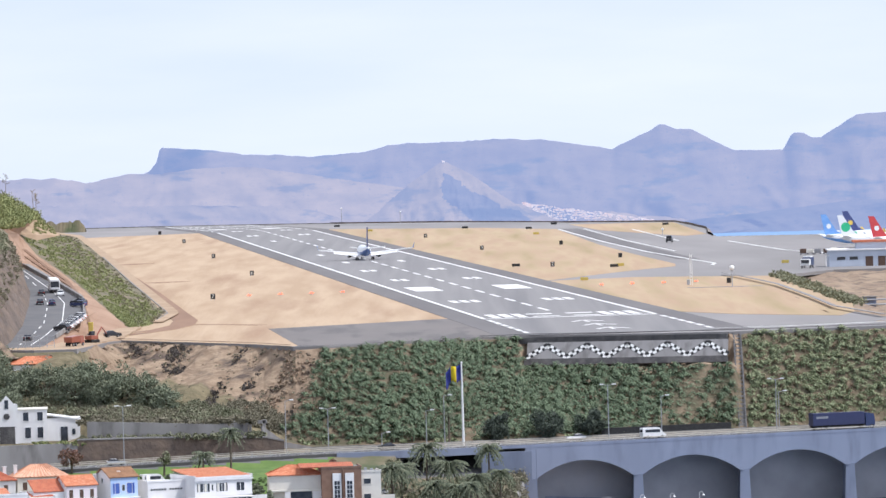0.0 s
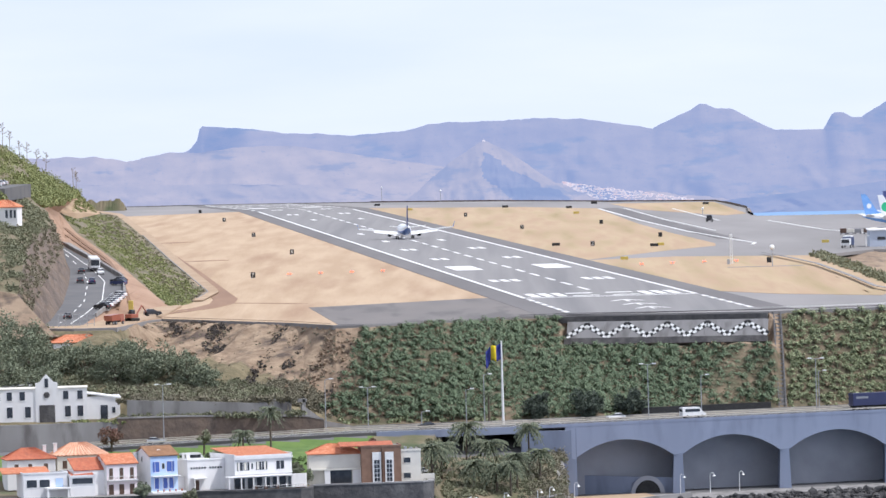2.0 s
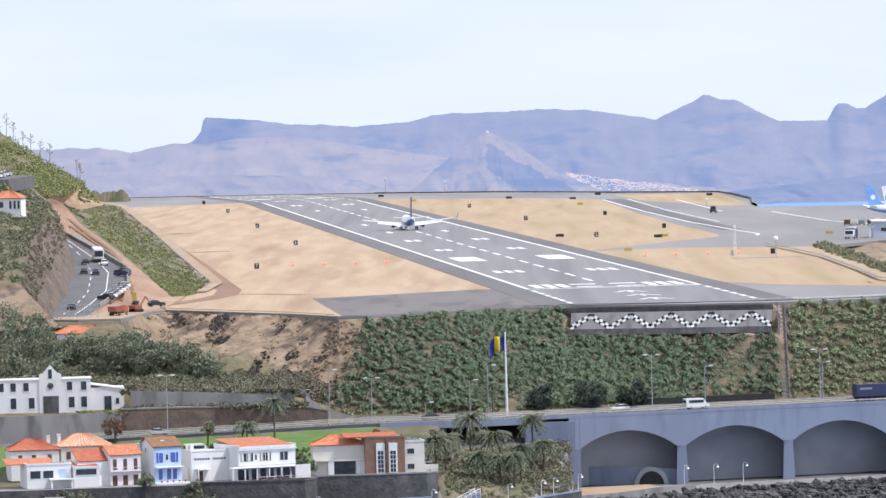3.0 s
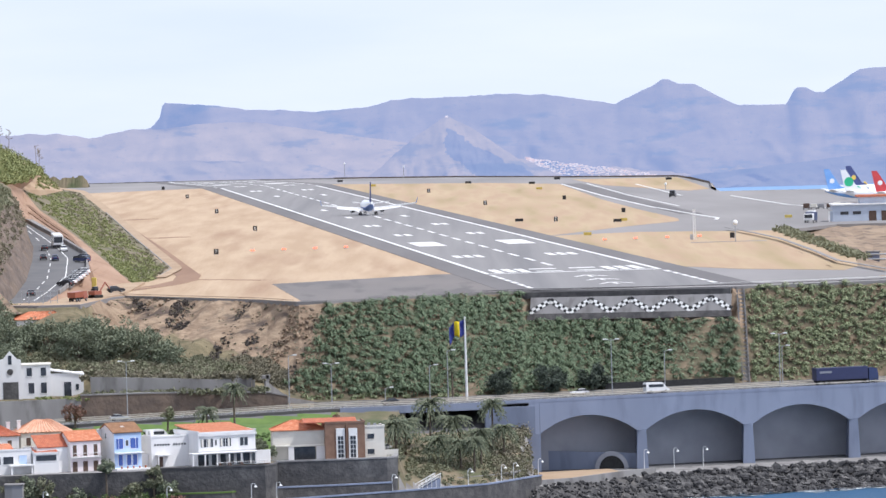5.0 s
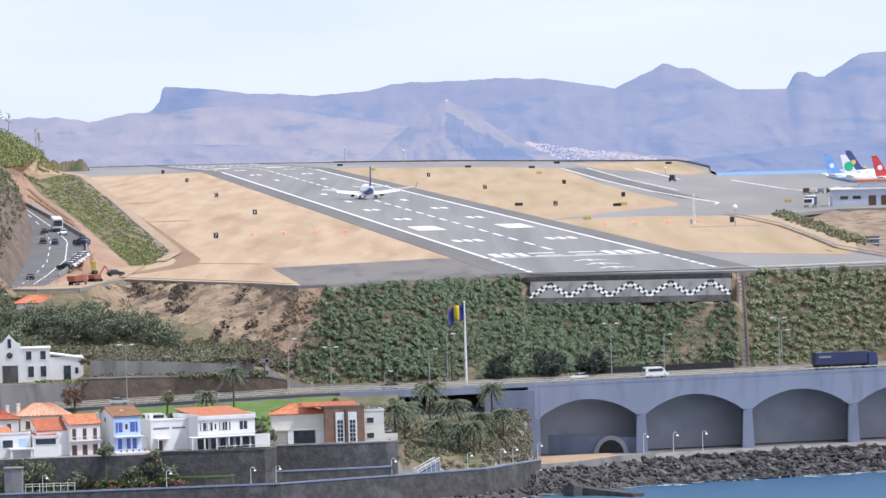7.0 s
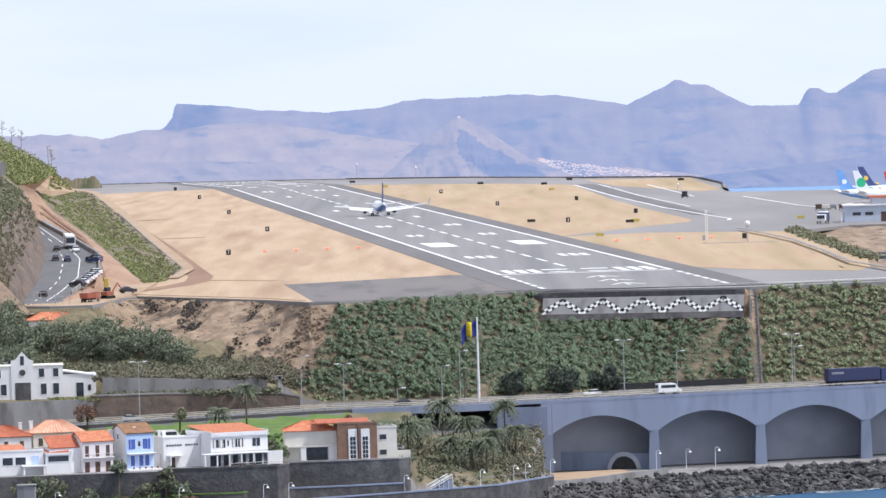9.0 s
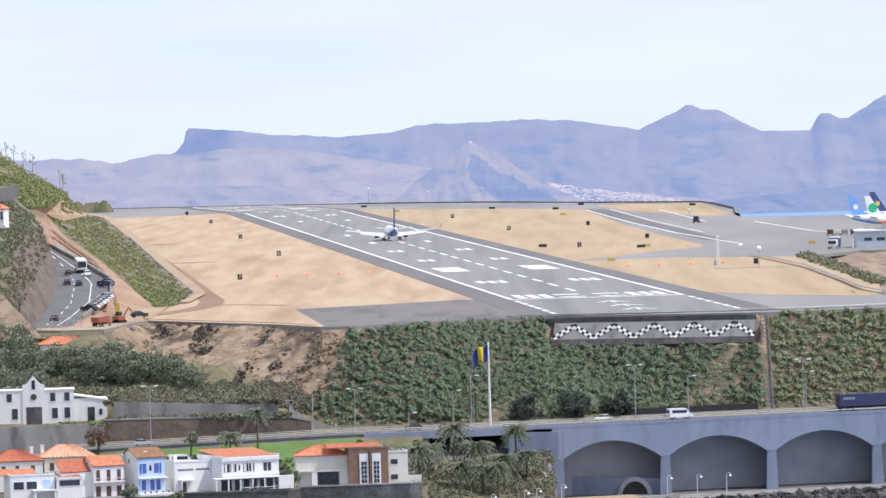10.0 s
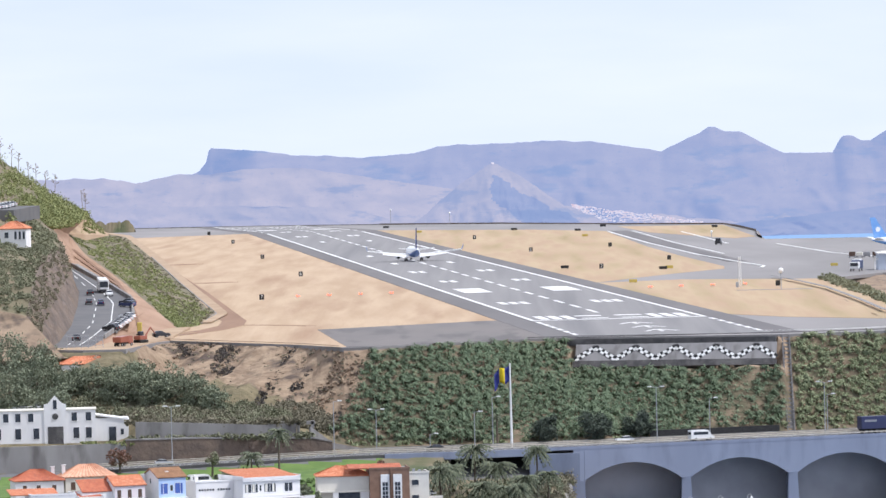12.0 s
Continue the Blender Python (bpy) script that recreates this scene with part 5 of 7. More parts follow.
def arch_wall():
    e = base_of("wall_arches", Matrix(), "blue-grey concrete sea wall with wide shallow arches", "wall", kind="structure")
    piers = [19.2 + 24.5 * k for k in range(8)]
    first = True
    for a, b in zip(piers, piers[1:]):
        bm = bmesh.new()
        n = 22
        x0, x1 = a + 1.0, b - 1.0
        fr, bk = [], []
        for k in range(n + 1):
            t = k / n
            x = x0 + (x1 - x0) * t
            z = 14.1 + 4.1 * (1 - (2 * t - 1) ** 2) ** 0.95
            f = front_y(x)
            fr.append((bm.verts.new((x, f, z)), bm.verts.new((x, f, 21.6))))
            bk.append(bm.verts.new((x, f + 11.2, z)))
        for k in range(n):
            bm.faces.new((fr[k][0], fr[k + 1][0], fr[k + 1][1], fr[k][1]))
        part("spandrel", bm, M_CONC, e)
        bm = bmesh.new()
        fr = []
        for k in range(n + 1):
            t = k / n
            x = x0 + (x1 - x0) * t
            z = 14.1 + 4.1 * (1 - (2 * t - 1) ** 2) ** 0.95
            f = front_y(x)
            fr.append((bm.verts.new((x, f + 0.01, z)), bm.verts.new((x, f + 11.2, z))))
        for k in range(n):
            bm.faces.new((fr[k][0], fr[k][1], fr[k + 1][1], fr[k + 1][0]))
        part("vault", bm, M_VAULT, e, "shaded vault underside")
        bm = boxes((x0 - 1.5, x1 + 1.5, 10.6, 11.1, 4.0, 21))
        for v in bm.verts:
            v.co.y += front_y(v.co.x)
        part("back_wall", bm, M_VAULT, e, "dark inner wall")
    for p in piers:
        bm = boxes((p - 1.0, p + 1.0, 0, 10.6, 3.5, 14.4))
        for v in bm.verts:
            if v.co.z < 6:
                v.co.x = p + (v.co.x - p) * 1.45
                v.co.y -= 0.5 if v.co.y < 1 else 0
            v.co.y += front_y(p)
        part("pier", bm, M_CONC, e)
        bm = boxes((p - 1.02, p + 1.02, 0, 1.0, 14.2, 21.6))
        for v in bm.verts:
            v.co.y += front_y(v.co.x)
        part("pier_head", bm, M_CONC, e)
    # low inner apron with a tunnel mouth in the first bay
    y = front_y(36) + 5.0
    bm = bmesh.new()
    pts = []
    for k in range(17):
        t = math.pi * k / 16
        pts.append((36.7 + 2.9 * math.cos(t), 5.2 + 3.3 * math.sin(t)))
    outer = [(36.7 + 3.9 * math.cos(math.pi * k / 16), 5.2 + 4.3 * math.sin(math.pi * k / 16)) for k in range(17)]
    A = [bm.verts.new((x, y - 0.9, z)) for x, z in pts]
    B = [bm.verts.new((x, y - 0.9, z)) for x, z in outer]
    C = [bm.verts.new((x, y + 4, z)) for x, z in pts]
    D = [bm.verts.new((x, y, z)) for x, z in outer]
    for k in range(16):
        bm.faces.new((A[k], A[k + 1], B[k + 1], B[k]))
        bm.faces.new((A[k + 1], A[k], C[k], C[k + 1]))
        bm.faces.new((B[k], B[k + 1], D[k + 1], D[k]))
    # black sheet added across the mouth stands for the shade inside
    bm2 = bmesh.new()
    bm2.faces.new([bm2.verts.new((x, y - 0.2, z)) for x, z in pts])
    part("tunnel_mouth", bm, M_VAULT, e, "small arched tunnel mouth")
    part("tunnel_dark", bm2, M_BLACK, e, "black sheet standing for the shade inside the tunnel")
    bm = bmesh.new()
    prism(bm, [(21, y + 0.2), (43, y + 0.2), (43, y + 0.8), (21, y + 0.8)], 4.5, 10.6)
    for v in bm.verts:
        if v.co.z > 9:
            v.co.z = 10.9 - 0.012 * (v.co.x - 30) ** 2
    part("inner_wall", bm, M_CONC, e)


arch_wall()


def viaduct():
    e = base_of("viaduct", Matrix(), "short concrete viaduct carrying the road over a lane", "bridge", kind="structure")
    for x in (-12.6, -10.0):
        for o in (2.5, 12.0):
            part("column", boxes((x - 0.6, x + 0.6, front_y(x) + o - 0.6, front_y(x) + o + 0.6, 12, 20.9), bev=0.1), M_CONC2, e)
    slab_between("deck", -24, 8, 0.6, 15.4, 20.5, 21.35, M_VAULT, "", "", parent=e)
    for x in (8.2, 19.5):
        part("abutment", boxes((x, x + 1.2, front_y(x) + 0.4, front_y(x) + 15, 6, 21.2)), M_CONC, e)
    part("wing_wall", boxes((8.4, 19.5, front_y(8), front_y(8) + 0.8, 12, 21.0)), M_CONC, e)
    part("west_abutment", boxes((-25, -22.5, front_y(-24), front_y(-24) + 15, 12, 21.2)), M_CONC2, e)
    part("back_wall", boxes((-22, 9, front_y(0) + 14.5, front_y(0) + 15.5, 12, 20.5)), M_VAULT, e)


viaduct()


# ---- street lamps and flag ----
def street_lamp(x, y, z, h, arms=2, label="tall grey double-armed street lamp by the road"):
    e = base_of("street_lamp", pose(x, y, z), label, "street lamp", "street lamps")
    part("pole", rod(bmesh.new(), (0, 0, 0), (0, 0, h), 0.13, 0.07), M_STEEL, e)
    for k in ((-1, 1) if arms == 2 else (1,)):
        bm = rod(bmesh.new(), (0, 0, h - 0.1), (k * 1.1, 0, h + 0.15), 0.05)
        part("arm", bm, M_STEEL, e)
        part("lamp_head", boxes((k * 1.0 - 0.05 if k > 0 else -1.9, 1.9 if k > 0 else -0.95, -0.2, 0.2, h + 0.05, h + 0.3), bev=0.05), M_WHITE, e)


for x, o, h, a in ((-71.3, 7.6, 13.0, 2), (-35.5, 15.8, 11.8, 1), (-26, 16.2, 9.5, 2), (-3.9, 16, 8.3, 1), (37.4, 7.6, 12.6, 2), (49.8, 16, 9.2, 1), (76.2, 7.6, 12.2, 2), (77.2, 16, 9.0, 1), (110, 7.6, 12.4, 2), (-14, 16.2, 3.6, 1), (0.2, 16, 11.5, 1)):
    street_lamp(x, front_y(x) + o, 21.9 + road_dz(x), h, a)


def prom_lamp(x, y, z):
    e = base_of("promenade_lamp", pose(x, y, z), "white swan-neck lamp on the seaside promenade", "street lamp", "promenade lamps")
    part("pole", rod(bmesh.new(), (0, 0, 0), (0, 0, 4.0), 0.08, 0.06), M_WHITE, e)
    bm = bmesh.new()
    for k in range(6):
        a, b = math.pi * k / 6, math.pi * (k + 1) / 6
        rod(bm, (0.45 - 0.45 * math.cos(a), 0, 4 + 0.45 * math.sin(a)), (0.45 - 0.45 * math.cos(b), 0, 4 + 0.45 * math.sin(b)), 0.05, n=6)
    part("neck", bm, M_WHITE, e)
    part("shade", rod(bmesh.new(), (0.9, 0, 3.65), (0.9, 0, 4.0), 0.38, 0.08), M_WHITE, e)


for x, dy in ((-42.2, 1.2), (-36.9, 3.0), (-12.4, 0.8), (4, 1.0), (11.3, 1.5), (14, 2.0), (19.6, 2.0), (-60, 1.0), (-86, 1.0)):
    prom_lamp(x, prom_y(x) + dy, 6.2)
for x in (44, 50.8, 57.5):
    prom_lamp(x, front_y(x) - 2.5, 5.4)

M_FLAGB = material("deep_blue_cloth", (0.03, 0.04, 0.20), (0.05, 0.06, 0.26), 1.0)
M_FLAGY = material("yellow_cloth", (0.72, 0.55, 0.02), (0.62, 0.46, 0.02), 1.0)


def flag():
    y = front_y(4.4) + 16.4
    e = base_of("flagpole", pose(4.4, y, 21.8), "tall white flagpole with a blue and yellow flag", "flagpole")
    part("pole", rod(bmesh.new(), (0, 0, 0), (0, 0, 18.8), 0.32, 0.16, n=12), M_WHITE, e)
    part("finial", ball(bmesh.new(), (0, 0, 18.9), 0.25, 1), M_WHITE, e)
    for k, (a, b, m, nm) in enumerate(((0, 1.15, M_FLAGB, "hoist_stripe"), (1.15, 2.5, M_FLAGY, "middle_stripe"), (2.5, 3.7, M_FLAGB, "fly_stripe"))):
        bm = bmesh.new()
        g = []
        for i in range(7):
            u = a + (b - a) * i / 6
            col = []
            for j in range(7):
                v = j / 6
                droop = 0.55 * u * (0.6 + 0.4 * v)
                col.append(bm.verts.new((-0.15 - u * 0.92, 0.55 * math.sin(u * 2.6 + 1.3 * v), 18.5 - v * 3.5 * (1 - 0.06 * u) - droop * (1.0 + 0.5 * math.sin(2.2 * u)))))
            g.append(col)
        for i in range(6):
            for j in range(6):
                bm.faces.new((g[i][j], g[i + 1][j], g[i + 1][j + 1], g[i][j + 1]))
        ob = part(nm, bm, m, e, smooth=True)
        so = ob.modifiers.new("cloth", "SOLIDIFY")
        so.thickness = 0.03


flag()


# ---- retaining walls and promenade ----
M_WALLW = material("white_lime_render", (0.80, 0.79, 0.78), (0.74, 0.73, 0.73), 0.4, rough=0.9, third=(0.66, 0.64, 0.62), scale3=0.5, cover3=(0.58, 0.8), stretch=(1, 1, 0.4))
M_WALLB = material("pale_blue_render", (0.42, 0.56, 0.80), (0.48, 0.60, 0.80), 0.6, rough=0.9)
M_WALLP = material("pale_pink_render", (0.74, 0.66, 0.68), (0.78, 0.71, 0.72), 0.6, rough=0.9)
M_WALLC = material("cream_render", (0.70, 0.67, 0.60), (0.64, 0.61, 0.55), 0.5, rough=0.9)
M_BROWN = material("brown_cladding", (0.20, 0.12, 0.085), (0.25, 0.155, 0.11), 0.8, rough=0.8)
M_TILE = material("orange_clay_tile", (0.56, 0.215, 0.115), (0.47, 0.17, 0.09), 0.7, third=(0.62, 0.31, 0.19), scale3=1.6, rough=0.85)
M_TILER = material("red_clay_tile", (0.42, 0.13, 0.075), (0.50, 0.18, 0.10), 0.8, third=(0.34, 0.12, 0.08), scale3=1.4, rough=0.85)
M_TILEP = material("pale_clay_tile", (0.66, 0.40, 0.28), (0.58, 0.31, 0.20), 0.9, rough=0.85)
M_TILEB = material("brown_clay_tile", (0.24, 0.13, 0.075), (0.32, 0.18, 0.10), 0.9, rough=0.85)
M_SHUT = material("dark_wood_shutter", (0.08, 0.05, 0.04), (0.12, 0.075, 0.055), 2.0, rough=0.6)
M_BLUEP = material("blue_shutter_paint", (0.06, 0.11, 0.38), (0.08, 0.14, 0.42), 2.0, rough=0.5)


def poly_wall(name, pts, z0, z1, th, mat, label, category="wall", cope=None):
    """A thick wall along (x, y) points, with a coping if asked."""
    e = base_of(name, Matrix(), label, category, kind="structure")

    def run(a, b, t):
        bm = bmesh.new()
        rows = []
        for i, (x, y) in enumerate(pts):
            p, q = pts[max(i - 1, 0)], pts[min(i + 1, len(pts) - 1)]
            d = Vector((q[0] - p[0], q[1] - p[1])).normalized()
            n = Vector((-d.y, d.x)) * t / 2
            zb = a[i] if isinstance(a, list) else a
            zt = b[i] if isinstance(b, list) else b
            rows.append([bm.verts.new((x - n.x, y - n.y, zb)), bm.verts.new((x - n.x, y - n.y, zt)), bm.verts.new((x + n.x, y + n.y, zt)), bm.verts.new((x + n.x, y + n.y, zb))])
        for r, s_ in zip(rows, rows[1:]):
            for i in range(4):
                j = (i + 1) % 4
                bm.faces.new((r[i], s_[i], s_[j], r[j]))
        for r in (rows[0], rows[-1]):
            bm.faces.new(r)
        bmesh.ops.recalc_face_normals(bm, faces=bm.faces[:])
        return bm

    part("face", run(z0, z1, th), mat, e)
    if cope:
        top = z1 if isinstance(z1, list) else [z1] * len(pts)
        part("coping", run([z - 0.02 for z in top], [z + 0.3 for z in top], th + 0.25), cope, e)
    return e


poly_wall("wall_villa", [(-62, 1552), (-50, 1552.3), (-39.4, 1552.6), (-37.6, 1555.5), (-37, 1563)], 5, 13.9, 0.8, M_STONE, "dark rubble-stone retaining wall below a villa", cope=M_STONE)
poly_wall("wall_brown_house", [(-37, 1560.5), (-24, 1561.5), (-13.5, 1564), (-11.8, 1566), (-11.4, 1572)], 5.5, 14.2, 0.8, M_STONE, "dark stone retaining wall below a brown house", cope=M_CONC2)
poly_wall("wall_low_terrace", [(-37, 1556), (-24, 1558.5), (-12.5, 1563)], 5.5, 8.9, 0.7, M_STONE, "low dark stone terrace wall", cope=M_CONC)
poly_wall("wall_west_terrace", [(-135, 1541), (-100, 1545.5), (-80, 1548.5), (-62, 1550.5)], 5, 13.7, 0.8, M_STONE, "dark stone terrace wall under the old houses")
poly_wall("wall_garden", [(-61, 1549.5), (-52, 1548.6), (-46.5, 1549.6), (-46, 1551.5)], 5.5, 8.6, 0.5, M_STONE, "low garden wall with a grassy top", cope=M_LAWN)
poly_wall("wall_sea_promenade", [(-135, 1528.5), (-60, prom_y(-60) - 0.2), (-36, prom_y(-36)), (-30, 1550.5), (-12, 1563), (-4, 1569.5), (8, 1579), (20, 1605)], -1, 6.9, 0.6, M_STONE, "dark sea wall along the promenade", cope=M_CONC)
poly_wall("wall_plaza", [(20, 1605), (27, 1611), (33, 1616.5), (39, 1625), (46, 1631.5)], -1, [6.0, 5.9, 6.2, 6.3, 6.4], 0.8, M_CONC2, "concrete edge of the small plaza by the sea")
poly_wall("wall_bank", [(-6, 1580), (2, 1584), (9, 1591), (14, 1600), (17, 1608)], 6, 8.1, 0.6, M_STONE, "low stone wall below the palms", cope=M_CONC2)
sx = [(x, front_y(x) + 16.4) for x in (-110, -95, -82)]
poly_wall("wall_church", sx, 17.5, 25.8, 0.7, M_CONC2, "tall grey concrete wall below the white hall")
poly_wall("wall_rock_cut", [(x, front_y(x) + 16.5) for x in (-82, -66, -52, -40, -36)], 19.0, [26.4, 26.3, 25.9, 25.4, 24.5], 1.0, M_ROCK, "dark rough rock face beside the road", cope=M_CONC2)
poly_wall("wall_upper_grey", [(-80, 1634.5), (-66, 1635), (-52, 1636), (-44, 1637.5)], 25, [30.2, 29.6, 28.8, 28.8], 0.6, M_CONC2, "stained grey concrete retaining wall under scrub")
e = base_of("pipe_frame", pose(-42, 1641, 23), "rusty brown concrete portal frame at the slope's foot", "frame", kind="structure")
for x in (-1.6, 1.6):
    part("pillar", boxes((x - 0.35, x + 0.35, -0.4, 0.4, -1, 6.3), bev=0.05), M_CONC2, e)
part("beam", boxes((-9, 2.2, -0.4, 0.4, 5.4, 6.2), bev=0.05), M_CONC2, e)
poly_wall("wall_ramp", [(-41, 1640), (-36, 1643), (-30, 1646)], 21, [28, 24, 22.6], 0.6, M_CONC2, "sloping concrete ramp wall beside the plantation")

poly_wall("wall_jetty", [(25.8, 1586.1), (28.9, 1589.0), (33.7, 1586.7), (40.9, 1578.9)], -1.5, [2.4, 1.8, 1.2, 0.7], 3.4, M_SHORE, "low dark stone jetty running into the surf")

BLOCK_TOP = 12.1
e = base_of("wall_terrace_block", pose(-94.1, 1538, 5), "grey rubble-stone terrace block with a paved top", "wall", kind="structure")
part("face", boxes((0, 3.8, 0, 5, 0, BLOCK_TOP - 5), bev=0.1), M_ZIG, e)
part("coping", boxes((-0.15, 4.0, -0.15, 5, BLOCK_TOP - 5.02, BLOCK_TOP - 4.75)), M_CONC2, e)
e = base_of("terrace_fence", pose(-89.9, 1541, 7.7, 0, 0, 9), "pale post-and-rail fence above the promenade", "fence")
for k in range(8):
    part("post", boxes((1.5 * k, 1.5 * k + 0.16, 0, 0.16, -3.0, 1.1)), M_WALLC, e)
for z in (0.35, 0.85):
    part("rail", boxes((0, 10.7, 0.02, 0.12, z, z + 0.14)), M_WALLC, e)

# plaza floor, promenade floor and stairs
def flat(name, pts, z, th, mat, label, category):
    bm = prism(bmesh.new(), pts, z - th, z)
    bmesh.ops.recalc_face_normals(bm, faces=bm.faces[:])
    me = bpy.data.meshes.new(name)
    bm.to_mesh(me)
    bm.free()
    me.materials.append(mat)
    return tagged(new(name, me), label, category, kind="structure")


flat("terrace_villa", [(-62, 1552.2), (-39.4, 1552.8), (-37.4, 1556), (-37, 1566), (-62, 1566)], 13.75, 0.8, M_CONC2, "paved terrace in front of the villa", "terrace")
flat("terrace_brown", [(-37, 1560.6), (-24, 1561.6), (-13.5, 1564), (-11.6, 1566), (-11.6, 1578), (-37, 1578)], 13.9, 0.8, M_CONC2, "paved terrace in front of the brown house", "terrace")
flat("terrace_west", [(-135, 1541.4), (-100, 1545.8), (-80, 1548.8), (-62, 1550.8), (-62, 1562), (-135, 1556)], 13.6, 0.8, M_CONC2, "paved terrace in front of the old houses", "terrace")
flat("pavement_plaza", [(17, 1606), (20, 1605.4), (27, 1611.4), (33, 1617), (39, 1625.4), (36, 1640), (20, 1634)], 5.95, 0.5, M_SAND, "pale sunlit paving of the seaside plaza", "pavement")
flat("pavement_promenade", [(-60, 1542.2), (-36, 1546.4), (-30, 1551), (-12, 1563.6), (8, 1579.6), (19.5, 1605.6), (17, 1607), (8, 1586), (-12, 1568), (-37, 1551.6), (-60, 1548)], 6.5, 0.4, M_CONC2, "grey paved seaside promenade", "pavement")
e = base_of("stairs", pose(-7, 1571, 6.4, 0, 0, 28), "stone stairs with pale handrails up the bank", "stairs", kind="structure")
for k in range(14):
    part("step", boxes((0.4 * k, 0.4 * k + 0.42, -0.2, 2.2, -0.5, 0.18 * (k + 1))), M_CONC, e)
for y in (-0.3, 2.3):
    bm = bmesh.new()
    rod(bm, (0, y, 1.1), (5.6, y, 3.6), 0.09)
    rod(bm, (0, y, 0.6), (5.6, y, 3.1), 0.06)
    for k in range(6):
        rod(bm, (1.1 * k, y, 0), (1.1 * k, y, 1.1 + 0.49 * k), 0.06)
    part("handrail", bm, M_WHITE, e)

# ---- boulders and surf ----
def rocks(name, spots_, mat, label, seed=3):
    rg = np.random.default_rng(seed)
    bm = bmesh.new()
    bmesh.ops.create_icosphere(bm, subdivisions=1, radius=1)
    bv = np.array([v.co[:] for v in bm.verts])
    bf = [[v.index for v in f.verts] for f in bm.faces]
    bm.free()
    vs, fs = [], []
    for x, y, z, r in spots_:
        sc = np.array([r * rg.uniform(0.8, 1.3), r * rg.uniform(0.7, 1.2), r * rg.uniform(0.6, 1.0)])
        q = bv * (1 + 0.28 * rg.normal(size=(len(bv), 1))) * sc
        a = rg.uniform(0, 6.28)
        q = np.stack([q[:, 0] * math.cos(a) - q[:, 1] * math.sin(a), q[:, 0] * math.sin(a) + q[:, 1] * math.cos(a), q[:, 2]], 1) + np.array([x, y, z])
        i = len(vs)
        vs += [tuple(t) for t in q]
        fs += [[i + t for t in f] for f in bf]
    thing(name, vs, fs, mat, label, "rocks", kind="stuff")


M_BOULD = material("basalt_boulders", (0.04, 0.039, 0.041), (0.17, 0.163, 0.158), 0.45, rough=0.85, bump=0.5, bump_scale=2, lo=0.45, hi=0.7)
_r = random.Random(9)
_sp = []
for k in range(4200):
    x = _r.uniform(16, 178) if k % 6 else _r.uniform(-100, 16)
    d = _r.uniform(0.5, 13.5)
    r = _r.uniform(0.35, 0.95) * (1.0 if x > 42 else 0.55)
    y = prom_y(x) - d
    _sp.append((x, y, max(ground_z(x, y), -0.6) + 0.2, r))
rocks("boulders", _sp, M_BOULD, "dark and pale grey boulders of the rock armour")
_sp = []
while len(_sp) < 700:
    x = _r.uniform(-92, -30)
    y0, y1 = foot_y(x), edge_y(x)
    y = _r.uniform(y0 + 2, y1 - 1)
    if noise.noise(((x - 0.5 * y) * 0.16, y * 0.05, 6)) < 0.18 and (y1 - y) > 9:
        continue
    if (y1 - y) <= 9 and noise.noise((x * 0.11, 1, 3)) < 0.0:
        continue
    _sp.append((x, y, ground_z(x, y) + 0.02, _r.uniform(0.12, 0.5)))
rocks("slope_rocks", _sp, M_SOIL, "dark rough rocks in the gullies of the bare slope", 4)
M_FOAM = material("sea_foam", (0.75, 0.79, 0.82), (0.55, 0.63, 0.70), 0.8, rough=0.8)


def surf():
    rg = random.Random(4)
    vs, fs = [], []
    for k in range(1000):
        x = rg.uniform(10, 175)
        y = prom_y(x) - 15.2 + 1.6 * math.sin(x * 0.35) - abs(rg.gauss(0, 1.6))
        i = len(vs)
        n = 7
        L, W = rg.uniform(0.6, 2.6), rg.uniform(0.3, 1.1)
        for j in range(n):
            t = 6.283 * j / n
            vs.append((x + L * math.cos(t) * rg.uniform(0.7, 1.2), y + W * math.sin(t) * rg.uniform(0.7, 1.3) + 0.8 * L * math.cos(t) * 0.8, 0.12))
        fs.append(list(range(i, i + n)))
    thing("surf", vs, fs, M_FOAM, "white surf foam along the rocks", "surf", kind="stuff")


surf()


# ---- houses ----
def roof_slope(parent, a, b, c, d, mat, name="roof", pitch=0.42):
    """A tiled slope: eave a to b, ridge d to c, with rounded rows running down it."""
    a, b, c, d = (Vector(v) for v in (a, b, c, d))
    n = max(3, int((b - a).length / pitch))
    nrm = (b - a).cross(d - a).normalized()
    if nrm.z < 0:
        nrm = -nrm
    bm = bmesh.new()
    rows = []
    for k in range(2 * n + 1):
        t = k / (2 * n)
        up = nrm * (0.24 * pitch if k % 2 else 0.0)
        rows.append((bm.verts.new(a.lerp(b, t) + up), bm.verts.new(d.lerp(c, t) + up), bm.verts.new(a.lerp(b, t) - nrm * 0.16), bm.verts.new(d.lerp(c, t) - nrm * 0.16)))
    for r, s_ in zip(rows, rows[1:]):
        bm.faces.new((r[0], s_[0], s_[1], r[1]))
        bm.faces.new((r[2], r[3], s_[3], s_[2]))
        bm.faces.new((r[0], r[2], s_[2], s_[0]))
        bm.faces.new((r[1], s_[1], s_[3], r[3]))
    for r in (rows[0], rows[-1]):
        bm.faces.new((r[0], r[1], r[3], r[2]))
    return part(name, bm, mat, parent)


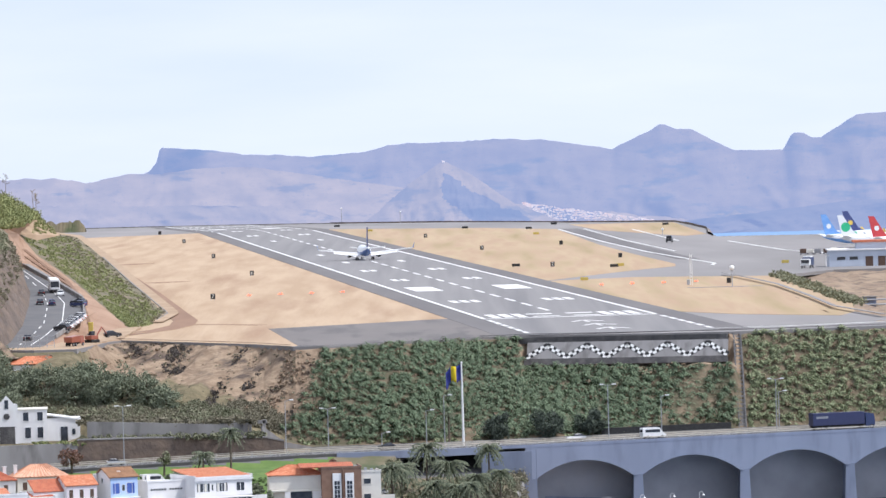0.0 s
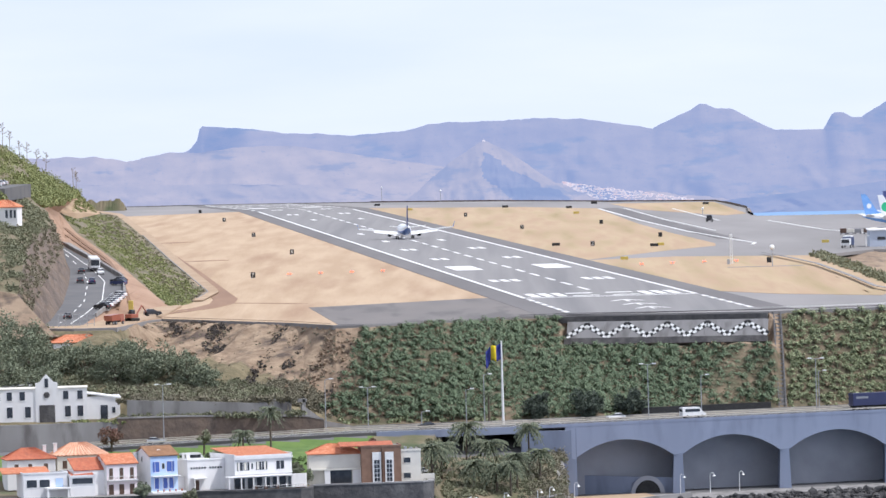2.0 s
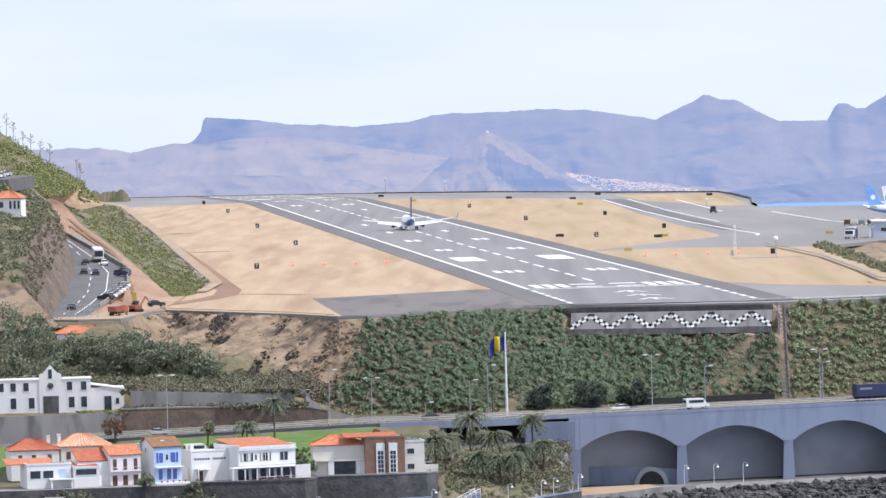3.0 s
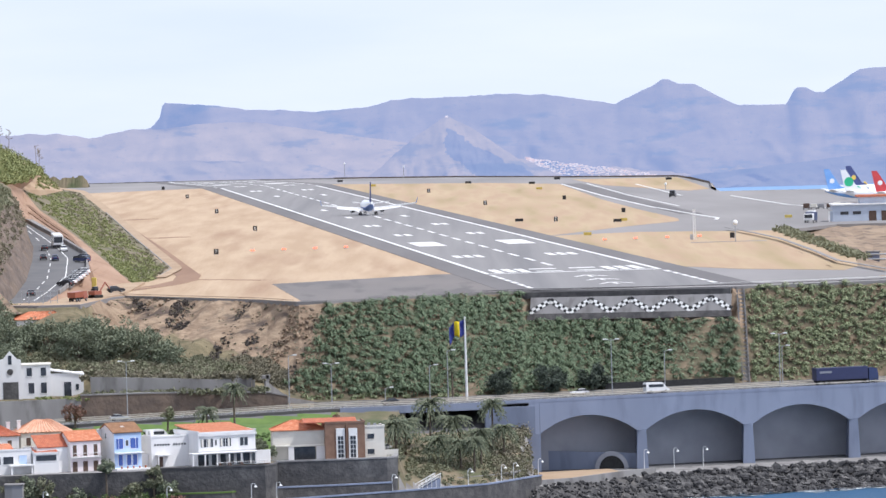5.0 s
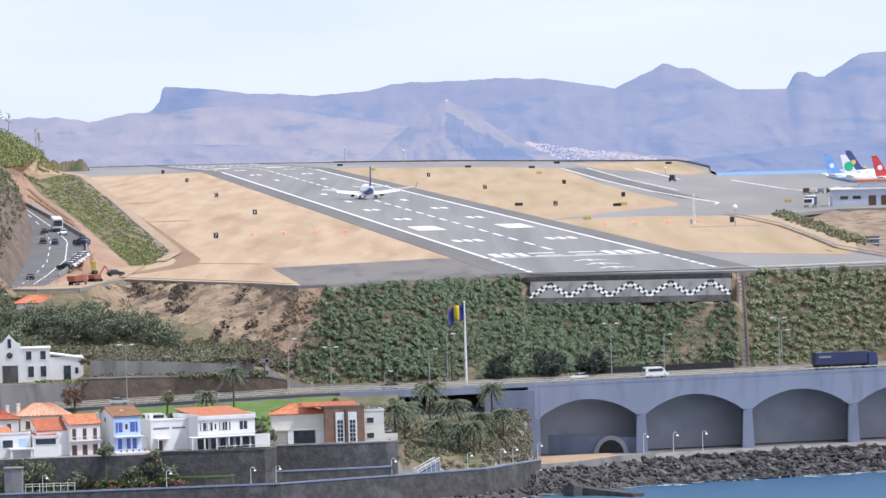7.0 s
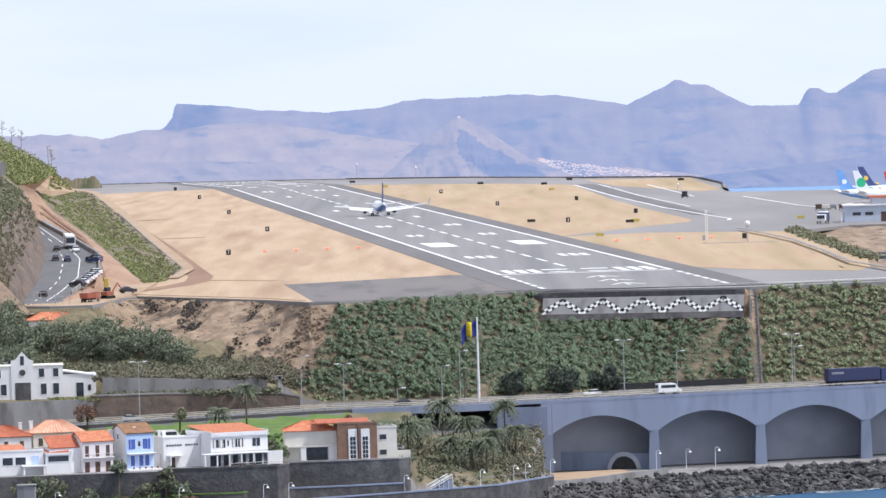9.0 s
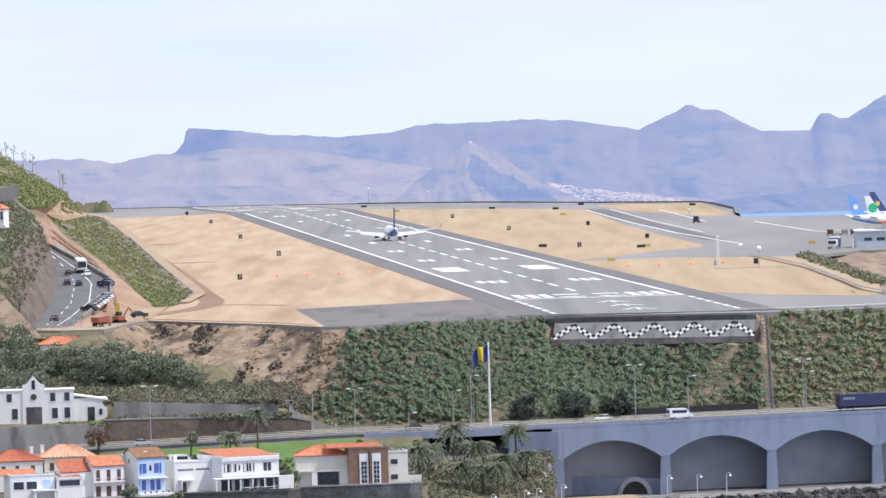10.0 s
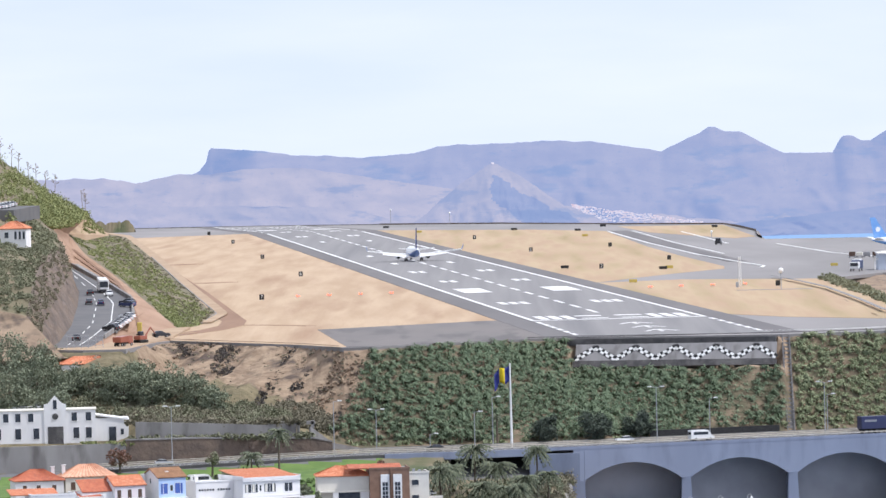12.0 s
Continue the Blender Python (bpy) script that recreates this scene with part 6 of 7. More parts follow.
def window(parent, face, u, z, w, h, depth, width, frame_mat=None, pane_mat=None, name="window"):
    """A framed opening on a face: f front (y=0), l left side (x=0), r right side (x=width)."""
    fm, pm = frame_mat or M_WHITE, pane_mat or M_GLASS
    bm = bmesh.new()
    t = 0.09
    for s_ in ((-w / 2 - t, -w / 2, -t, h + t), (w / 2, w / 2 + t, -t, h + t), (-w / 2, w / 2, h, h + t), (-w / 2, w / 2, -t, 0)):
        box(bm, s_[0], s_[1], -0.09, 0.05, s_[2], s_[3])
    place = {"f": pose(u, 0, z), "l": pose(0, u, z, 0, 0, -90), "r": pose(width, u, z, 0, 0, 90)}[face]
    fr = part(name, bm, fm, parent)
    fr.matrix_basis = place
    part("pane", boxes((-w / 2, w / 2, -0.065, 0.03, 0, h)), pm, fr)
    return fr


def house(m, w, d, h, wall, roof="gable", rise=1.6, roof_mat=None, label="", over=0.35, front=None, name="house", pitch=0.42):
    """Front on y=0 looking to -y, body 0..w by 0..d."""
    e = base_of(name, m, label, "house", "houses by the sea")
    bm = bmesh.new()
    if roof == "gable":
        prof = [(0, -1.5), (d, -1.5), (d, h), (d / 2, h + rise), (0, h)]
        A = [bm.verts.new((0, y, z)) for y, z in prof]
        B = [bm.verts.new((w, y, z)) for y, z in prof]
        bm.faces.new(A)
        bm.faces.new(B[::-1])
        for i in range(5):
            j = (i + 1) % 5
            bm.faces.new((A[j], A[i], B[i], B[j]))
        bmesh.ops.recalc_face_normals(bm, faces=bm.faces[:])
    else:
        box(bm, 0, w, 0, d, -1.5, h)
    part("wall", bm, wall, e)
    if front:
        part("front", boxes((0.02, w - 0.02, -0.03, 0.04, -1.4, h - 0.02)), front, e)
    o = over
    if roof == "gable":
        k = rise / (d / 2)
        roof_slope(e, (-o, -o, h - o * k + 0.15), (w + o, -o, h - o * k + 0.15), (w + o, d / 2, h + rise + 0.15), (-o, d / 2, h + rise + 0.15), roof_mat)
        roof_slope(e, (-o, d + o, h - o * k + 0.15), (w + o, d + o, h - o * k + 0.15), (w + o, d / 2, h + rise + 0.15), (-o, d / 2, h + rise + 0.15), roof_mat)
    elif roof == "hip":
        r = min(w, d) / 2 - 0.2
        p = [(-o, -o, h + 0.1), (w + o, -o, h + 0.1), (w + o, d + o, h + 0.1), (-o, d + o, h + 0.1)]
        q0, q1 = ((r, d / 2, h + rise), (w - r, d / 2, h + rise)) if w >= d else ((w / 2, r, h + rise), (w / 2, d - r, h + rise))
        if w >= d:
            quads = ((p[0], p[1], q1, q0), (p[2], p[3], q0, q1), (p[3], p[0], q0, q0), (p[1], p[2], q1, q1))
        else:
            quads = ((p[0], p[1], q0, q0), (p[2], p[3], q1, q1), (p[3], p[0], q0, q1), (p[1], p[2], q1, q0))
        for a, b, c, dd in quads:
            roof_slope(e, a, b, c, dd, roof_mat, pitch=pitch)
    elif roof == "shed":
        part("parapet", boxes((-0.15, w + 0.15, -0.15, 0.1, h - 0.1, h + 0.35), (-0.15, 0.1, -0.15, d, h - 0.1, h + 0.6), (w - 0.1, w + 0.15, -0.15, d, h - 0.1, h + 0.6)), M_WALLW, e)
        roof_slope(e, (0.15, 0.15, h + 0.25), (w - 0.15, 0.15, h + 0.25), (w - 0.15, d, h + rise), (0.15, d, h + rise), roof_mat)
    elif roof == "flat":
        part("parapet", boxes((-0.1, w + 0.1, -0.1, 0.15, h, h + 0.4), (-0.1, 0.15, 0.15, d, h, h + 0.4), (w - 0.15, w + 0.1, 0.15, d, h, h + 0.4)), wall, e)
        part("roof", boxes((0, w, 0, d, h - 0.05, h + 0.1)), M_CONC2, e)
    return e


def chimney(e, x, y, z, h=1.3):
    part("chimney", boxes((x - 0.35, x + 0.35, y - 0.35, y + 0.35, z - 1, z + h), (x - 0.45, x + 0.45, y - 0.45, y + 0.45, z + h, z + h + 0.15)), M_WALLW, e)


# white villa with an orange roof
v = house(pose(-53.6, 1560, 13.7, 0, 0, 24), 13.2, 14, 7.0, M_WALLW, "shed", 1.5, M_TILE, "white two-storey villa with a bright orange roof above a stone wall")
for u, w in ((1.9, 2.9), (6.2, 2.6), (10.5, 1.8)):
    window(v, "f", u, 4.1, w, 1.8, 14, 13.2)
window(v, "f", 4.0, 4.4, 0.4, 1.2, 14, 13.2)
for u, w in ((1.0, 2.4), (3.6, 1.4), (5.6, 1.3), (7.4, 1.3), (9.2, 1.0), (11.0, 1.5), (12.6, 0.8)):
    window(v, "f", u, 0.2, w, 2.3, 14, 13.2, name="glazed_door")
part("canopy", boxes((-2.5, 12.8, -2.3, -0.05, 2.75, 3.0), bev=0.04), M_WALLW, v)
for x in (-2.2, 0.6, 3.4, 6.2, 9.0, 12.4):
    part("post", boxes((x - 0.14, x + 0.14, -2.2, -1.95, 0, 2.76)), M_WALLW, v)
part("terrace", boxes((-3, 16, -5, -0.06, -0.6, 0.05)), M_TILEP, v, "pale pink tiled terrace")
part("boundary_wall", boxes((13.4, 16.8, 0.4, 0.7, -1, 2.9)), M_WALLW, v)
part("wing", boxes((-8.6, -0.02, 5.8, 14, -1.5, 6.4)), M_WALLW, v)
part("wing_parapet", boxes((-8.7, -0.02, 5.7, 5.95, 6.4, 6.75), (-8.7, -8.45, 5.95, 14, 6.4, 6.75)), M_WALLW, v)
bm = bmesh.new()
for k in range(12):
    if k != 6:
        box(bm, -7.9 + 0.62 * k, -7.5 + 0.62 * k, 5.74, 5.9, 4.6, 5.0)
part("vents", bm, M_GLASS, v, "row of small square vents")
part("porch", boxes((-7.8, -4.6, 3.9, 5.78, 2.55, 2.75), (-7.8, -7.6, 3.9, 4.1, -0.5, 2.56)), M_WALLW, v)
part("wing_door", boxes((-7.2, -6.0, 5.72, 5.9, -0.2, 2.2)), M_SHUT, v)
part("yard_wall", boxes((-12.4, -8.7, 7.4, 7.8, -1.5, 3.0)), M_WALLW, v)
chimney(v, -6, 12, 6.8, 0.7)

for u in (1.0, 1.9, 2.8, 5.6, 6.2, 6.8, 10.5):
    part("mullion", boxes((u - 0.05, u + 0.05, -0.11, 0.0, 4.1, 5.9)), M_WHITE, v)
for u, w in ((0.9, 0.5), (2.4, 0.5), (5.3, 0.4), (7.0, 0.4)):
    part("curtain", boxes((u - w / 2, u + w / 2, -0.075, 0.0, 4.15, 5.85)), M_WALLC, v, "pale curtain behind the pane")
part("eave_band", boxes((-0.2, 13.4, -0.35, -0.05, 6.5, 6.8)), M_WALLW, v)
part("sill_band", boxes((-0.1, 13.3, -0.22, -0.05, 3.3, 3.5)), M_WALLW, v)
bm = bmesh.new()
for k in range(22):
    rod(bm, (2 + 0.62 * k, -4.9, 0.05), (2 + 0.62 * k, -4.9, 0.95), 0.03, n=4)
rod(bm, (2, -4.9, 0.95), (15.1, -4.9, 0.95), 0.05, n=4)
part("railing", bm, M_STEEL, v, "thin metal terrace railing")
for x in (3.0, 5.2, 8.0):
    part("terrace_chair", boxes((x, x + 0.6, -4.2, -3.6, 0.05, 0.5), (x, x + 0.6, -3.7, -3.6, 0.5, 1.0)), M_SHUT, v)

# blue house
b = house(pose(-71.6, 1558, 13.7, 0, 0, 27), 6.4, 8.2, 7.9, M_WALLW, "gable", 1.8, M_TILEB, "tall narrow house with a pale blue front and brown tile roof", front=M_WALLB)
for u, w in ((1.6, 1.0), (4.4, 1.2)):
    window(b, "f", u, 4.4, w, 2.2, 8, 6.4, M_WHITE, M_BLUEP)
window(b, "f", 3.0, 5.0, 0.6, 1.2, 8, 6.4, M_WHITE)
for u, w in ((1.4, 1.0), (3.4, 1.0), (4.8, 1.0)):
    window(b, "f", u, 0.8, w, 2.3, 8, 6.4, M_WHITE, M_BLUEP, "door")
window(b, "l", 4.1, 6.6, 0.6, 1.0, 8, 6.4)
window(b, "l", 2.4, 0.5, 0.8, 1.8, 8, 6.4)
part("balcony", boxes((0, 6.6, -1.3, -0.06, 3.4, 3.6)), M_WALLW, b)
part("porch_base", boxes((-0.5, 7.4, -2.2, -0.06, -2.2, 0.25)), M_WALLW, b)
for u in (0.75, 5.35):
    part("shutter", boxes((u - 0.22, u + 0.22, -0.16, -0.1, 4.4, 6.6)), M_BLUEP, b, "blue wooden shutter")
for k in range(5):
    part("flower_pot", rod(bmesh.new(), (0.8 + 1.4 * k, -1.9, 0.25), (0.8 + 1.4 * k, -1.9, 0.7), 0.16, 0.24, n=8), M_TILER, b)
chimney(b, -0.6, 6.5, 7.2, 1.2)
chimney(b, -2.6, 7.0, 6.4, 1.2)
part("skylight", boxes((2.5, 3.3, 2.0, 2.8, 8.95, 9.15)), M_WHITE, b)

# pink and white house
p = house(pose(-80.9, 1556, 13.3, 0, 0, 25), 7.0, 7.2, 6.9, M_WALLW, "gable", 1.9, M_TILE, "white and pink house with an orange gable roof and dark shutters", front=M_WALLP)
for u in (1.0, 3.4, 5.8):
    window(p, "f", u, 3.6, 0.9, 2.4, 7, 7.0, M_WHITE, M_SHUT)
    window(p, "f", u, 0.1, 0.9, 2.3, 7, 7.0, M_SHUT, M_SHUT, "door")
part("balcony", boxes((0, 7.0, -0.9, -0.06, 3.3, 3.45), (0, 7.0, -0.92, -0.86, 4.2, 4.28)), M_WALLW, p)
bm = bmesh.new()
for k in range(24):
    rod(bm, (0.05 + 0.3 * k, -0.88, 3.45), (0.05 + 0.3 * k, -0.88, 4.25), 0.025, n=4)
part("balcony_railing", bm, M_SHUT, p, "thin dark balcony railing")
part("string_course", boxes((-0.05, 7.05, -0.1, -0.03, 3.05, 3.2)), M_WALLW, p)
bm = rod(bmesh.new(), (-0.1, 3.6, 7.2), (0.05, 3.6, 7.2), 0.35, n=14)
part("round_vent", bm, M_GLASS, p)
for y, z in ((2.2, 3.8), (5.2, 3.8), (5.2, 0.4)):
    window(p, "l", y, z, 0.8, 1.7, 7, 7.0, M_SHUT, M_SHUT)
roof_slope(p, (-7.0, 1.2, 5.8), (-0.05, 1.2, 5.8), (-0.05, 5.0, 8.3), (-7.0, 5.0, 8.3), M_TILER, "side_roof")
part("side_block", boxes((-7.0, -0.02, 1.4, 6.5, -1.5, 5.8)), M_WALLW, p)
part("deck", boxes((-1, 8.6, -2.2, -0.06, -0.3, 0.0)), M_WALLP, p)
for x in (0.5, 4, 8):
    part("column", boxes((x - 0.2, x + 0.2, -2.0, -1.6, -7, -0.3)), M_CONC2, p)

# hip-roofed houses behind
q = house(pose(-92.5, 1576, 15.5, 0, 0, 14), 11, 8, 5.6, M_WALLC, "hip", 2.6, M_TILEP, "cream house with a pale striped hip tile roof", pitch=0.85)
for u in (1.6, 4.4, 7.2, 9.8):
    window(q, "f", u, 2.9, 1.0, 1.7, 8, 11, M_WALLC, M_SHUT)
chimney(q, 0.5, 5, 6.5, 1.6)
q = house(pose(-103, 1570, 15.8, 0, 0, 12), 10.5, 8, 5.0, M_WALLW, "hip", 2.4, M_TILER, "white house with a red hip tile roof")
for u in (2.0, 5.0, 8.4):
    window(q, "f", u, 2.4, 0.9, 1.7, 8, 10.5, M_WALLW, M_SHUT)
chimney(q, 9.0, 5.5, 6.3, 1.4)
# low modern houses at the terrace edge
q = house(pose(-98.5, 1552, 13.2, 0, 0, 14), 9.6, 8, 5.4, M_WALLW, "flat", 1, None, "low white modern house with a flat roof and wide windows")
for u in (1.8, 4.6):
    window(q, "f", u, 2.6, 2.2, 1.6, 8, 9.6)
window(q, "f", 7.8, 2.4, 1.6, 2.0, 8, 9.6, M_WHITE, M_WALLB)
roof_slope(q, (-4, 2.5, 5.6), (6.4, 2.5, 5.6), (6.4, 7.8, 6.6), (-4, 7.8, 6.6), M_TILE, "roof_strip")
part("stilts", boxes((4.8, 5.2, -2.0, -1.6, -2, 2.2), (9.2, 9.6, -2.0, -1.6, -2, 2.2), (4.6, 9.8, -2.2, -0.06, 2.2, 2.5)), M_WALLW, q)
q = house(pose(-88.6, 1553, 13.6, 0, 0, 12), 5.4, 5, 4.2, M_WALLW, "shed", 1.3, M_TILER, "small white annexe with a red tile roof and glazed balcony")
window(q, "f", 2.7, 2.7, 4.4, 1.2, 5, 5.4)

# brown house with white door panels
g = house(pose(-38.0, 1572, 13.8, 0, 0, 4), 11.6, 9, 6.4, M_WALLC, "hip", 2.1, M_TILE, "cream house with an orange hip roof beside a brown block")
# dark panel on the flat wall face stands for a recess's shade
part("recess", boxes((4.6, 9.2, -0.06, 0.1, -0.3, 2.9)), M_GLASS, g, "dark panel painting the shade of a ground-floor recess")
part("band", boxes((-0.1, 11.6, -1.0, -0.06, 3.0, 3.3)), M_WALLC, g)
part("ground_pillar", boxes((3.3, 4.5, -0.9, -0.06, -1, 3.0)), M_WALLW, g)
part("ground_pillar", boxes((9.4, 11.4, -0.6, -0.06, -1, 3.0)), M_WALLW, g)
g2 = house(pose(-26.6, 1570.5, 13.6, 0, 0, 6), 8.6, 9, 8.0, M_BROWN, "flat", 1, None, "brown clad house block with tall white door panels")
for x in (3.3, 6.0):
    part("door_panel", boxes((x - 0.95, x + 0.95, -0.22, -0.02, -0.8, 6.9), bev=0.03), M_WHITE, g2, "tall white panel")
    for k in range(5):
        for c in (-0.32, 0.32):
            part("pane", boxes((x + c - 0.26, x + c + 0.26, -0.27, -0.2, 0.6 + k * 0.95, 1.4 + k * 0.95)), M_GLASS, g2)
part("fin", boxes((4.55, 4.75, -0.6, -0.02, -0.8, 7.9)), M_BROWN, g2)
roof_slope(g2, (-4.6, 0.3, 8.3), (7.0, 0.3, 8.3), (7.0, 5, 9.0), (-4.6, 5, 9.0), M_TILER, "roof_strip")
g3 = house(pose(-18.2, 1572, 13.8, 0, 0, 8), 4.4, 8, 6.7, M_WALLC, "flat", 1, None, "cream annexe with small dark windows")
for z in (0.9, 4.2):
    window(g3, "f", 1.4, z, 1.5, 1.1, 8, 4.4, M_WALLC)
part("yard_wall", boxes((4.4, 7.4, 0.5, 0.8, -1, 1.7)), M_WALLC, g3)
part("flue", boxes((1.0, 1.6, 1.5, 2.1, 6.6, 7.6), (2.4, 3.0, 2.2, 2.8, 6.6, 7.4)), M_STEEL, g3)

# white hall with a stepped gable
c = base_of("hall", pose(-103.2, 1640, 25.7, 0, 0, 4), "long white hall with a small bell gable and dark windows", "building")
part("wall", boxes((-12, 14.0, 0, 9, -1, 7.2)), M_WALLW, c)
part("roof", boxes((-12.2, 14.2, -0.15, 9, 7.2, 7.45)), M_WALLC, c)
bm = bmesh.new()
prof = [(2.4, 7.1), (7.4, 7.1), (7.4, 8.6), (6.5, 8.8), (4.9, 10.6), (3.3, 8.8), (2.4, 8.6)]
A = [bm.verts.new((x, -0.25, z)) for x, z in [(2.4, -0.8), (7.4, -0.8)] + prof[1:] + prof[:1]]
B = [bm.verts.new((x, 0.4, z)) for x, z in [(2.4, -0.8), (7.4, -0.8)] + prof[1:] + prof[:1]]
bm.faces.new(A)
bm.faces.new(B[::-1])
for i in range(len(A)):
    j = (i + 1) % len(A)
    bm.faces.new((A[j], A[i], B[i], B[j]))
bmesh.ops.recalc_face_normals(bm, faces=bm.faces[:])
part("gable", bm, M_WALLW, c)
part("bell_opening", boxes((4.5, 5.3, -0.32, 0.5, 7.6, 9.6)), M_GLASS, c)
part("clock", rod(bmesh.new(), (4.9, -0.4, 5.9), (4.9, -0.2, 5.9), 0.7, n=16), M_STONE, c)
part("portal", boxes((3.2, 6.7, -0.34, -0.2, -0.8, 3.6)), M_STONE, c, "dark grey portal")
for u in (-9.0, -6.2, -3.5, -0.6, 9.2, 12.4):
    window(c, "f", u, 4.8, 1.2, 1.9, 9, 14, M_WALLW, M_GLASS)
for u in (-8.0, -3.5, 0.6, 9.6, 12.4):
    window(c, "f", u, 0.9, 1.3, 2.4, 9, 14, M_WALLW, M_GLASS)
part("annexe", boxes((14.02, 21.4, 1.0, 8, -1, 5.2)), M_WALLW, c)
bm = boxes((13.9, 21.6, 0.8, 8.2, 5.2, 5.5))
for v_ in bm.verts:
    v_.co.z += 0.6 - (v_.co.x - 14) * 0.16
part("annexe_roof", bm, M_WALLW, c)
part("annexe_door", boxes((17.0, 18.6, 0.9, 1.05, 0, 3.2)), M_GLASS, c)
part("annexe_window", boxes((19.6, 20.3, 0.92, 1.05, 1.4, 2.7)), M_GLASS, c)

# small red-roofed house below the hill road, and a house on the shelf
q = house(pose(-99.5, 1692, 38.6, 0, 0, 10), 12, 7, 2.6, M_WALLW, "hip", 1.8, M_TILE, "low white house with an orange hip roof among trees")
window(q, "f", 7, 0.8, 0.8, 1.0, 7, 12)
window(q, "f", 9, 0.8, 0.8, 1.0, 7, 12)
q = house(pose(-123.0, 1832, 67.2, 0, 0, -8), 7.2, 6, 3.2, M_WALLW, "hip", 1.9, M_TILE, "white cottage with an orange hip roof on the hill")
window(q, "f", 2.2, 1.0, 1.0, 1.4, 7, 8)
for u in (4.5, 5.6, 6.6):
    window(q, "f", u, 0.6, 0.6, 2.0, 7, 8)


# ---- vehicles ----
M_TYRE = material("black_rubber", (0.02, 0.02, 0.02), (0.035, 0.035, 0.035), 3.0, rough=0.9)
M_RIM = material("grey_wheel_metal", (0.35, 0.35, 0.36), (0.28, 0.28, 0.29), 3.0, rough=0.4, metal=0.7)
PAINTS = {k: material(k + "_car_paint", c, tuple(v * 0.9 for v in c), 1.0, rough=0.3, spec=0.5) for k, c in (
    ("white", (0.78, 0.78, 0.78)), ("black", (0.025, 0.025, 0.03)), ("navy", (0.03, 0.045, 0.12)), ("silver", (0.48, 0.49, 0.50)), ("red", (0.45, 0.04, 0.03)), ("orange", (0.32, 0.105, 0.065)), ("trailer_blue", (0.035, 0.04, 0.10)))}


def loft_body(bm, prof, half, inset=0.0):
    """A body from a side outline (y along, z up), its upper edge drawn in by inset."""
    zs = [z for _, z in prof]
    z0, z1 = min(zs), max(zs)
    A, B = [], []
    for y, z in prof:
        k = half - inset * max(0.0, (z - z0) / (z1 - z0))
        A.append(bm.verts.new((-k, y, z)))
        B.append(bm.verts.new((k, y, z)))
    bm.faces.new(A)
    bm.faces.new(B[::-1])
    for i in range(len(A)):
        j = (i + 1) % len(A)
        bm.faces.new((A[j], A[i], B[i], B[j]))
    bmesh.ops.recalc_face_normals(bm, faces=bm.faces[:])
    return bm


def wheels(e, half, ys, r=0.32):
    for y in ys:
        for s_ in (-1, 1):
            w = part("wheel", rod(bmesh.new(), (s_ * (half - 0.2), y, r), (s_ * (half + 0.02), y, r), r, n=14), M_TYRE, e)
            part("rim", rod(bmesh.new(), (s_ * (half - 0.1), y, r), (s_ * (half + 0.04), y, r), r * 0.6, n=10), M_RIM, w)


def car(m, paint, label, suv=False, group="cars"):
    """Nose towards +y."""
    e = base_of("car", m, label, "car", group)
    h = 0.15 if suv else 0.0
    part("body", loft_body(bmesh.new(), [(-2.1, 0.35), (2.1, 0.35), (2.12, 0.7), (1.9, 0.86 + h), (0.9, 0.98 + h), (-1.9, 1.02 + h), (-2.12, 0.9)], 0.88, 0.06), PAINTS[paint], e)
    part("cabin", loft_body(bmesh.new(), [(-1.85, 1.0 + h), (0.95, 0.96 + h), (0.15, 1.42 + h), (-1.2, 1.46 + h)], 0.78, 0.16), M_GLASS, e, "dark car windows")
    part("roof", loft_body(bmesh.new(), [(-1.25, 1.44 + h), (0.2, 1.41 + h), (0.1, 1.48 + h), (-1.15, 1.51 + h)], 0.64, 0.05), PAINTS[paint], e)
    for s_ in (-0.65, 0.65):
        part("tail_light", boxes((s_ - 0.16, s_ + 0.16, -2.16, -2.08, 0.7, 0.85)), PAINTS["red"], e)
        part("headlight", boxes((s_ - 0.18, s_ + 0.18, 2.05, 2.14, 0.62, 0.76)), M_WHITE, e)
    wheels(e, 0.88, (-1.3, 1.3))
    return e


def van(m, paint, label):
    e = base_of("van", m, label, "van", "vans")
    part("body", loft_body(bmesh.new(), [(-2.9, 0.4), (2.8, 0.4), (2.85, 0.95), (2.1, 1.35), (1.35, 2.35), (1.0, 2.5), (-2.85, 2.5), (-2.95, 2.3)], 1.0, 0.08), PAINTS[paint], e)
    for s_ in (-1, 1):
        part("side_window", boxes((s_ * 0.97 - 0.03, s_ * 0.97 + 0.03, -2.3, 1.3, 1.45, 2.1)), M_GLASS, e)
    part("windscreen", loft_body(bmesh.new(), [(2.12, 1.4), (2.16, 1.4), (1.46, 2.28), (1.42, 2.28)], 0.86, 0.05), M_GLASS, e)
    part("rear_window", boxes((-0.75, 0.75, -2.97, -2.9, 1.5, 2.1)), M_GLASS, e)
    wheels(e, 1.0, (-1.8, 1.8), 0.36)
    return e


def on_road(x, lane, nose=1):
    """A pose on the expressway at x; nose 1: heading to +x."""
    k = 0.4 if x > 0 else 0.2
    ang = math.degrees(math.atan(k)) - 90 * nose
    return pose(x, front_y(x) + lane, 22.02 + road_dz(x), 0, 0, ang)


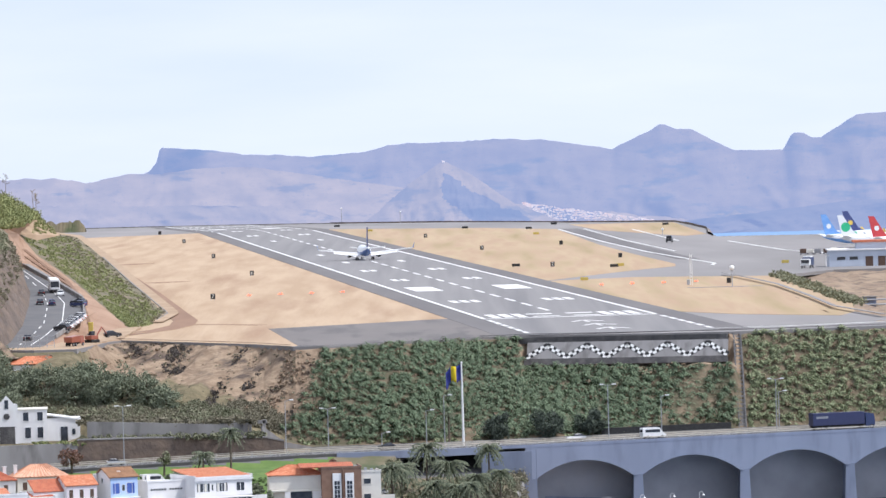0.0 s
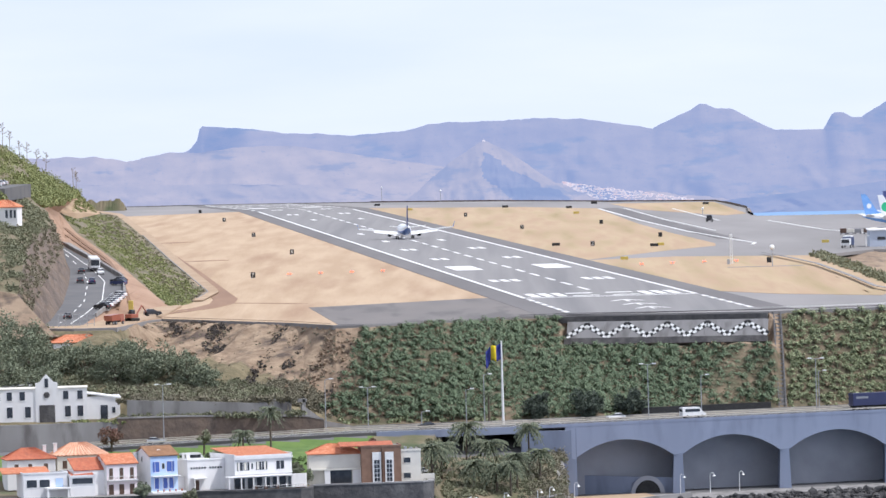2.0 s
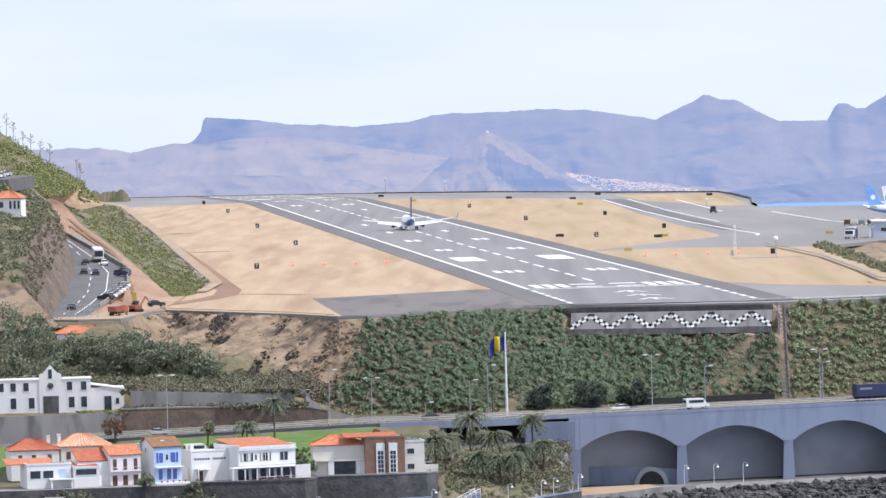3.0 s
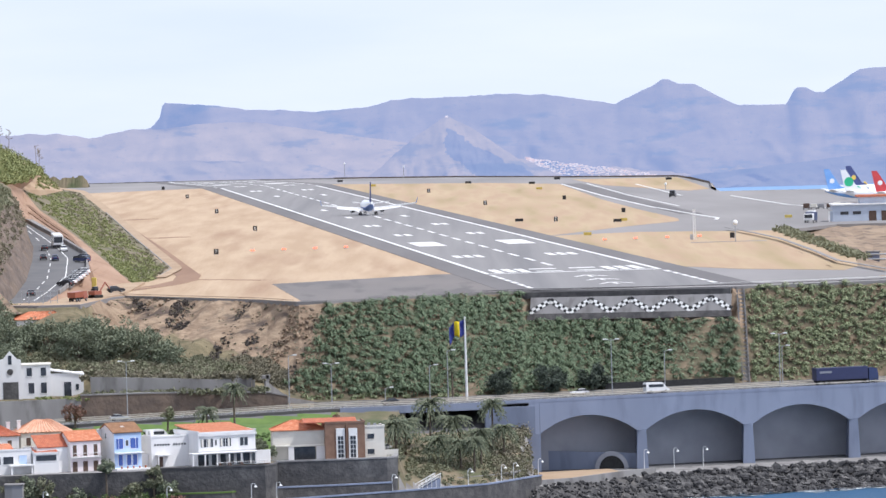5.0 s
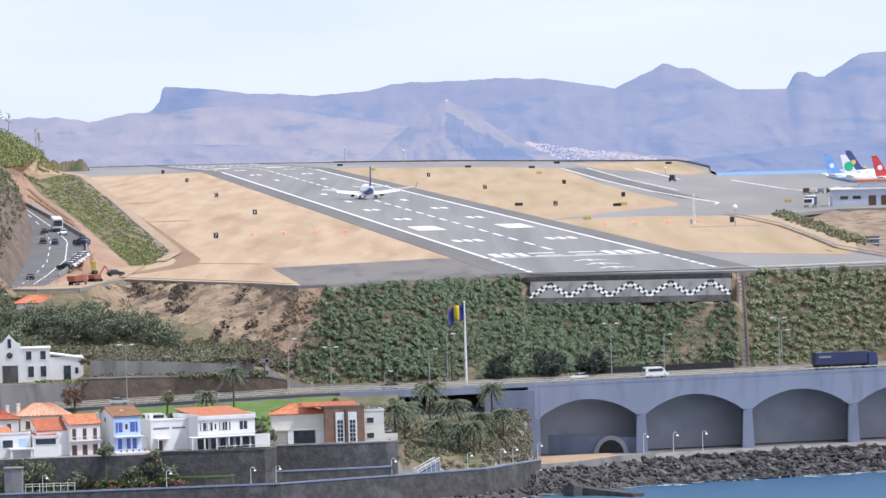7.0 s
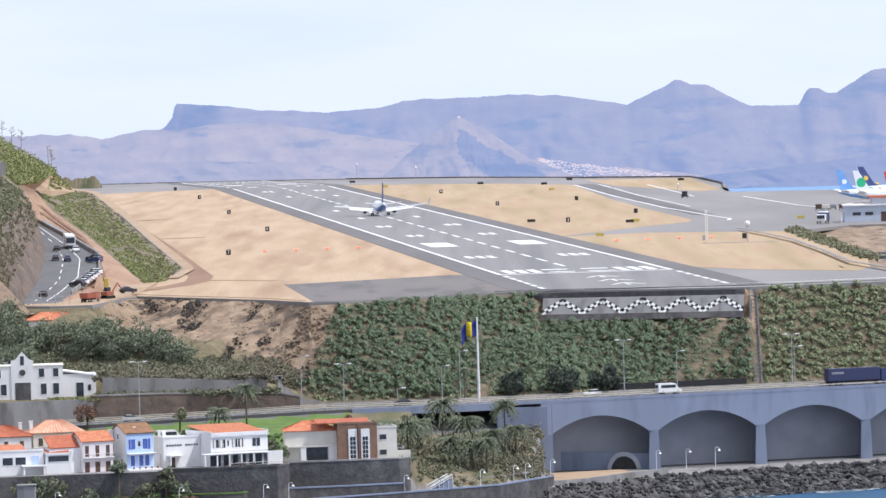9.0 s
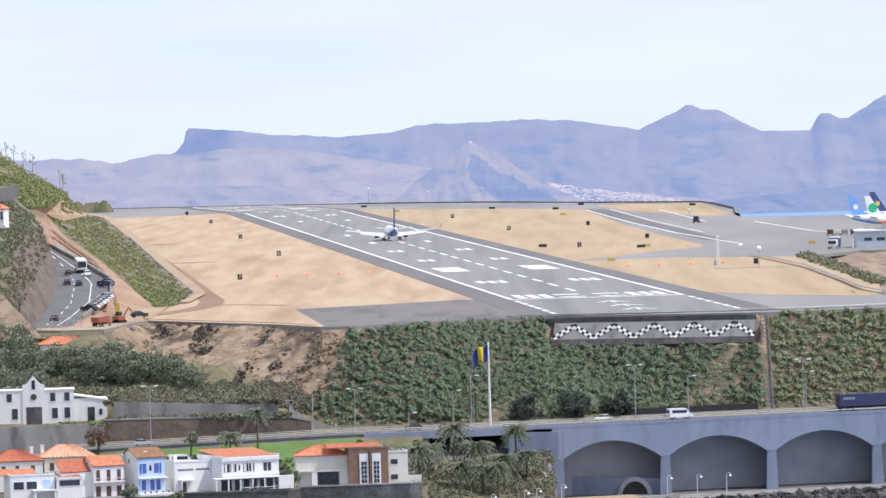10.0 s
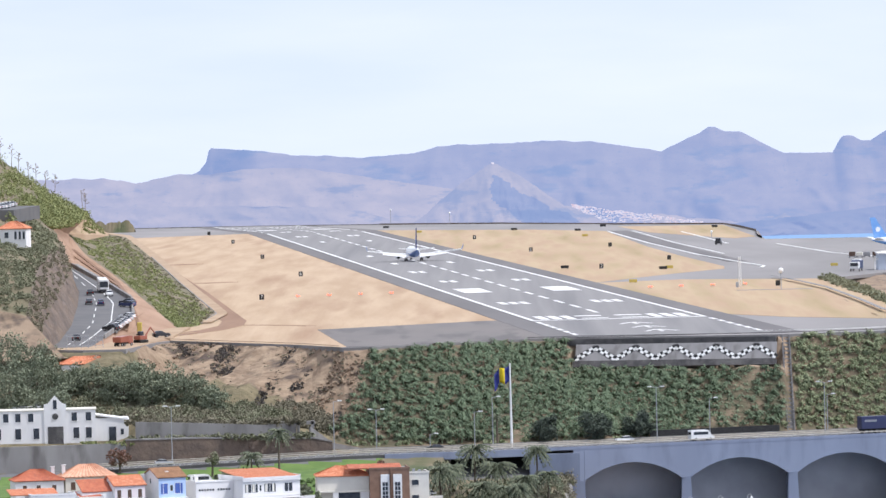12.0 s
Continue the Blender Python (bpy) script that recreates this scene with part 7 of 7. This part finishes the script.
def lorry(m):
    e = base_of("lorry", m, "dark blue articulated lorry with a long box trailer", "lorry")
    tr = part("trailer", boxes((-1.25, 1.25, -9.6, 3.4, 1.1, 3.95), bev=0.05), PAINTS["trailer_blue"], e)
    part("stripe", boxes((1.24, 1.27, -8.8, -5.8, 2.7, 3.2)), M_RIM, tr, "pale lettering bar")
    part("cab", loft_body(bmesh.new(), [(3.7, 0.6), (6.0, 0.6), (6.1, 1.6), (5.8, 3.3), (4.6, 3.6), (3.7, 3.6)], 1.2, 0.08), PAINTS["navy"], e)
    part("windscreen", loft_body(bmesh.new(), [(6.08, 1.9), (6.14, 1.9), (5.9, 2.95), (5.84, 2.95)], 1.05, 0.05), M_GLASS, e)
    part("chassis", boxes((-0.9, 0.9, -9.4, 5.8, 0.7, 1.1)), M_TYRE, e)
    wheels(e, 1.2, (-8.4, -7.1, -5.8, 3.3, 5.2), 0.5)


lorry(on_road(93, 5.4, 1))
van(on_road(47.5, 5.4, 1), "white", "white passenger van on the expressway")
car(on_road(-13, 10.0, -1), "black", "dark car on the expressway")
car(on_road(30, 13.0, -1), "white", "white car on the expressway", group="expressway cars")
car(on_road(-73, 5.0, 1), "silver", "silver car on the expressway", group="expressway cars")
van(pose(-63.2, 1581, 18.4, 0, 0, -70), "white", "white van parked behind the villa")
for k, x in enumerate((-57.5, -54.6)):
    car(pose(x - 2, 1582, ground_z(x, 1582), 0, 0, 80), ("white", "silver")[k], "pale car parked behind the villa")
car(pose(-14.6, 1594, ground_z(-14.6, 1594), 0, 0, 90), "silver", "car parked below the viaduct")


def on_hill_road(f, g, nose=1, turn=0.0):
    a, b = on_hill("kerb", "verge", max(f - 0.02, 0), g), on_hill("kerb", "verge", min(f + 0.02, 1), g)
    d = (b - a).normalized() * nose
    p = on_hill("kerb", "verge", f, g, 0.05)
    q = d.to_track_quat("Y", "Z").to_matrix().to_4x4()
    return Matrix.Translation(p) @ q @ pose(0, 0, 0, 0, 0, turn)


e = base_of("bus", on_hill_road(0.78, 0.35, -1), "white coach with a dark windscreen on the hill road", "bus")
part("body", boxes((-1.27, 1.27, -6, 6, 0.5, 3.5), bev=0.15), PAINTS["white"], e)
part("windscreen", boxes((-1.12, 1.12, 5.9, 6.06, 1.5, 3.0), bev=0.03), M_GLASS, e)
part("bumper", boxes((-1.25, 1.25, 5.92, 6.08, 0.5, 0.95)), PAINTS["black"], e)
for s_ in (-1, 1):
    part("side_window", boxes((s_ * 1.27 - 0.03, s_ * 1.27 + 0.03, -5.4, 5.2, 1.7, 2.8)), M_GLASS, e)
wheels(e, 1.25, (-3.6, 3.8), 0.5)
for f, g, p, n in ((0.74, 0.72, "black", 1), (0.60, 0.80, "black", 1), (0.585, 0.58, "navy", 1), (0.17, 0.62, "black", 1), (0.71, 0.30, "white", -1)):
    car(on_hill_road(f, g, n), p, "%s car driving on the hill road" % p, group="hill road cars")
for k in range(9):
    car(on_hill_road((0.25 + 0.027 * k) if k < 7 else (0.37 + 0.025 * k), 0.10, 1, 62), ("black", "white", "silver", "white", "white", "silver", "white", "navy", "black")[k], "%s car parked at an angle by the hill road" % ("black", "white", "silver", "white", "white", "silver", "white", "navy", "black")[k], suv=k in (0, 7, 8), group="parked cars by the hill road")
for k in range(8):
    car(pose(-131 + 0.5 * (k % 4), 1932 + 6.5 * k, 73.75, 0, 0, 75), ("white", "silver")[k % 2], "pale car parked on the upper car park", group="cars on the upper car park")
for x in (-107.5, -103.8):
    car(pose(x, 1661, ground_z(x, 1661) + 0.05, 0, 0, 95), "white", "white car parked behind the hall", group="cars behind the hall")
flat("parking_upper", [(-143, 1926), (-125, 1926), (-122, 1990), (-140, 1990)], 73.7, 3.5, M_ROAD, "small asphalt car park on the hill", "parking")

# dump truck, digger and pickup on the dirt
e = base_of("dump_truck", pose(-86.6, 1722, 44.2, 0, 0, -30) @ Matrix.Scale(0.85, 4), "worn red-orange dump truck on bare dirt", "truck")
part("bed", loft_body(bmesh.new(), [(-3.4, 1.1), (0.9, 1.1), (1.1, 2.9), (-3.5, 2.6)], 1.25, -0.1), PAINTS["orange"], e)
part("cab", loft_body(bmesh.new(), [(1.3, 0.7), (3.3, 0.7), (3.35, 1.6), (3.0, 2.8), (1.3, 2.85)], 1.15, 0.1), PAINTS["orange"], e)
part("windscreen", boxes((-1.0, 1.0, 3.22, 3.36, 1.7, 2.5)), M_GLASS, e)
part("chassis", boxes((-0.8, 0.8, -3.2, 3.2, 0.6, 1.1)), M_TYRE, e)
wheels(e, 1.2, (-2.4, -1.1, 2.4), 0.5)
e = base_of("digger", pose(-83.4, 1742, 44.2, 0, 0, -40), "small orange excavator with a bent arm", "excavator")
for s_ in (-1, 1):
    part("track", boxes((s_ * 0.95 - 0.25, s_ * 0.95 + 0.25, -1.5, 1.5, 0, 0.7), bev=0.15), M_TYRE, e)
part("house", boxes((-1.1, 1.1, -1.5, 1.1, 0.75, 1.7), bev=0.1), PAINTS["orange"], e)
part("cab", boxes((-1.0, 0.0, -0.2, 1.1, 1.7, 2.7), bev=0.1), M_GLASS, e)
bm = bmesh.new()
rod(bm, (0.4, 1.0, 1.4), (0.4, 3.0, 3.6), 0.2)
rod(bm, (0.4, 3.0, 3.6), (0.4, 4.6, 2.0), 0.15)
part("arm", bm, PAINTS["orange"], e)
part("bucket", boxes((0.0, 0.8, 4.3, 5.0, 1.2, 1.95), bev=0.1), M_TYRE, e)
car(pose(-80.0, 1775, 44.22, 0, 0, -75), "black", "dark pickup parked on bare dirt", suv=True, group="site vehicles")
e = base_of("digger_post", pose(-86.2, 1795, 44.2), "slim yellow site machine standing on the dirt", "machine")
part("body", boxes((-0.6, 0.6, -0.6, 0.6, 0.3, 3.2), bev=0.1), M_YELLOW, e)
part("base", boxes((-0.8, 0.8, -0.9, 0.9, 0, 0.4), bev=0.05), M_TYRE, e)
flat("dirt_yard", [(-96, 1704), (-85.5, 1703), (-82, 1733), (-80, 1753), (-77.5, 1760), (-76, 1850), (-82, 1840), (-93, 1745)], 44.2, 0.6, M_SAND, "bare pale dirt yard at the field corner", "ground")


# ---- aircraft ----
def airliner(m, label, skins, gear=True, mark_r=1.2):
    """Nose towards +y, wheels on z=0. skins: hull, belly, fin, tip."""
    hull, belly, fin, accent = skins
    e = base_of("airliner", m, label, "aircraft", "airliners")
    n = 20

    def tube(rings, mat, name, lo=0.0, hi=6.2832):
        bm = bmesh.new()
        k = n if hi - lo > 6 else n // 2
        prev = None
        for y, r, cz in rings:
            ring = [bm.verts.new((r * math.cos(lo + (hi - lo) * i / k), y, cz + r * math.sin(lo + (hi - lo) * i / k))) for i in range(k + (0 if hi - lo > 6 else 1))]
            if prev:
                for i in range(len(ring) if hi - lo > 6 else k):
                    j = (i + 1) % len(ring)
                    bm.faces.new((prev[i], prev[j], ring[j], ring[i]))
            prev = ring
        bmesh.ops.recalc_face_normals(bm, faces=bm.faces[:])
        return part(name, bm, mat, e, smooth=True)

    rings = [(-18.6, 0.25, 4.3), (-17.0, 0.75, 4.1), (-14.0, 1.3, 3.75), (-10.0, 1.75, 3.4), (-6.0, 1.9, 3.25), (12.0, 1.9, 3.25), (15.5, 1.75, 3.15), (18.0, 1.2, 2.95), (19.3, 0.6, 2.8), (19.8, 0.08, 2.7)]
    tube(rings, hull, "fuselage", -0.25, math.pi + 0.25)
    tube(rings, belly, "belly", math.pi + 0.25, 2 * math.pi - 0.25)

    def plate(name, pts, th, mat, axis):
        bm = bmesh.new()
        lo, hi = [], []
        for p in pts:
            v = Vector(p)
            o = Vector((0, 0, th / 2)) if axis == "z" else Vector((th / 2, 0, 0))
            lo.append(bm.verts.new(v - o))
            hi.append(bm.verts.new(v + o))
        bm.faces.new(lo[::-1])
        bm.faces.new(hi)
        for i in range(len(lo)):
            j = (i + 1) % len(lo)
            bm.faces.new((lo[i], lo[j], hi[j], hi[i]))
        bmesh.ops.recalc_face_normals(bm, faces=bm.faces[:])
        return part(name, bm, mat, e)

    for s_ in (-1, 1):
        plate("wing", [(s_ * 1.6, 4.5, 2.3), (s_ * 5.6, 1.6, 2.65), (s_ * 17.0, -6.0, 4.0), (s_ * 17.1, -7.6, 4.0), (s_ * 5.6, -3.6, 2.6), (s_ * 1.6, -3.6, 2.25)], 0.35, M_WHITE, "z")
        plate("flap", [(s_ * 2.0, -3.7, 2.1), (s_ * 5.6, -3.7, 2.4), (s_ * 11.5, -5.6, 3.1), (s_ * 11.5, -6.7, 2.6), (s_ * 5.6, -5.2, 1.8), (s_ * 2.0, -5.2, 1.5)], 0.15, M_WHITE, "z")
        plate("tailplane", [(s_ * 0.6, -14.2, 4.4), (s_ * 6.4, -17.4, 5.0), (s_ * 6.5, -18.6, 5.0), (s_ * 0.6, -17.6, 4.4)], 0.22, M_WHITE, "z")
        plate("winglet", [(s_ * 17.05, -6.2, 4.0), (s_ * 17.2, -7.6, 4.0), (s_ * 17.7, -8.4, 5.9), (s_ * 17.65, -7.6, 5.9)], 0.12, accent, "x")
        bm = bmesh.new()
        rod(bm, (s_ * 5.4, 0.2, 1.5), (s_ * 5.4, 4.4, 1.5), 0.72, 0.95, n=16)
        eng = part("engine", bm, hull, e, smooth=False)
        part("exhaust", rod(bmesh.new(), (s_ * 5.4, -0.7, 1.5), (s_ * 5.4, 0.25, 1.5), 0.4, 0.62, n=12), M_TYRE, eng)
        if gear:
            part("strut", rod(bmesh.new(), (s_ * 2.85, -1.4, 0.5), (s_ * 2.85, -1.4, 2.3), 0.14), M_RIM, e)
            for k in (-0.35, 0.35):
                part("wheel", rod(bmesh.new(), (s_ * 2.85 + k - 0.17, -1.4, 0.53), (s_ * 2.85 + k + 0.17, -1.4, 0.53), 0.53, n=14), M_TYRE, e)
    plate("fin", [(0, -11.0, 5.2), (0, -13.2, 6.0), (0, -17.2, 12.2), (0, -19.2, 12.2), (0, -17.6, 4.8)], 0.3, fin, "x")
    part("fin_mark", rod(bmesh.new(), (-0.18, -16.2, 7.9), (0.18, -16.2, 7.9), mark_r, n=18), accent, e)
    part("nose_strut", rod(bmesh.new(), (0, 14, 0.4), (0, 14, 1.8), 0.1), M_RIM, e)
    for k in (-0.25, 0.25):
        part("nose_wheel", rod(bmesh.new(), (k - 0.1, 14, 0.4), (k + 0.1, 14, 0.4), 0.4, n=12), M_TYRE, e)
    return e


S_WHITE = material("white_aircraft_paint", (0.80, 0.82, 0.85), (0.74, 0.76, 0.80), 0.5, rough=0.3, spec=0.5)
S_BLUE = material("blue_aircraft_paint", (0.10, 0.20, 0.50), (0.13, 0.24, 0.55), 0.5, rough=0.35, spec=0.5)
S_DARK = material("dark_blue_aircraft_paint", (0.05, 0.07, 0.20), (0.07, 0.09, 0.25), 0.5, rough=0.35, spec=0.5)
S_LIGHTB = material("sky_blue_aircraft_paint", (0.16, 0.34, 0.72), (0.20, 0.40, 0.78), 0.5, rough=0.35, spec=0.5)
S_GREEN = material("green_aircraft_paint", (0.03, 0.42, 0.20), (0.04, 0.46, 0.24), 0.5, rough=0.35, spec=0.5)
S_RED = material("red_aircraft_paint", (0.52, 0.05, 0.06), (0.58, 0.07, 0.07), 0.5, rough=0.35, spec=0.5)
S_GOLD = material("yellow_aircraft_paint", (0.70, 0.48, 0.08), (0.75, 0.55, 0.12), 0.5, rough=0.35, spec=0.5)
px_, py_, pz_ = rw(-0.5, 800, 0.2)
airliner(pose(px_, py_, pz_, 0, 0, math.degrees(0.0744)), "white and dark blue twin-engined airliner rolling on the runway", (S_WHITE, S_BLUE, S_DARK, S_BLUE))
for x, y, rz, sk, lb in ((156.5, 2628, -78, (S_WHITE, S_LIGHTB, S_LIGHTB, S_WHITE), "parked airliner with a sky-blue tail fin"), (161.0, 2600, -78, (S_WHITE, S_WHITE, S_WHITE, S_GREEN), "parked white airliner with a green tail emblem"), (168.0, 2690, -80, (S_WHITE, S_LIGHTB, S_DARK, S_GOLD), "parked airliner with a dark tail and yellow emblem"), (169.5, 2560, -76, (S_WHITE, S_WHITE, S_RED, S_WHITE), "parked airliner with a red tail fin")):
    airliner(pose(x, y, field_z(y) + 0.1, 0, 0, rz), lb, sk, mark_r=1.7 if "green" in lb else 0.9)
sheet("apron_east", [(176, 2300), (260, 2300), (260, 2900), (176, 2900)], 0.0, M_APRON, "pale concrete aircraft stand", "apron")

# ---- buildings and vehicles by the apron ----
# white render with the building's bluish shade put into the colour
M_SHADEW = material("shaded_white_render", (0.50, 0.55, 0.64), (0.44, 0.49, 0.58), 0.3, rough=0.9, stretch=(1, 1, 0.3))
e = base_of("fire_station", pose(124.8, 2330, 41.2), "low white airport building with dark doors and a red roof edge", "building")
part("wall", boxes((0, 42, 0, 14, -1, 5.2)), M_SHADEW, e)
part("roof", boxes((-0.4, 42.4, -0.6, 14.4, 5.2, 5.6)), M_WALLW, e)
part("upper_storey", boxes((9, 42, 3, 13, 5.6, 7.6)), M_SHADEW, e)
part("upper_roof", boxes((8, 42.4, 2, 13.6, 7.6, 8.2)), M_TILER, e)
for x, w in ((3.8, 2.6), (7.8, 2.6)):
    part("window", boxes((x - w / 2, x + w / 2, -0.08, 0.05, 2.2, 3.2)), M_GLASS, e)
for x in (12.8, 16.8):
    part("door", boxes((x - 1.2, x + 1.2, -0.08, 0.05, 0, 3.2)), M_SHUT, e)
part("side_frame", boxes((-1.2, -0.9, 0, 0.3, -1, 3.8), (-1.2, 0, 0, 0.3, 3.5, 3.8)), M_WALLW, e)
e = base_of("fire_engine", pose(117.4, 2322, 41.35, 0, 0, 165), "stubby airport fire engine with a white roof", "truck")
part("body", boxes((-1.5, 1.5, -3, 1.5, 0.8, 3.4), bev=0.12), PAINTS["navy"], e)
part("cab", boxes((-1.45, 1.45, 1.55, 3.6, 0.8, 3.0), bev=0.15), PAINTS["white"], e)
part("windscreen", boxes((-1.25, 1.25, 3.5, 3.66, 1.6, 2.7)), M_GLASS, e)
part("rack", boxes((-1.2, 1.2, -2.8, 1.0, 3.4, 3.8), bev=0.05), M_WHITE, e)
wheels(e, 1.45, (-1.8, 2.2), 0.6)
e = base_of("tow_tractor", pose(89.5, 2824, field_z(2824) + 0.1, 0, 0, 170), "small dark service vehicle on the taxiway", "vehicle")
part("body", boxes((-1.1, 1.1, -2.2, 2.2, 0.5, 1.5), bev=0.1), PAINTS["black"], e)
part("cab", boxes((-1.0, 1.0, -0.6, 1.2, 1.5, 2.6), bev=0.1), M_GLASS, e)
wheels(e, 1.1, (-1.4, 1.4), 0.45)
for k in range(9):
    y = 2520 + (k % 3) * 4
    e = base_of("baggage_cart", pose(126 + 2.7 * k, y, field_z(y) + 0.1, 0, 0, 85), "loaded baggage cart on the apron", "cart", "baggage carts")
    part("bed", boxes((-0.8, 0.8, -1.3, 1.3, 0.4, 0.6)), M_RIM, e)
    part("load", boxes((-0.7, 0.7, -1.1, 1.1, 0.6, random.uniform(1.4, 2.2)), bev=0.1), (M_SHUT, M_WALLC, M_RIM)[k % 3], e)
    wheels(e, 0.8, (-0.9, 0.9), 0.22)
# earth bank, shrubs and pipes below the building
vs = []
for i in range(30):
    f = i / 29
    x = 97 + 90 * f
    for j in range(25):
        g = j / 24
        y = 2300 - 560 * g
        low = min(1, f * 3) * min(1, (2300 - y) / 90) * min(1, (y - 1745) / 60)
        vs.append((x + 2 * noise.noise((x * 0.1, y * 0.05, 3)), y, field_z(y) - 0.2 - 6.0 * low + noise.noise((x * 0.2, y * 0.03, 1))))
thing("apron_bank", vs, [(i * 25 + j, (i + 1) * 25 + j, (i + 1) * 25 + j + 1, i * 25 + j + 1) for i in range(29) for j in range(24)], M_SOIL, "brown earth bank below the airport building", "bank", kind="structure")
rg = random.Random(14)
cs = []
for _ in range(240):
    t = rg.random()
    x, y = 103 + 5 * t + rg.uniform(-2, 3), 2235 - 330 * t
    cs.append(((x, y, field_z(y) + 0.4), rg.uniform(0.8, 1.9), 0.8))
scatter("channel_shrubs", cs, 40, 0.4, 31, "scrub", "grey-green shrubs along the drainage channel")
e = base_of("pump_box", pose(121.5, 2060, field_z(2060) - 6.0), "small blue-grey service hut with pipes", "hut")
part("body", boxes((-1.8, 1.8, 0, 3, 0, 3.2), bev=0.05), M_CONC, e)
part("roof", boxes((-2.1, 2.1, -0.3, 3.3, 3.2, 3.5)), M_CONC2, e)
bm = bmesh.new()
for z in (1.2, 2.6):
    rod(bm, (-12, -0.5, z), (14, -0.5, z), 0.22)
part("pipe", bm, M_STEEL, e)
